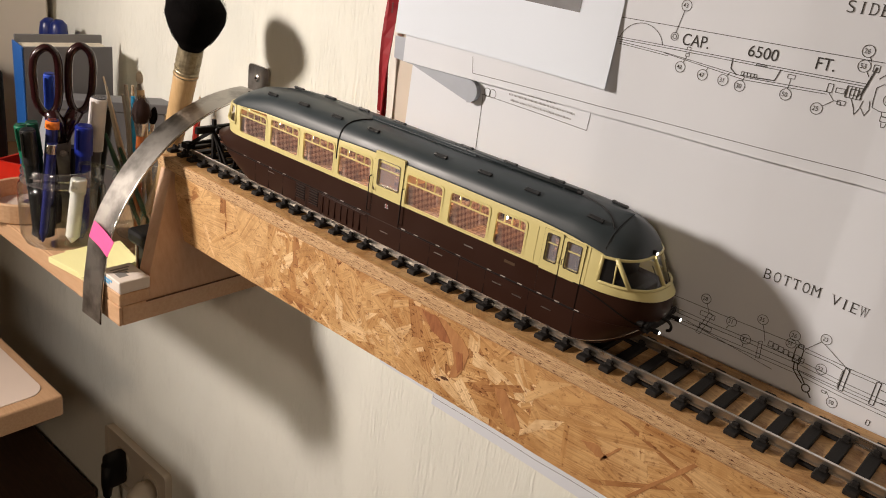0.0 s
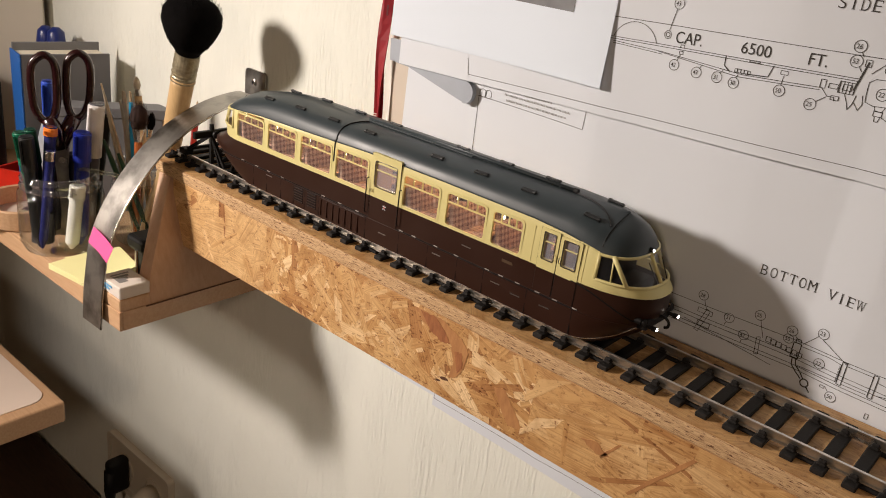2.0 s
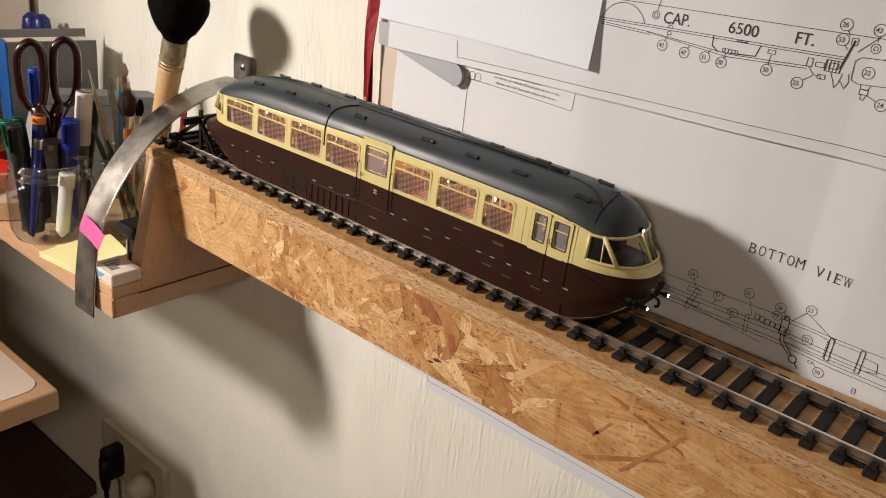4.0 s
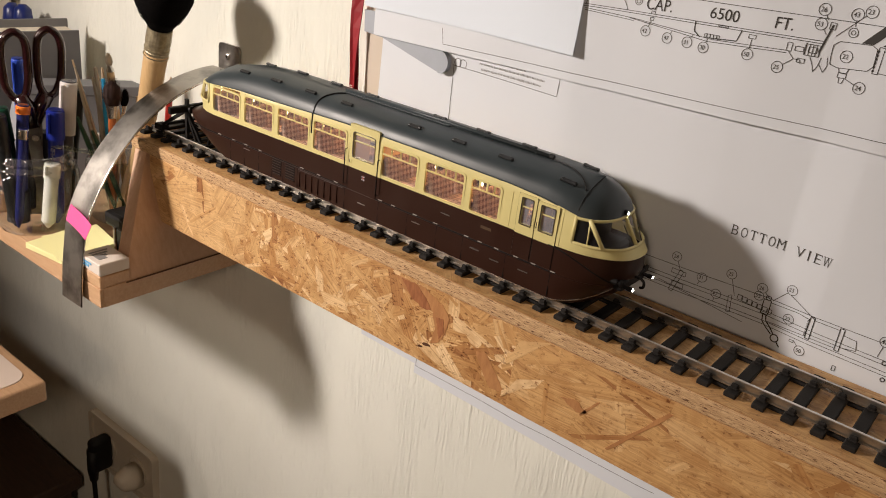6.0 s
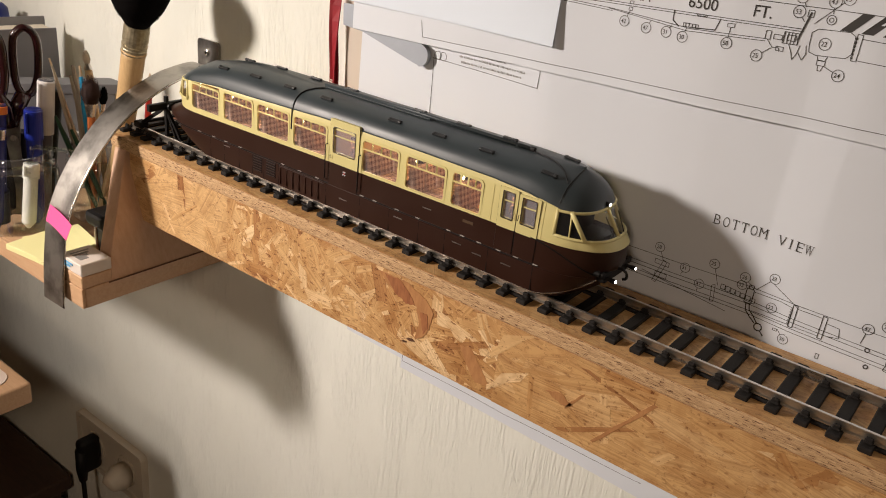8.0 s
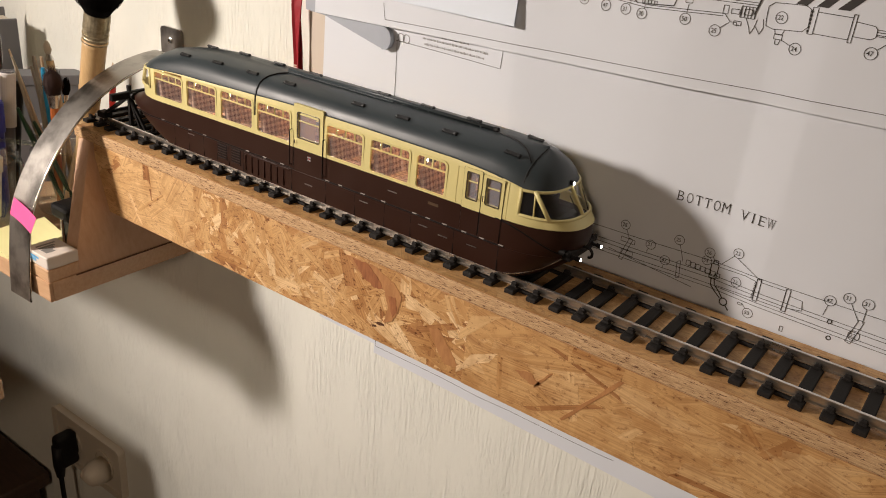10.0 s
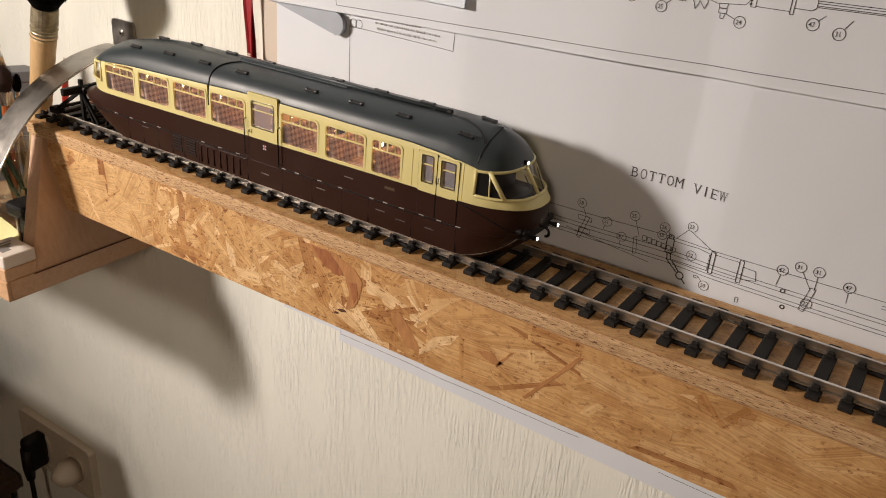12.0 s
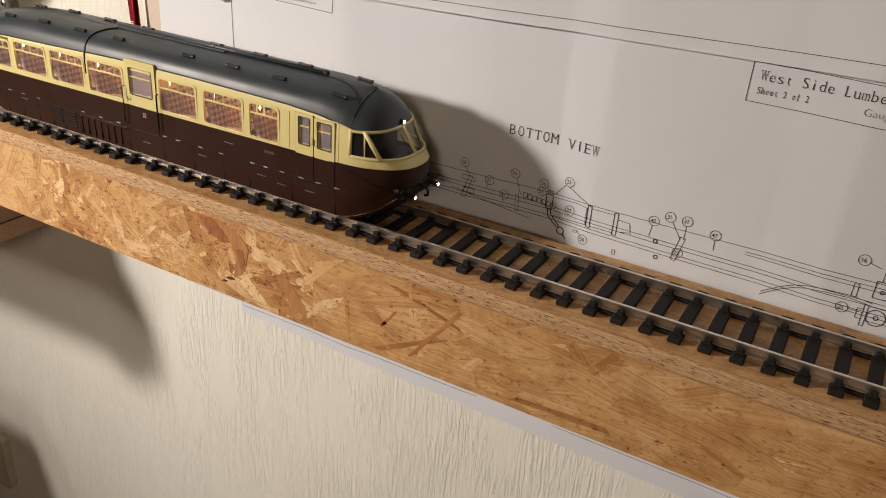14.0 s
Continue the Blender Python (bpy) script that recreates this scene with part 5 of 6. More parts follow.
for s, loop, shank in ((-1, LOOP_L, ((-0.0030, 0.0175), (0.0020, 0.0050), (0.0057, -0.0120))), (1, LOOP_R, ((0.0190, 0.0180), (0.0120, 0.0050), (0.0062, -0.0120)))):
    b = 0.003 + 0.002 * s
    pts = [in_jar(a, b, z) - SC0 for a, z in loop]
    whole, n = spline(pts * 3, 4), len(pts) * 4
    ring_pts = whole[n:2 * n + 4]
    part("handle_loop", tube(B(), ring_pts, 0.0036, 12, caps=False), M_MAROON, sc, smooth=True)
    part("handle_shank", tube(B(), [in_jar(a, b, z) - SC0 for a, z in shank], [0.0070, 0.0072, 0.0050], 14), M_MAROON, sc, smooth=True)
    part("blade", beam(B(), in_jar(0.006 + s * 0.002, b, -0.008) - SC0, in_jar(0.006 - s * 0.004, b, ZB + 0.010) - SC0, 0.0018, 0.0105, RV), M_STEEL, sc, "steel blade")
part("pivot_screw", tube(B(), [in_jar(0.006, -0.002, -0.022) - SC0, in_jar(0.006, 0.008, -0.022) - SC0], 0.003, 12), M_SILVER, sc)

# bent clear rod hooked over the rim
rod = thing("clear_rod", in_jar(0.0054, -0.026, ZB + 0.006), "bent clear plastic rod hooked over the jar rim", "rod")
p0 = in_jar(0.0054, -0.026, ZB + 0.006)
M_CLEAR = glass("clear_plastic", (0.85, 0.89, 0.88), 0.05, 0.8, 0.1)
part("rod", tube(B(), [Vector((0, 0, 0)), in_jar(0.0190, -0.026, -0.0290) - p0, in_jar(0.0199, -0.026, -0.0240) - p0, in_jar(0.0240, -0.026, -0.0232) - p0, in_jar(0.0502, -0.026, -0.0290) - p0, in_jar(0.0700, -0.026, -0.0330) - p0], 0.0022, 10), M_CLEAR, rod, smooth=True)

# ---------------------------------------------------------------- brushes
M_BRISTLE = plain("dark_bristle", (0.0045, 0.004, 0.004), 0.95, vary=0.4, fine=2500.0, relief=0.5)
M_BRISTLE.node_tree.nodes["Principled BSDF"].inputs["Specular IOR Level"].default_value = 0.05
M_BRISTLE2 = plain("brown_bristle", (0.028, 0.010, 0.007), 0.9, vary=0.3, fine=2500.0, relief=0.4)
M_HANDLE = wood("varnished_handle", (0.62, 0.43, 0.22), (0.50, 0.32, 0.15), (10, 10, 1), 60.0, 0.4, 0.05)
M_FERRULE = plain("worn_metal_ferrule", (0.42, 0.36, 0.24), 0.4, 0.7, vary=0.5, coarse=180.0, relief=0.2)
M_BIRCH = wood("birch_handle", (0.66, 0.52, 0.36), (0.54, 0.40, 0.26), (8, 8, 1), 60.0, 0.55, 0.05)


def hairs(bm, count, root, tip, r0, r1, r2, seed, thick=0.00035):
    """A tuft: single hairs from a round root, swelling and ending unevenly."""
    rr = random.Random(seed)
    root, tip = Vector(root), Vector(tip)
    d = tip - root
    u = d.orthogonal().normalized()
    v = d.normalized().cross(u)
    for _ in range(count):
        a, q = rr.uniform(0, math.tau), math.sqrt(rr.random())
        side = u * math.cos(a) + v * math.sin(a)
        end = 1 - 0.35 * q ** 3 + rr.uniform(-0.05, 0.05)
        pts = [root + side * q * r0, root + d * 0.45 * end + side * q * r1, root + d * end + side * q * r2]
        w = side.cross(d).normalized() * thick
        vs = [bm.verts.new(p + w * k * (1 if i < 2 else 0.3)) for i, p in enumerate(pts) for k in (-1, 1)]
        bm.faces.new((vs[0], vs[1], vs[3], vs[2]))
        bm.faces.new((vs[2], vs[3], vs[5], vs[4]))
    return bm


mop0, mop1 = Vector((-0.3050, -0.013, -0.0515)), Vector((-0.2610, -0.013, 0.0942))
mop = thing("mop_brush", mop0, "large round brush with black bristles and a turned wooden handle", "brush")
d = mop1 - mop0
part("handle", tube(B(), [d * 0, d * 0.3, d * 0.55, d * 0.80, d * 0.84], [0.0078, 0.0090, 0.0098, 0.0104, 0.0106], 24), M_HANDLE, mop, smooth=True)
part("ferrule", tube(B(), [d * 0.84, d * 0.855, d * 0.86, d * 0.90, d * 0.905, d * 1.0], [0.0104, 0.0109, 0.0104, 0.0106, 0.0111, 0.0108], 24), M_FERRULE, mop, "scuffed metal ferrule")
for k in (0.825, 0.872):
    part("groove_ring", tube(B(), [d * k, d * (k + 0.006)], 0.0112, 24), M_FERRULE, mop, "dark turned ring")
tip = d * 1.0 + Vector((0.013, -0.002, 0.050))
core = [(0.0, 0.0100), (0.15, 0.0150), (0.35, 0.0215), (0.55, 0.0252), (0.72, 0.0248), (0.86, 0.0200), (0.94, 0.0130), (0.975, 0.0050)]
part("bristle_core", tube(B(), [d * 1.0 + (tip - d) * k for k, r in core], [r for k, r in core], 32), M_BRISTLE, mop, "dense black bristle", smooth=True)
rr = random.Random(5)
tuft, axis = B(), (tip - d).normalized()
across = axis.orthogonal().normalized()
for _ in range(3600):                                  # loose hair ends standing out of the round head
    turn, k = rr.uniform(0, math.tau), rr.uniform(0.25, 0.97)
    r = [p + (q - p) * (k - a) / (b - a) for (a, p), (b, q) in zip(core, core[1:]) if a <= k <= b][0]
    out = Matrix.Rotation(turn, 3, axis) @ across
    root = d * 1.0 + (tip - d) * (k - 0.10) + out * (r * 0.90)
    end = d * 1.0 + (tip - d) * (k + rr.uniform(0.02, 0.10)) + out * (r + rr.uniform(-0.0004, 0.0016))
    w = out.cross(axis) * 0.00022
    tuft.faces.new([tuft.verts.new(q) for q in (root - w, root + w, end + w * 0.3, end - w * 0.3)])
hb = part("bristle_tuft", tuft, M_BRISTLE, mop, "soft black bristles")
tagged(hb, kind="stuff")


def paintbrush(foot, top, r, handle, label, head=0.0, hr=0.004, bristle=None, seed=1, ferr=None):
    foot, top = Vector(foot), Vector(top)
    t = thing("paint_brush", foot, label, "brush", group="brushes in the jar")
    dd = top - foot
    part("handle", tube(B(), [dd * 0, dd * 0.4, dd * 0.8, dd], [r * 0.6, r, r * 0.95, r * 0.5 if not head else r * 0.9], 10), handle, t)
    if head:
        dn = dd.normalized()
        part("ferrule", tube(B(), [dd, dd + dn * head * 0.5], [r, hr * 0.75], 12), ferr or M_SILVER, t, "bright ferrule")
        part("bristle_core", tube(B(), [dd + dn * head * 0.48, dd + dn * head * 0.85, dd + dn * head * 1.15, dd + dn * head * 1.35], [hr * 0.7, hr * 1.05, hr * 0.9, hr * 0.2], 12), bristle, t, smooth=True)
        hh = part("bristle_tuft", hairs(B(), 260, dd + dn * head * 0.48, dd + dn * head * 1.5, hr * 0.75, hr * 1.2, hr * 1.05, seed, 0.0002), bristle, t, "fine bristles")
        tagged(hh, kind="stuff")
    return t


def in_jar2(a, b, z):
    return Vector((J2X, J2Y, z)) + RV * a + DV * b


M_BLUE = plain("sky_blue_lacquer", (0.02, 0.28, 0.52), 0.4, vary=0.08, relief=0.03)
M_ORANGEBR = plain("orange_brown_lacquer", (0.36, 0.10, 0.025), 0.35, vary=0.1, relief=0.03)
M_GREYWOOD = wood("dirty_handle", (0.42, 0.36, 0.28), (0.28, 0.23, 0.17), (8, 8, 1), 60.0, 0.6, 0.05)
M_WHITEBR = plain("pale_bristle", (0.60, 0.52, 0.40), 0.8, vary=0.3, fine=2500.0, relief=0.4)
M_DKGREEN = plain("dark_green_lacquer", (0.012, 0.05, 0.025), 0.35, vary=0.1, relief=0.02)


def jar_brush(b, foot, top, r, handle, label, head=0.0, hr=0.004, bristle=None, seed=1):
    """A brush through two places (across, height) at one depth, its foot on the jar's floor."""
    (a0, z0), (a1, z1) = foot, top
    a2 = a1 + (a0 - a1) * min(1.6, (z1 - ZB - 0.008) / (z1 - z0))
    return paintbrush(in_jar2(max(-0.020, min(0.026, a2)), b, ZB + 0.008), in_jar2(a1, b, z1), r, handle, label, head, hr, bristle, seed)


jar_brush(-0.004, (-0.0186, 0.0009), (-0.0400, 0.0500), 0.0017, M_BIRCH, "thin pale wooden brush handle leaning in the jar")
jar_brush(-0.008, (-0.0229, -0.0002), (-0.0385, 0.0440), 0.0018, M_GREYWOOD, "thin dirty brush handle leaning in the jar")
jar_brush(0.000, (-0.0101, -0.0001), (-0.0235, 0.0330), 0.0024, M_GREYWOOD, "worn grey brush handle with a split end")
jar_brush(0.004, (-0.0117, 0.0145), (-0.0198, 0.0410), 0.0024, M_BIRCH, "pale wooden brush handle standing in the jar")
jar_brush(0.008, (-0.0100, 0.0145), (-0.0140, 0.0400), 0.0024, M_BIRCH, "slim pale wooden brush handle in the jar")
jar_brush(-0.006, (-0.0106, 0.0006), (-0.0146, 0.0330), 0.0036, M_BLUE, "brush with a broad sky blue handle")
jar_brush(0.006, (-0.0003, 0.0029), (-0.0070, 0.0370), 0.0040, M_HANDLE, "broad honey coloured brush handle in the jar", 0.012, 0.0030, M_WHITEBR, 25)
jar_brush(0.002, (-0.0162, -0.0076), (-0.0206, 0.0420), 0.0026, M_GREYWOOD, "grey worn brush handle standing in the jar")
paintbrush(in_jar2(-0.0140, -0.016, ZB + 0.008), in_jar2(-0.0094, -0.016, -0.002), 0.0040, M_ORANGEBR, "brown lacquered brush with dark fan bristles", 0.026, 0.0082, M_BRISTLE2, 11)
paintbrush(in_jar2(-0.0120, -0.012, ZB + 0.008), in_jar2(0.0010, -0.012, 0.001), 0.0022, M_BIRCH, "small brush with a grey worn tip", 0.016, 0.0036, M_BRISTLE, 12)
jar_brush(0.006, (0.0177, -0.0082), (0.0161, 0.0130), 0.0020, M_BIRCH, "thin pale brush handle leaning on the rim")
jar_brush(-0.018, (-0.0200, -0.0400), (-0.0400, 0.0000), 0.0026, M_DKGREEN, "dark green lacquered brush handle in the jar")
jar_brush(-0.022, (-0.0100, -0.0500), (-0.0280, -0.0120), 0.0026, M_DKGREEN, "short dark green brush handle in the jar")
for k in range(5):
    a = -0.012 + 0.010 * k
    paintbrush(in_jar2(a, -0.024 + 0.003 * (k % 2), ZB + 0.008), in_jar2(a + 0.024, -0.014, -0.028 + 0.003 * (k % 3)), 0.0030, (M_BIRCH, M_GREYWOOD, M_HANDLE)[k % 3], "short wooden brush handle inside the jar")
# red pencil tip near the wall
pencil = thing("pencil", (-0.3180, 0.02, ZB), "red pencil with a sharpened wooden point", "pencil")
part("barrel", tube(B(), [(0, 0, 0), (0.020, 0.0, 0.1335)], 0.0030, 6), plain("red_lacquer", (0.45, 0.03, 0.02), 0.35), pencil)
part("point", tube(B(), [(0.020, 0.0, 0.1335), (0.0222, 0.0, 0.1485), (0.0226, 0.0, 0.1510)], [0.0034, 0.0010, 0.0002], 6), M_BIRCH, pencil, "bare wood point")

# ---------------------------------------------------------------- small things on the side shelf
M_YELLOW = paper_mat("yellow_note_paper", (0.80, 0.76, 0.38))
pad = thing("sticky_note_pad", (-0.292, -0.0830, ZB), "pale yellow sticky note pad with a curled sheet", "note pad")
bm = box(B(), -0.036, 0.036, -0.030, 0.030, 0.0, 0.0055, 0.0003)
part("pad", bm, M_YELLOW, pad, at=pose(0, 0, 0, 0, 0, 8))
bm = B()
rows = [[bm.verts.new((-0.030 + 0.060 * i / 8, -0.026 + 0.050 * j / 8, 0.0062 + 0.010 * (j / 8) ** 2 * (0.4 + 0.6 * i / 8))) for i in range(9)] for j in range(9)]
for j in range(8):
    for i in range(8):
        bm.faces.new((rows[j][i], rows[j][i + 1], rows[j + 1][i + 1], rows[j + 1][i]))
part("loose_sheet", bm, M_YELLOW, pad, "curling top sheet", at=pose(0, 0, 0, 0, 0, -14))

M_BOXW = plain("white_printed_card", (0.66, 0.60, 0.54), 0.6, vary=0.06, relief=0.05)
M_BOXB = plain("light_blue_print", (0.12, 0.36, 0.62), 0.6, vary=0.08, relief=0)
for k, (dx, dz, lab, m) in enumerate(((0.0, 0.0, "plain pale wooden block under a small eraser box", M_BEECH), (0.0005, 0.0116, "small white and blue eraser box on a block", M_BOXW))):
    e = thing("eraser_box" if k else "wooden_block", (-0.2280 + dx, -0.0965, ZB + dz), lab, "box" if k else "wood block")
    part("body", box(B(), -0.0165, 0.0165, -0.0140, 0.0140, 0.0003, 0.0113, 0.0008), m, e)
    if k:
        part("blue_mark", box(B(), -0.0120, 0.0000, -0.0144, -0.0140, 0.0040, 0.0060), M_BOXB, e, "blue printed bars")
        part("blue_mark", box(B(), -0.0100, 0.0040, -0.0144, -0.0140, 0.0068, 0.0086), M_BOXB, e, "blue printed bars")
        for j in range(4):
            part("print_bar", box(B(), -0.0100 + 0.004 * j, -0.0080 + 0.005 * j, -0.0085, 0.0085 - 0.003 * j, 0.0112, 0.0115), M_GREYINK, e, "small unreadable print")

clip = thing("black_clip", (-0.2560, -0.0520, ZB), "black plastic clamp lying behind the end panel", "clamp")
part("body", box(B(), -0.010, 0.012, -0.014, 0.014, 0.0, 0.030, 0.003, 2), M_BLACK, clip)
part("jaw", box(B(), -0.016, 0.014, -0.018, 0.016, 0.030, 0.044, 0.004, 2), M_BLACK, clip)
part("pin", tube(B(), [(0.004, -0.019, 0.006), (0.004, -0.019, 0.034)], 0.0016, 10), M_SILVER, clip, "thin bright pin")

ring = thing("tape_ring", (-0.452, -0.0780, ZB), "pale wooden ring dish holding a pencil sharpener", "dish")
part("rim", lathe(B(), [(0.043, 0.0005), (0.0445, 0.002), (0.0445, 0.020), (0.0430, 0.0212), (0.0395, 0.0205), (0.039, 0.003), (0.043, 0.0005)], 48), M_BEECH, ring, smooth=False)
part("base", lathe(B(), [(0.0, 0.003), (0.040, 0.003), (0.040, 0.0008), (0.0, 0.0008)], 40), M_PAPER3, ring)
sh = thing("pencil_sharpener", (-0.432, -0.0820, ZB + 0.003), "small wooden wedge pencil sharpener", "sharpener")
part("wedge", plate(B(), [(-0.012, 0), (0.012, 0), (0.010, 0.012), (-0.010, 0.012)], 0.014, 1, -0.007), M_BIRCH, sh, at=pose(0, 0, 0, 0, 0, 30))
part("steel_blade", box(B(), -0.009, 0.009, -0.004, 0.005, 0.0120, 0.0126), M_STEEL, sh, "steel blade", at=pose(0, 0, 0, 0, 0, 30))

M_REDPL = plain("red_plastic", (0.60, 0.022, 0.010), 0.35, vary=0.1, relief=0.03)
red = thing("red_tray", (-0.500, -0.0280, ZB), "bright red plastic tray with sloping sides", "tray")
bm = B()
for (a, b, c, dd2) in ((-0.045, 0.045, -0.035, -0.032), (-0.045, 0.045, 0.032, 0.035)):
    plate(bm, [(a, 0.001), (b, 0.001), (b + 0.004, 0.036), (a - 0.004, 0.030)], dd2 - c, 1, c)
for a in (-0.045, 0.042):
    box(bm, a, a + 0.003, -0.035, 0.035, 0.001, 0.031)
box(bm, -0.045, 0.045, -0.035, 0.035, 0.0, 0.003)
part("tray", bm, M_REDPL, red, at=pose(0, 0, 0, 0, 0, 20))
whitecard = thing("folded_card", (-0.470, -0.0350, ZB), "folded white card standing beside the red tray", "card")
part("card", plate(B(), [(-0.020, 0), (0.016, 0), (0.010, 0.100), (-0.004, 0.118), (-0.018, 0.070)], 0.0008, 1, 0), M_PAPER2, whitecard, at=pose(0, 0, 0, 6, 0, 52))

# ---------------------------------------------------------------- books and files behind
M_GREYCARD = plain("grey_card", (0.17, 0.168, 0.175), 0.55, vary=0.08, coarse=20.0, relief=0.08)
M_BLUECARD = plain("blue_cover", (0.015, 0.10, 0.36), 0.45, vary=0.06, relief=0.05)
M_CREAMPAGE = plain("book_pages", (0.70, 0.64, 0.52), 0.8, vary=0.08, fine=2200.0, relief=0.2)


def slab(name, at, turn, w, d, h, parts_, label, category):
    t = thing(name, at, label, category)
    t.matrix_world = pose(*at, 0, 0, turn)
    for nm, b6, m, lab in parts_:
        part(nm, box(B(), *b6, 0.0006), m, t, lab)
    return t


slab("slip_case", (-0.496, -0.012, ZB), 80, 0, 0, 0, [
    ("front_cover", (-0.044, 0.044, -0.0180, -0.0160, 0.0, 0.160), M_GREYCARD, "plain grey cover"),
    ("back_cover", (-0.044, 0.044, 0.0160, 0.0180, 0.0, 0.166), M_GREYCARD, "plain grey cover"),
    ("spine", (-0.0460, -0.0440, -0.0180, 0.0180, 0.0, 0.160), M_BLUECARD, "blue spine"),
    ("title_bar", (-0.0466, -0.0460, -0.0100, -0.0020, 0.030, 0.060), M_PAPER2, "white unreadable title"),
    ("title_bar", (-0.0466, -0.0460, 0.0030, 0.0060, 0.030, 0.075), M_PAPER2, "white unreadable title"),
    ("page_block", (-0.0440, 0.042, -0.0160, 0.0160, 0.001, 0.1575), M_CREAMPAGE, "cream page block")], "blue and grey book standing upright on the side shelf", "book")
slab("grey_box", (-0.430, 0.012, ZB), 58, 0, 0, 0, [
    ("body", (-0.060, 0.050, -0.012, 0.014, 0.0, 0.112), M_GREYCARD, "grey card box"),
    ("lid", (-0.061, 0.051, -0.013, 0.015, 0.104, 0.1145), M_GREYCARD, "slightly wider lid")], "low grey card box standing behind the jar", "box")
M_FILE = plain("cream_file_card", (0.72, 0.66, 0.56), 0.65, vary=0.05, coarse=15.0, relief=0.06)
M_BROWNCARD = plain("brown_card", (0.28, 0.16, 0.07), 0.7, vary=0.12, relief=0.08)
for k, (dx, dy, hh, m) in enumerate(((0.0, 0.0, 0.215, M_FILE), (0.020, 0.014, 0.235, M_BROWNCARD), (0.034, 0.022, 0.250, M_FILE), (-0.040, -0.022, 0.250, M_FILE))):
    slab("file_box", (-0.722 + dx * 1.3, -0.010 + dy, ZB), 60, 0, 0, 0, [
        ("side", (-0.10, 0.040, -0.008, -0.006, 0.0, hh), m, "card side"),
        ("side", (-0.10, 0.040, 0.006, 0.008, 0.0, hh * 0.97), m, "card side"),
        ("front", (0.038, 0.040, -0.006, 0.006, 0.0, hh * 0.85), m, "card front edge")], "upright card magazine file, cream and brown" if m is M_FILE else "upright brown card folder between the files", "file")
M_DKBLUE = plain("dark_blue_plastic", (0.012, 0.025, 0.16), 0.35, vary=0.1, relief=0.03)
for k, (a, b) in enumerate(((-0.600, 0.020), (-0.588, 0.026))):
    bl = thing("blue_tool_grip", (a, b, ZB), "dark blue plastic grip standing among the files", "tool")
    part("grip", tube(B(), [(0, 0, 0), (0, 0, 0.10), (0.001, 0, 0.150), (0.002, 0, 0.162), (0.002, 0, 0.167)], [0.007, 0.008, 0.0105, 0.009, 0.004], 14), M_DKBLUE, bl, smooth=True)
blk = thing("black_case", (-0.630, -0.070, ZB), "matt black case at the back of the side shelf", "case")
part("body", box(B(), -0.050, 0.050, -0.030, 0.030, 0.0, 0.115, 0.006, 3), M_BLACK, blk)

# ---------------------------------------------------------------- table below
M_LAMINATE = plain("pale_laminate", (0.78, 0.66, 0.57), 0.35, vary=0.03, coarse=25.0, relief=0.03)
tab = thing("work_table", (-0.384, -0.083, -0.300), "beech-edged work table with a pale laminate inset", "table")
X0, Y0 = -0.80, -0.62
top = part("table_top", box(B(), X0, 0.0, Y0, 0.0, -0.026, 0.0, 0.003, 3), M_BEECH, tab)
part("inset", plate(B(), rounded(X0 + 0.014, -0.015, Y0 + 0.014, -0.011, 0.018, 7), 0.0015, 2, -0.0005), M_LAMINATE, tab, "pale laminate inset")
for lx in (X0 + 0.04, -0.26):
    for ly in (Y0 + 0.04, -0.16):
        part("leg", box(B(), lx - 0.02, lx + 0.02, ly - 0.02, ly + 0.02, -0.75, -0.026, 0.002), M_BEECH, tab)

# ---------------------------------------------------------------- wall socket with plugs
M_SOCKET = plain("ivory_plastic", (0.62, 0.56, 0.46), 0.4, vary=0.04, relief=0.03)
sock = thing("wall_socket", (-0.470, WALL_Y, -0.525), "ivory double wall socket with a raised rounded frame", "socket")
part("frame", ring_plate(B(), rounded(-0.076, 0.076, -0.041, 0.041, 0.008), rounded(-0.070, 0.070, -0.035, 0.035, 0.006), -0.010, 0.0), M_SOCKET, sock)
part("face", plate(B(), rounded(-0.070, 0.070, -0.035, 0.035, 0.006), 0.006, 1, -0.0065), M_SOCKET, sock)
for x in (-0.036, 0.036):
    part("socket_well", ring_plate(B(), rounded(x - 0.021, x + 0.021, -0.021, 0.021, 0.0209), rounded(x - 0.018, x + 0.018, -0.018, 0.018, 0.0179), -0.0085, -0.0064), M_SOCKET, sock)
plug = thing("power_plug", (-0.500, WALL_Y - 0.0065, -0.527), "black moulded plug in the wall socket with its cable", "plug")
part("body", box(B(), -0.0092, 0.0092, -0.030, 0.0, -0.027, 0.026, 0.007, 4), M_BLACK, plug, smooth=True)
part("neck", tube(B(), [(0, -0.024, 0.010), (0, -0.026, -0.020), (0, -0.026, -0.040)], [0.009, 0.008, 0.0055], 14), M_BLACK, plug, smooth=True)
part("cable", tube(B(), spline([(0, -0.026, -0.038), (0.002, -0.026, -0.090), (0.006, -0.022, -0.20), (0.0, -0.015, -0.40), (-0.01, -0.010, -0.516)], 6), 0.0033, 10), M_BLACK, plug, smooth=True)
wplug = thing("power_plug", (-0.434, WALL_Y - 0.0065, -0.532), "ivory plug pushed into the wall socket", "plug")
part("body", tube(B(), [(0, 0, 0), (0, -0.014, 0), (0, -0.026, -0.002), (0, -0.030, -0.004)], [0.0180, 0.0180, 0.0130, 0.008], 20), M_SOCKET, wplug, smooth=True)

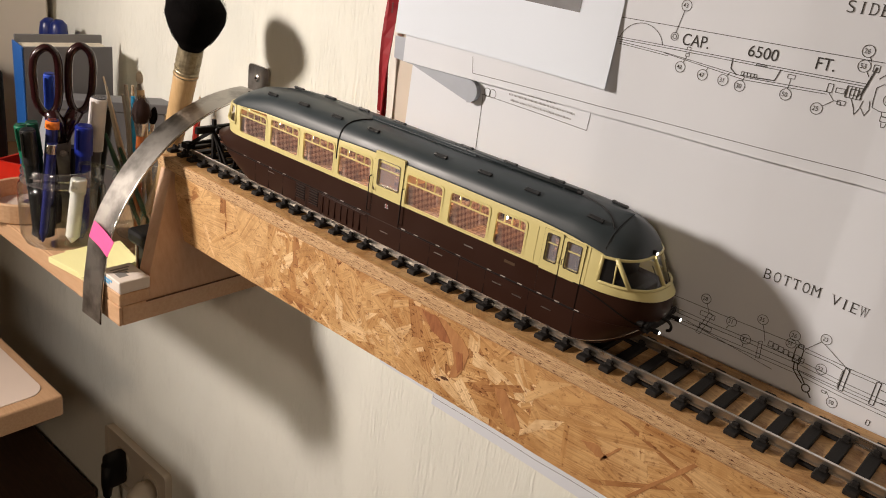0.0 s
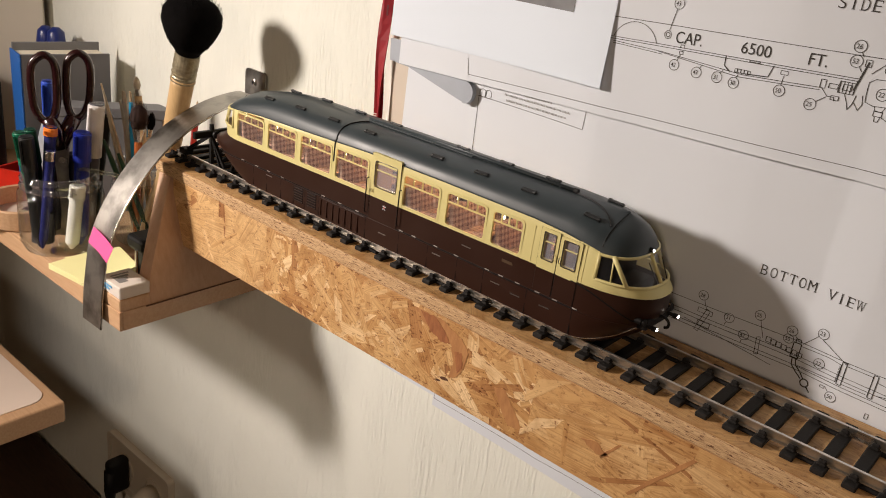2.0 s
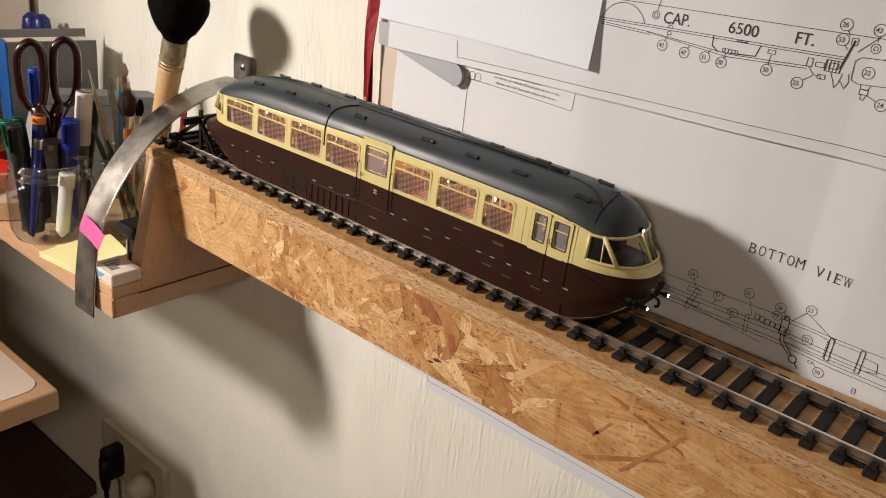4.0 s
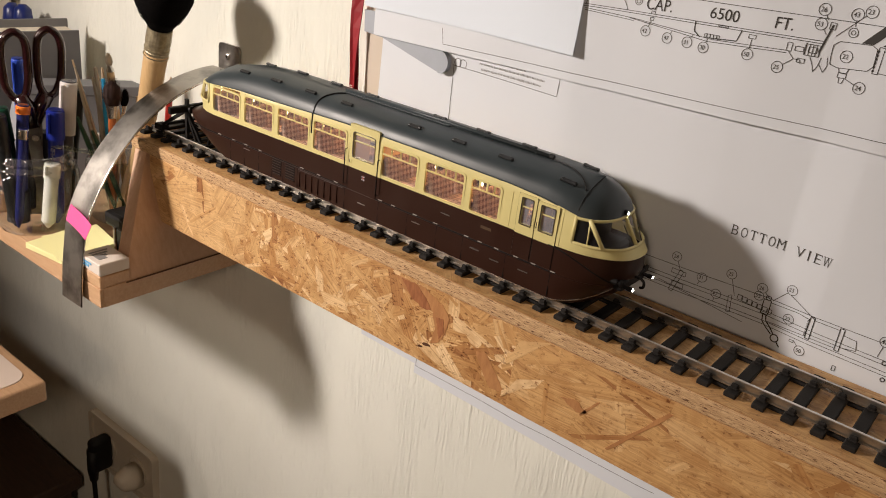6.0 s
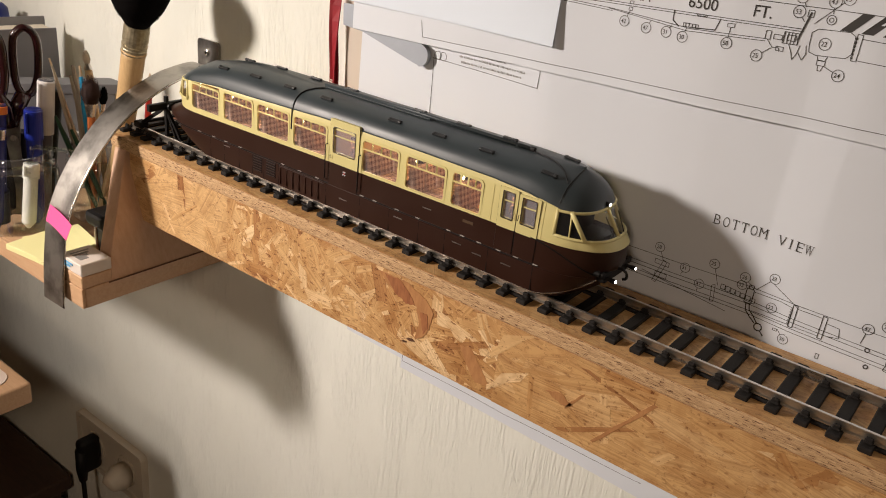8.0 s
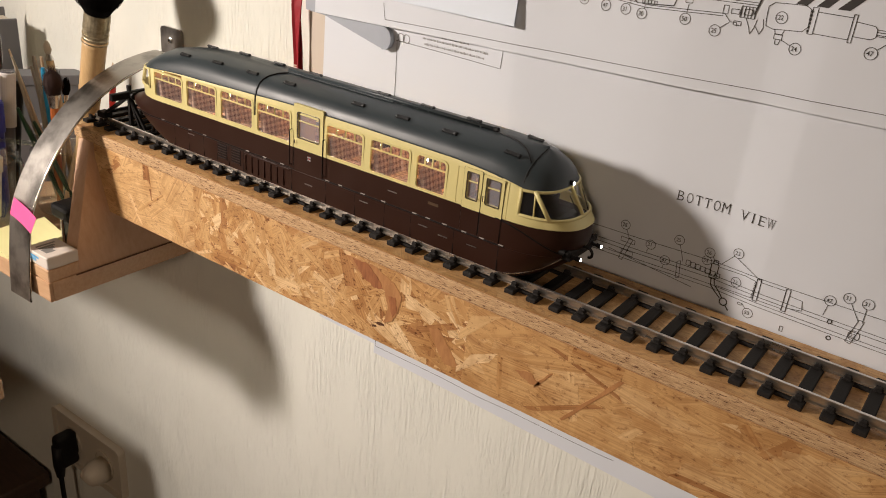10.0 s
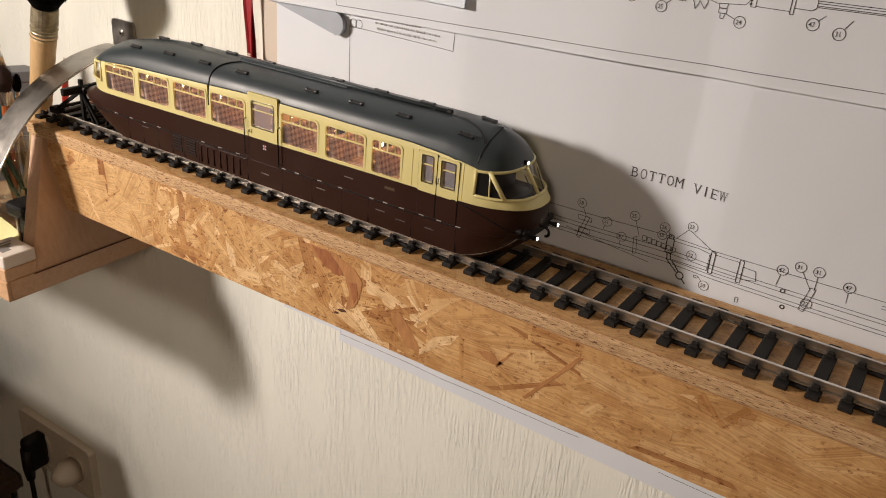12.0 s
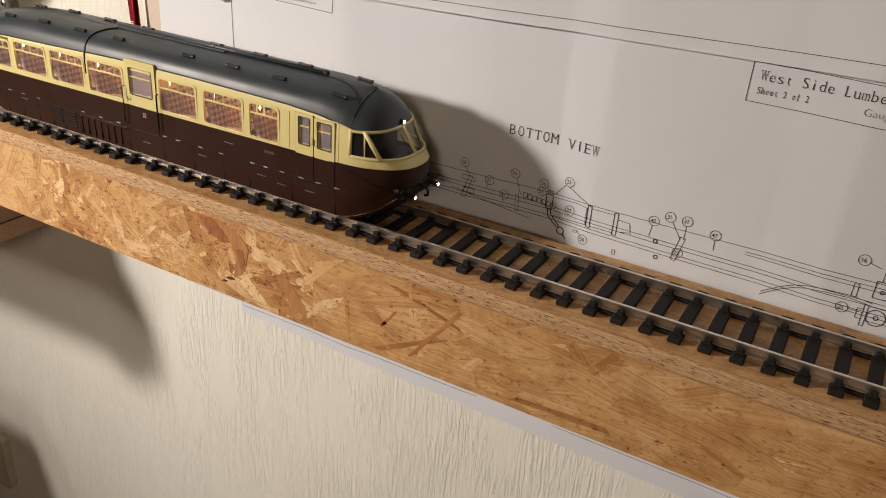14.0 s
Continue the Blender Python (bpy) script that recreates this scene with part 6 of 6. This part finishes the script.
# ---------------------------------------------------------------- dark cabinet below
cab = thing("dark_cabinet", (-0.93, -0.20, -1.05), "dark brown wooden cabinet in the shade below", "cabinet")
part("carcass", box(B(), -0.33, 0.33, -0.24, 0.24, 0.0, 0.40, 0.003, 2), M_DARKWOOD, cab)
part("top", box(B(), -0.345, 0.345, -0.255, 0.250, 0.40, 0.425, 0.004, 2), M_DARKWOOD, cab)

# ---------------------------------------------------------------- railcar details
def body_y(x, z, s=-1, out=0.0):
    """The body's side at a place along it and a height."""
    return s * (body_half(x, z) + out)


def roof_z(x, y):
    """Roof height over a place."""
    for k in range(EAVES, len(LEVELS) - 1):
        ha, hb = half(LEVELS[k], x), half(LEVELS[k + 1], x)
        if hb <= abs(y) <= ha:
            t = (ha - abs(y)) / max(1e-6, ha - hb)
            return zmap(k, x) + (zmap(k + 1, x) - zmap(k, x)) * t
    return zmap(len(LEVELS) - 1, x)


M_VENT = plain("black_ventilator_paint", (0.010, 0.011, 0.012), 0.40, vary=0.1, relief=0.05)
VENTX = [-0.1310, -0.0940, -0.0565, -0.0190, 0.0445, 0.0820, 0.1190, 0.1645]
for x in VENTX:
    for y in (-0.0205, 0.0080):
        xx = x
        z = roof_z(xx, y)
        tilt = -26 if y < 0 else 8
        v = part("roof_ventilator", box(B(), -0.0054, 0.0054, -0.0016, 0.0016, 0.0004, 0.0018, 0.0005, 2), M_VENT, car, "low dark roof ventilator", at=pose(xx, y, z - 0.0002, -tilt, 4 if x > 0.16 else 0, 0))
        for k in (-0.0042, 0.0042):
            part("ventilator_foot", box(B(), k - 0.0009, k + 0.0009, -0.0011, 0.0011, -0.0004, 0.0020, 0.0002), M_VENT, v)
exh = part("exhaust_pipe", tube(B(), [(-0.0380, -0.0010, 0.0902), (0.055, -0.0010, 0.0904), (0.1415, -0.0010, 0.0900)], 0.0013, 12), M_ROOF, car, "long dark pipe along the roof", smooth=True)
part("silencer", tube(B(), [(-0.036, -0.0042, 0.0896), (0.062, -0.0042, 0.0896)], 0.0008, 10), M_ROOF, exh)
for x in (-0.030, 0.010, 0.048, 0.052, 0.090, 0.130):
    part("pipe_saddle", box(B(), x - 0.0007, x + 0.0007, -0.0024, 0.0004, 0.0880, 0.0904, 0.0003), M_ROOF, exh)
part("pipe_joint", tube(B(), [(0.0485, -0.0010, 0.0903), (0.0515, -0.0010, 0.0903)], 0.0018, 12), M_ROOF, exh)
part("pipe_end", tube(B(), [(0.1395, -0.0010, 0.0900), (0.1425, -0.0010, 0.0900)], 0.0017, 12), M_BLACK, exh)
# conduits over the roof
def over_roof(x, y0, y1, out=0.0003, bend=0.0):
    pts = []
    for k in range(25):
        y = y0 + (y1 - y0) * k / 24
        xx = x + bend * (k / 24) ** 2
        pts.append((xx, y, roof_z(xx, y) + out))
    return pts


part("roof_conduit", tube(B(), [(-0.0440, body_y(-0.044, 0.0600, -1, 0.0003), 0.0600), (-0.0440, body_y(-0.044, 0.0740, -1, 0.0003), 0.0740)] + over_roof(-0.0440, -0.0302, -0.0060, 0.0004, 0.010), 0.00055, 8), M_BLACK, car, "thin dark conduit over the roof")
part("roof_conduit", tube(B(), [(p.x, p.y, roof_z(p.x, p.y) + 0.0003) for p in spline([(0.1420, -0.0015, 0.0), (0.156, -0.0050, 0.0), (0.168, -0.0110, 0.0), (0.1765, -0.0190, 0.0)], 5)], 0.00045, 8), M_BLACK, car, "thin dark conduit over the roof")
part("roof_seam", tube(B(), [(0.1780, y, roof_z(0.1780, y) + 0.0001) for y in [-0.0285 + 0.0265 * k / 12 for k in range(13)]], 0.00035, 6), M_BLACK, car, "panel seam")
part("rainstrip", tube(B(), [(x, -half(LEVELS[EAVES], x) - 0.0001, zmap(EAVES, x)) for x in [-0.165 + 0.33 * k / 60 for k in range(61)]], 0.0005, 6), M_ROOF, car, "thin rainstrip along the roof edge")
# pale paint on the hinge bars stands in for glints on the panel tops
M_HINGE_GLINT = plain("hinge_glint_paint", (0.40, 0.37, 0.34), 0.35, vary=0.15, relief=0.05)
for s in (-1, 1):
    # skirt line, hinges and panel seams
    xs = [-0.190 + 0.362 * k / 50 for k in range(51)]
    skirt = B()
    rows = []
    for k in range(73):
        x = -0.176 + 0.381 * k / 72
        top = 0.0296 if x < 0.15 else 0.0296 + 0.0012 * ((x - 0.15) / 0.055) ** 2
        low = 0.0126 + 0.0165 * max(0.0, (x - 0.168) / 0.037) ** 2.0 + 0.0160 * max(0.0, (-x - 0.140) / 0.036) ** 1.6
        rows.append([skirt.verts.new((x, body_y(x, max(z, 0.0123), s, out), z)) for z, out in ((top, 0.0001), (top, 0.0009), ((top + low) / 2, 0.0011), (low, 0.0008), (low, -0.0004))])
    for p, q in zip(rows, rows[1:]):
        for i in range(4):
            skirt.faces.new((p[i], p[i + 1], q[i + 1], q[i]))
    ob = part("skirt_panel", skirt, M_BROWN, car, "chocolate skirt hanging proud of the body side")
    ob.data.shade_smooth()
    ob.data.set_sharp_from_angle(angle=radians(40))
    part("skirt_seam", tube(B(), [(x, body_y(x, 0.0300, s, 0.00005), 0.0300) for x in xs], 0.00038, 6), M_BLACK, car, "dark seam above the skirt")
    # bright metal on the near skirt edge draws its highlight; far edge stays black
    part("skirt_edge", tube(B(), [(x, body_y(x, max(0.0123, 0.0126 + 0.0165 * max(0.0, (x - 0.168) / 0.037) ** 2.0), s, 0.0008), 0.0126 + 0.0165 * max(0.0, (x - 0.168) / 0.037) ** 2.0) for x in [-0.140 + 0.345 * k / 60 for k in range(61)]], 0.00030, 6), M_SILVER if s < 0 else M_BLACK, car, "thin edge of the skirt")
    for k, x in enumerate((-0.150, -0.132, -0.117, -0.100, -0.052, -0.034, -0.016, 0.028, 0.040, 0.060, 0.078, 0.104, 0.115, 0.128, 0.143, 0.156, 0.170)):
        part("hinge", box(B(), -0.0017, 0.0017, -0.0003, 0.0003, -0.00022, 0.00022), M_HINGE_GLINT, car, "tiny hinge bar, painted pale for its glint", at=(x, body_y(x, 0.0312, s, 0.0003), 0.0306))
    for x in (-0.135, -0.118, -0.1005, -0.0850, -0.0720, -0.0560, -0.0060, 0.027, 0.0540, 0.0800, 0.1020, 0.1360, 0.1690):
        part("panel_seam", beam(B(), (x, body_y(x, 0.0165, s, 0.00095), 0.0135), (x, body_y(x, 0.0295, s, 0.00085), 0.0295), 0.0004, 0.0004, (1, 0, 0)), M_BLACK, car, "panel seam")
    for x in (0.134, 0.1705):
        part("panel_seam", beam(B(), (x, body_y(x, 0.0470, s, 0.0001), 0.0480), (x, body_y(x, 0.0700, s, 0.0001), 0.0710), 0.00035, 0.00035, (1, 0, 0)), M_CREAM, car, "panel seam")
    # radiator grilles and ribbed panel
    for x in (-0.0790, -0.0640):
        g = part("grille", box(B(), x - 0.0052, x + 0.0052, -0.0002, 0.0003, 0.0170, 0.0290, 0.0002), M_BLACK, car, "dark radiator grille", at=(0, body_y(x, 0.021, s, 0.0010), 0))
        for j in range(6):
            part("slat", box(B(), x - 0.0048, x + 0.0048, min(0, s * 0.0008), max(0, s * 0.0008), 0.0175 + 0.002 * j, 0.0182 + 0.002 * j), M_BROWN, g)
    for k in range(7):
        x = -0.0535 + 0.0066 * k
        part("rib", beam(B(), (x, body_y(x, 0.0168, s, 0.0013), 0.0150), (x, body_y(x, 0.0275, s, 0.0012), 0.0275), 0.0010, 0.0010, (1, 0, 0)), M_BROWN, car, "upright rib on the engine panel")
    part("rib_rail", beam(B(), (-0.0550, body_y(-0.03, 0.0285, s, 0.0013), 0.0285), (-0.0080, body_y(-0.03, 0.0285, s, 0.0013), 0.0285), 0.0010, 0.0008), M_BROWN, car)
    for x, z in ((0.0620, 0.0255), (0.0850, 0.0395), (0.1120, 0.0245), (0.1280, 0.0225), (0.1500, 0.0235), (0.0110, 0.0225), (-0.1150, 0.0275)):
        part("step_plate", box(B(), -0.0036, 0.0036, -0.0002, 0.0002, -0.0003, 0.0003), M_STEEL, car, "small bright step edge", at=(x, body_y(x, z, s, 0.0002 if z > 0.03 else 0.0012), z))
    part("number_bar", box(B(), -0.0040, 0.0040, -0.0001, 0.0001, -0.0009, 0.0009), plain("dull_gold_print", (0.075, 0.042, 0.02), 0.5), car, "small dull gold number bar", at=(0.118, body_y(0.118, 0.0410, s, 0.00015), 0.0410))
    # line sweeping from the waist down to the prow
    for e in (1,):
        sweep = []
        for k in range(17):
            t = k / 16
            x, z = 0.1640 + 0.0445 * t, 0.0468 - 0.0165 * t ** 1.7
            sweep.append((e * x, body_y(e * x, z, s, 0.0002), z))
        part("bow_line", tube(B(), sweep, 0.0005, 6), M_BLACK, car, "dark sweeping bow line")
# lamps, buffers and couplings at both ends
M_LAMPLIT, M_LENS = glow("headlamp_glow", (1.0, 0.93, 0.82), 14.0), plain("lamp_lens", (0.5, 0.48, 0.45), 0.15, vary=0.1, relief=0)
for e in (1, -1):
    for y, z in ((0.0, 0.0712), (-0.0150, 0.0318), (0.0150, 0.0318)):
        x = nose_x(y, z, e) if z > 0.05 or e < 0 else 0.2150
        hl = part("headlamp", tube(B(), [(e * (x - 0.002), y, z), (e * (x + 0.0006), y, z), (e * (x + 0.0010), y, z)], [0.0015, 0.0015, 0.0012], 14), M_BLACK, car, "small round headlamp")
        part("lens", tube(B(), [(e * (x + 0.0008), y, z), (e * (x + 0.0014), y, z), (e * (x + 0.0017), y, z)], [0.0010, 0.0009, 0.0004], 12), M_LAMPLIT if e > 0 else M_LENS, hl, "glowing white lens" if e > 0 else "dark lens")
    for y in (-0.0190, 0.0190) if e > 0 else ():
        x = nose_x(y, 0.0345, e)
        b2 = part("buffer", tube(B(), [(e * (x - 0.004), y, 0.0345), (e * (x + 0.0022), y, 0.0345)], [0.0022, 0.0018], 14), M_BLACK, car, "black sprung buffer")
        part("buffer_head", tube(B(), [(e * (x + 0.0021), y, 0.0345), (e * (x + 0.0038), y, 0.0345), (e * (x + 0.0040), y, 0.0345), (e * (x + 0.0048), y, 0.0345)], [0.0010, 0.0010, 0.0027, 0.0024], 18), M_BLACK, b2)
    if e > 0:
        part("buffer_beam", box(B(), 0.2000, 0.2102, -0.0170, 0.0170, 0.0285, 0.0352, 0.0012, 2), M_BLACK, car, "dark buffer beam")
        for y in (-0.0150, 0.0150):
            part("lamp_bracket", tube(B(), [(0.2090, y, 0.0318), (0.2140, y, 0.0318)], 0.0012, 8), M_BLACK, car)
    x = nose_x(0, 0.034, e)
    part("coupling_hook", tube(B(), spline([(e * (x - 0.003), 0, 0.0340), (e * (x + 0.003), 0, 0.0345), (e * (x + 0.006), 0, 0.0325), (e * (x + 0.006), 0, 0.0295), (e * (x + 0.004), 0, 0.0285)], 4), 0.0009, 8), M_BLACK, car, "black coupling hook")
    for y in (-0.0060, 0.0080):
        part("wiper", tube(B(), [(e * (nose_x(y, 0.0548, e) + 0.0006), y, 0.0548), (e * (nose_x(y * 1.3, 0.0660, e) + 0.0006), y * 1.3, 0.0660)], 0.0003, 6), M_BLACK, car, "thin wiper")
    part("guard_iron", beam(B(), (e * 0.172, -0.0195, 0.0300), (e * 0.180, -0.0195, 0.0110), 0.0012, 0.003, (0, 1, 0)), M_BLACK, car)
    part("guard_iron", beam(B(), (e * 0.172, 0.0195, 0.0300), (e * 0.180, 0.0195, 0.0110), 0.0012, 0.003, (0, 1, 0)), M_BLACK, car)
# bogies under the skirt
for x in (-0.105, 0.125):
    bog = part("bogie_frame", box(B(), x - 0.034, x + 0.034, -0.0190, 0.0190, 0.0185, 0.0225, 0.001), M_BLACK, car)
    for dx in (-0.022, 0.022):
        part("axle", tube(B(), [(x + dx, -0.0195, 0.0192), (x + dx, 0.0195, 0.0192)], 0.0015, 10), M_STEEL, bog)
        for y in (-0.0215, 0.0215):
            part("wheel", tube(B(), [(x + dx, y - 0.002, 0.0192), (x + dx, y + 0.002, 0.0192)], [0.0106, 0.0106], 28), M_RAILSIDE, bog)

# interior: seats in facing pairs, partitions, lamps
def seat(x, y):
    st = part("seat", box(B(), -0.0050, 0.0125, -0.0068, 0.0068, 0.0090, 0.0140, 0.0014, 2), M_SEAT, car, "plaid cushioned seat", at=pose(x, y, 0.0310))
    part("backrest", box(B(), -0.0085, -0.0045, -0.0068, 0.0068, 0.0090, 0.0315, 0.0016, 2), M_SEAT, st, "plaid backrest", at=pose(0, 0, 0, 0, -10, 0))
    part("seat_frame", box(B(), -0.0050, 0.0100, -0.0058, 0.0058, 0.0, 0.0090), M_CABIN, st)


for l, r in WINDOWS:
    for y in (-0.0215, -0.0072, 0.0086, 0.0225):
        seat(l + 0.0130, y)
for x, lab in ((-0.0070, 0), (0.0243, 0), (0.1330, 0), (0.1745, 0), (-0.1660, 0)):
    for s in (-1, 1):
        part("partition", box(B(), x - 0.0006, x + 0.0006, min(s * 0.006, s * 0.0295), max(s * 0.006, s * 0.0295), 0.0310, along(EAVES_Z, x) - 0.0008), M_CABIN, car, "varnished partition")
M_BULB = glow("warm_bulb", (1.0, 0.74, 0.42), 9.0)
# added glowing beads put a glint in each window's top corner
for l, r in WINDOWS:
    for s in (-1, 1):
        part("window_glint_bead", tube(B(), [(l + 0.0050, s * 0.0262, 0.0650), (l + 0.0050, s * 0.0262, 0.0665), (l + 0.0050, s * 0.0262, 0.0676)], [0.0003, 0.0008, 0.0003], 10), M_BULB, car, "small glowing bead added as a glint at the window's top corner")
part("cabin_ceiling", box(B(), -0.132, 0.150, -0.0235, 0.0235, 0.0765, 0.0772), M_CREAM, car)
# black sheet added behind the cab: the shade inside, done as colour
part("cab_shade_sheet", box(B(), 0.1768, 0.1776, -0.0280, 0.0280, 0.0310, 0.0685), M_BLACK, car, "black sheet closing off the cab, standing in for the shade inside")
part("cab_desk", box(B(), 0.180, 0.196, -0.018, 0.018, 0.0310, 0.0500, 0.002), M_BLACK, car)
for x in (-0.1400, -0.1020, -0.0630, -0.0240, 0.0420, 0.0810, 0.1160):
    bulb = part("ceiling_lamp", tube(B(), [(x, 0.0, 0.0775), (x, 0.0, 0.0758), (x, 0.0, 0.0745)], [0.0018, 0.0018, 0.0008], 12), M_BULB, car, "small glowing ceiling lamp")
    lamp("cabin_light", "POINT", (x - 0.0042, 0.0, 0.0715), (x, 0, 0), 0.015, 0.0025, (1.0, 0.60, 0.30))
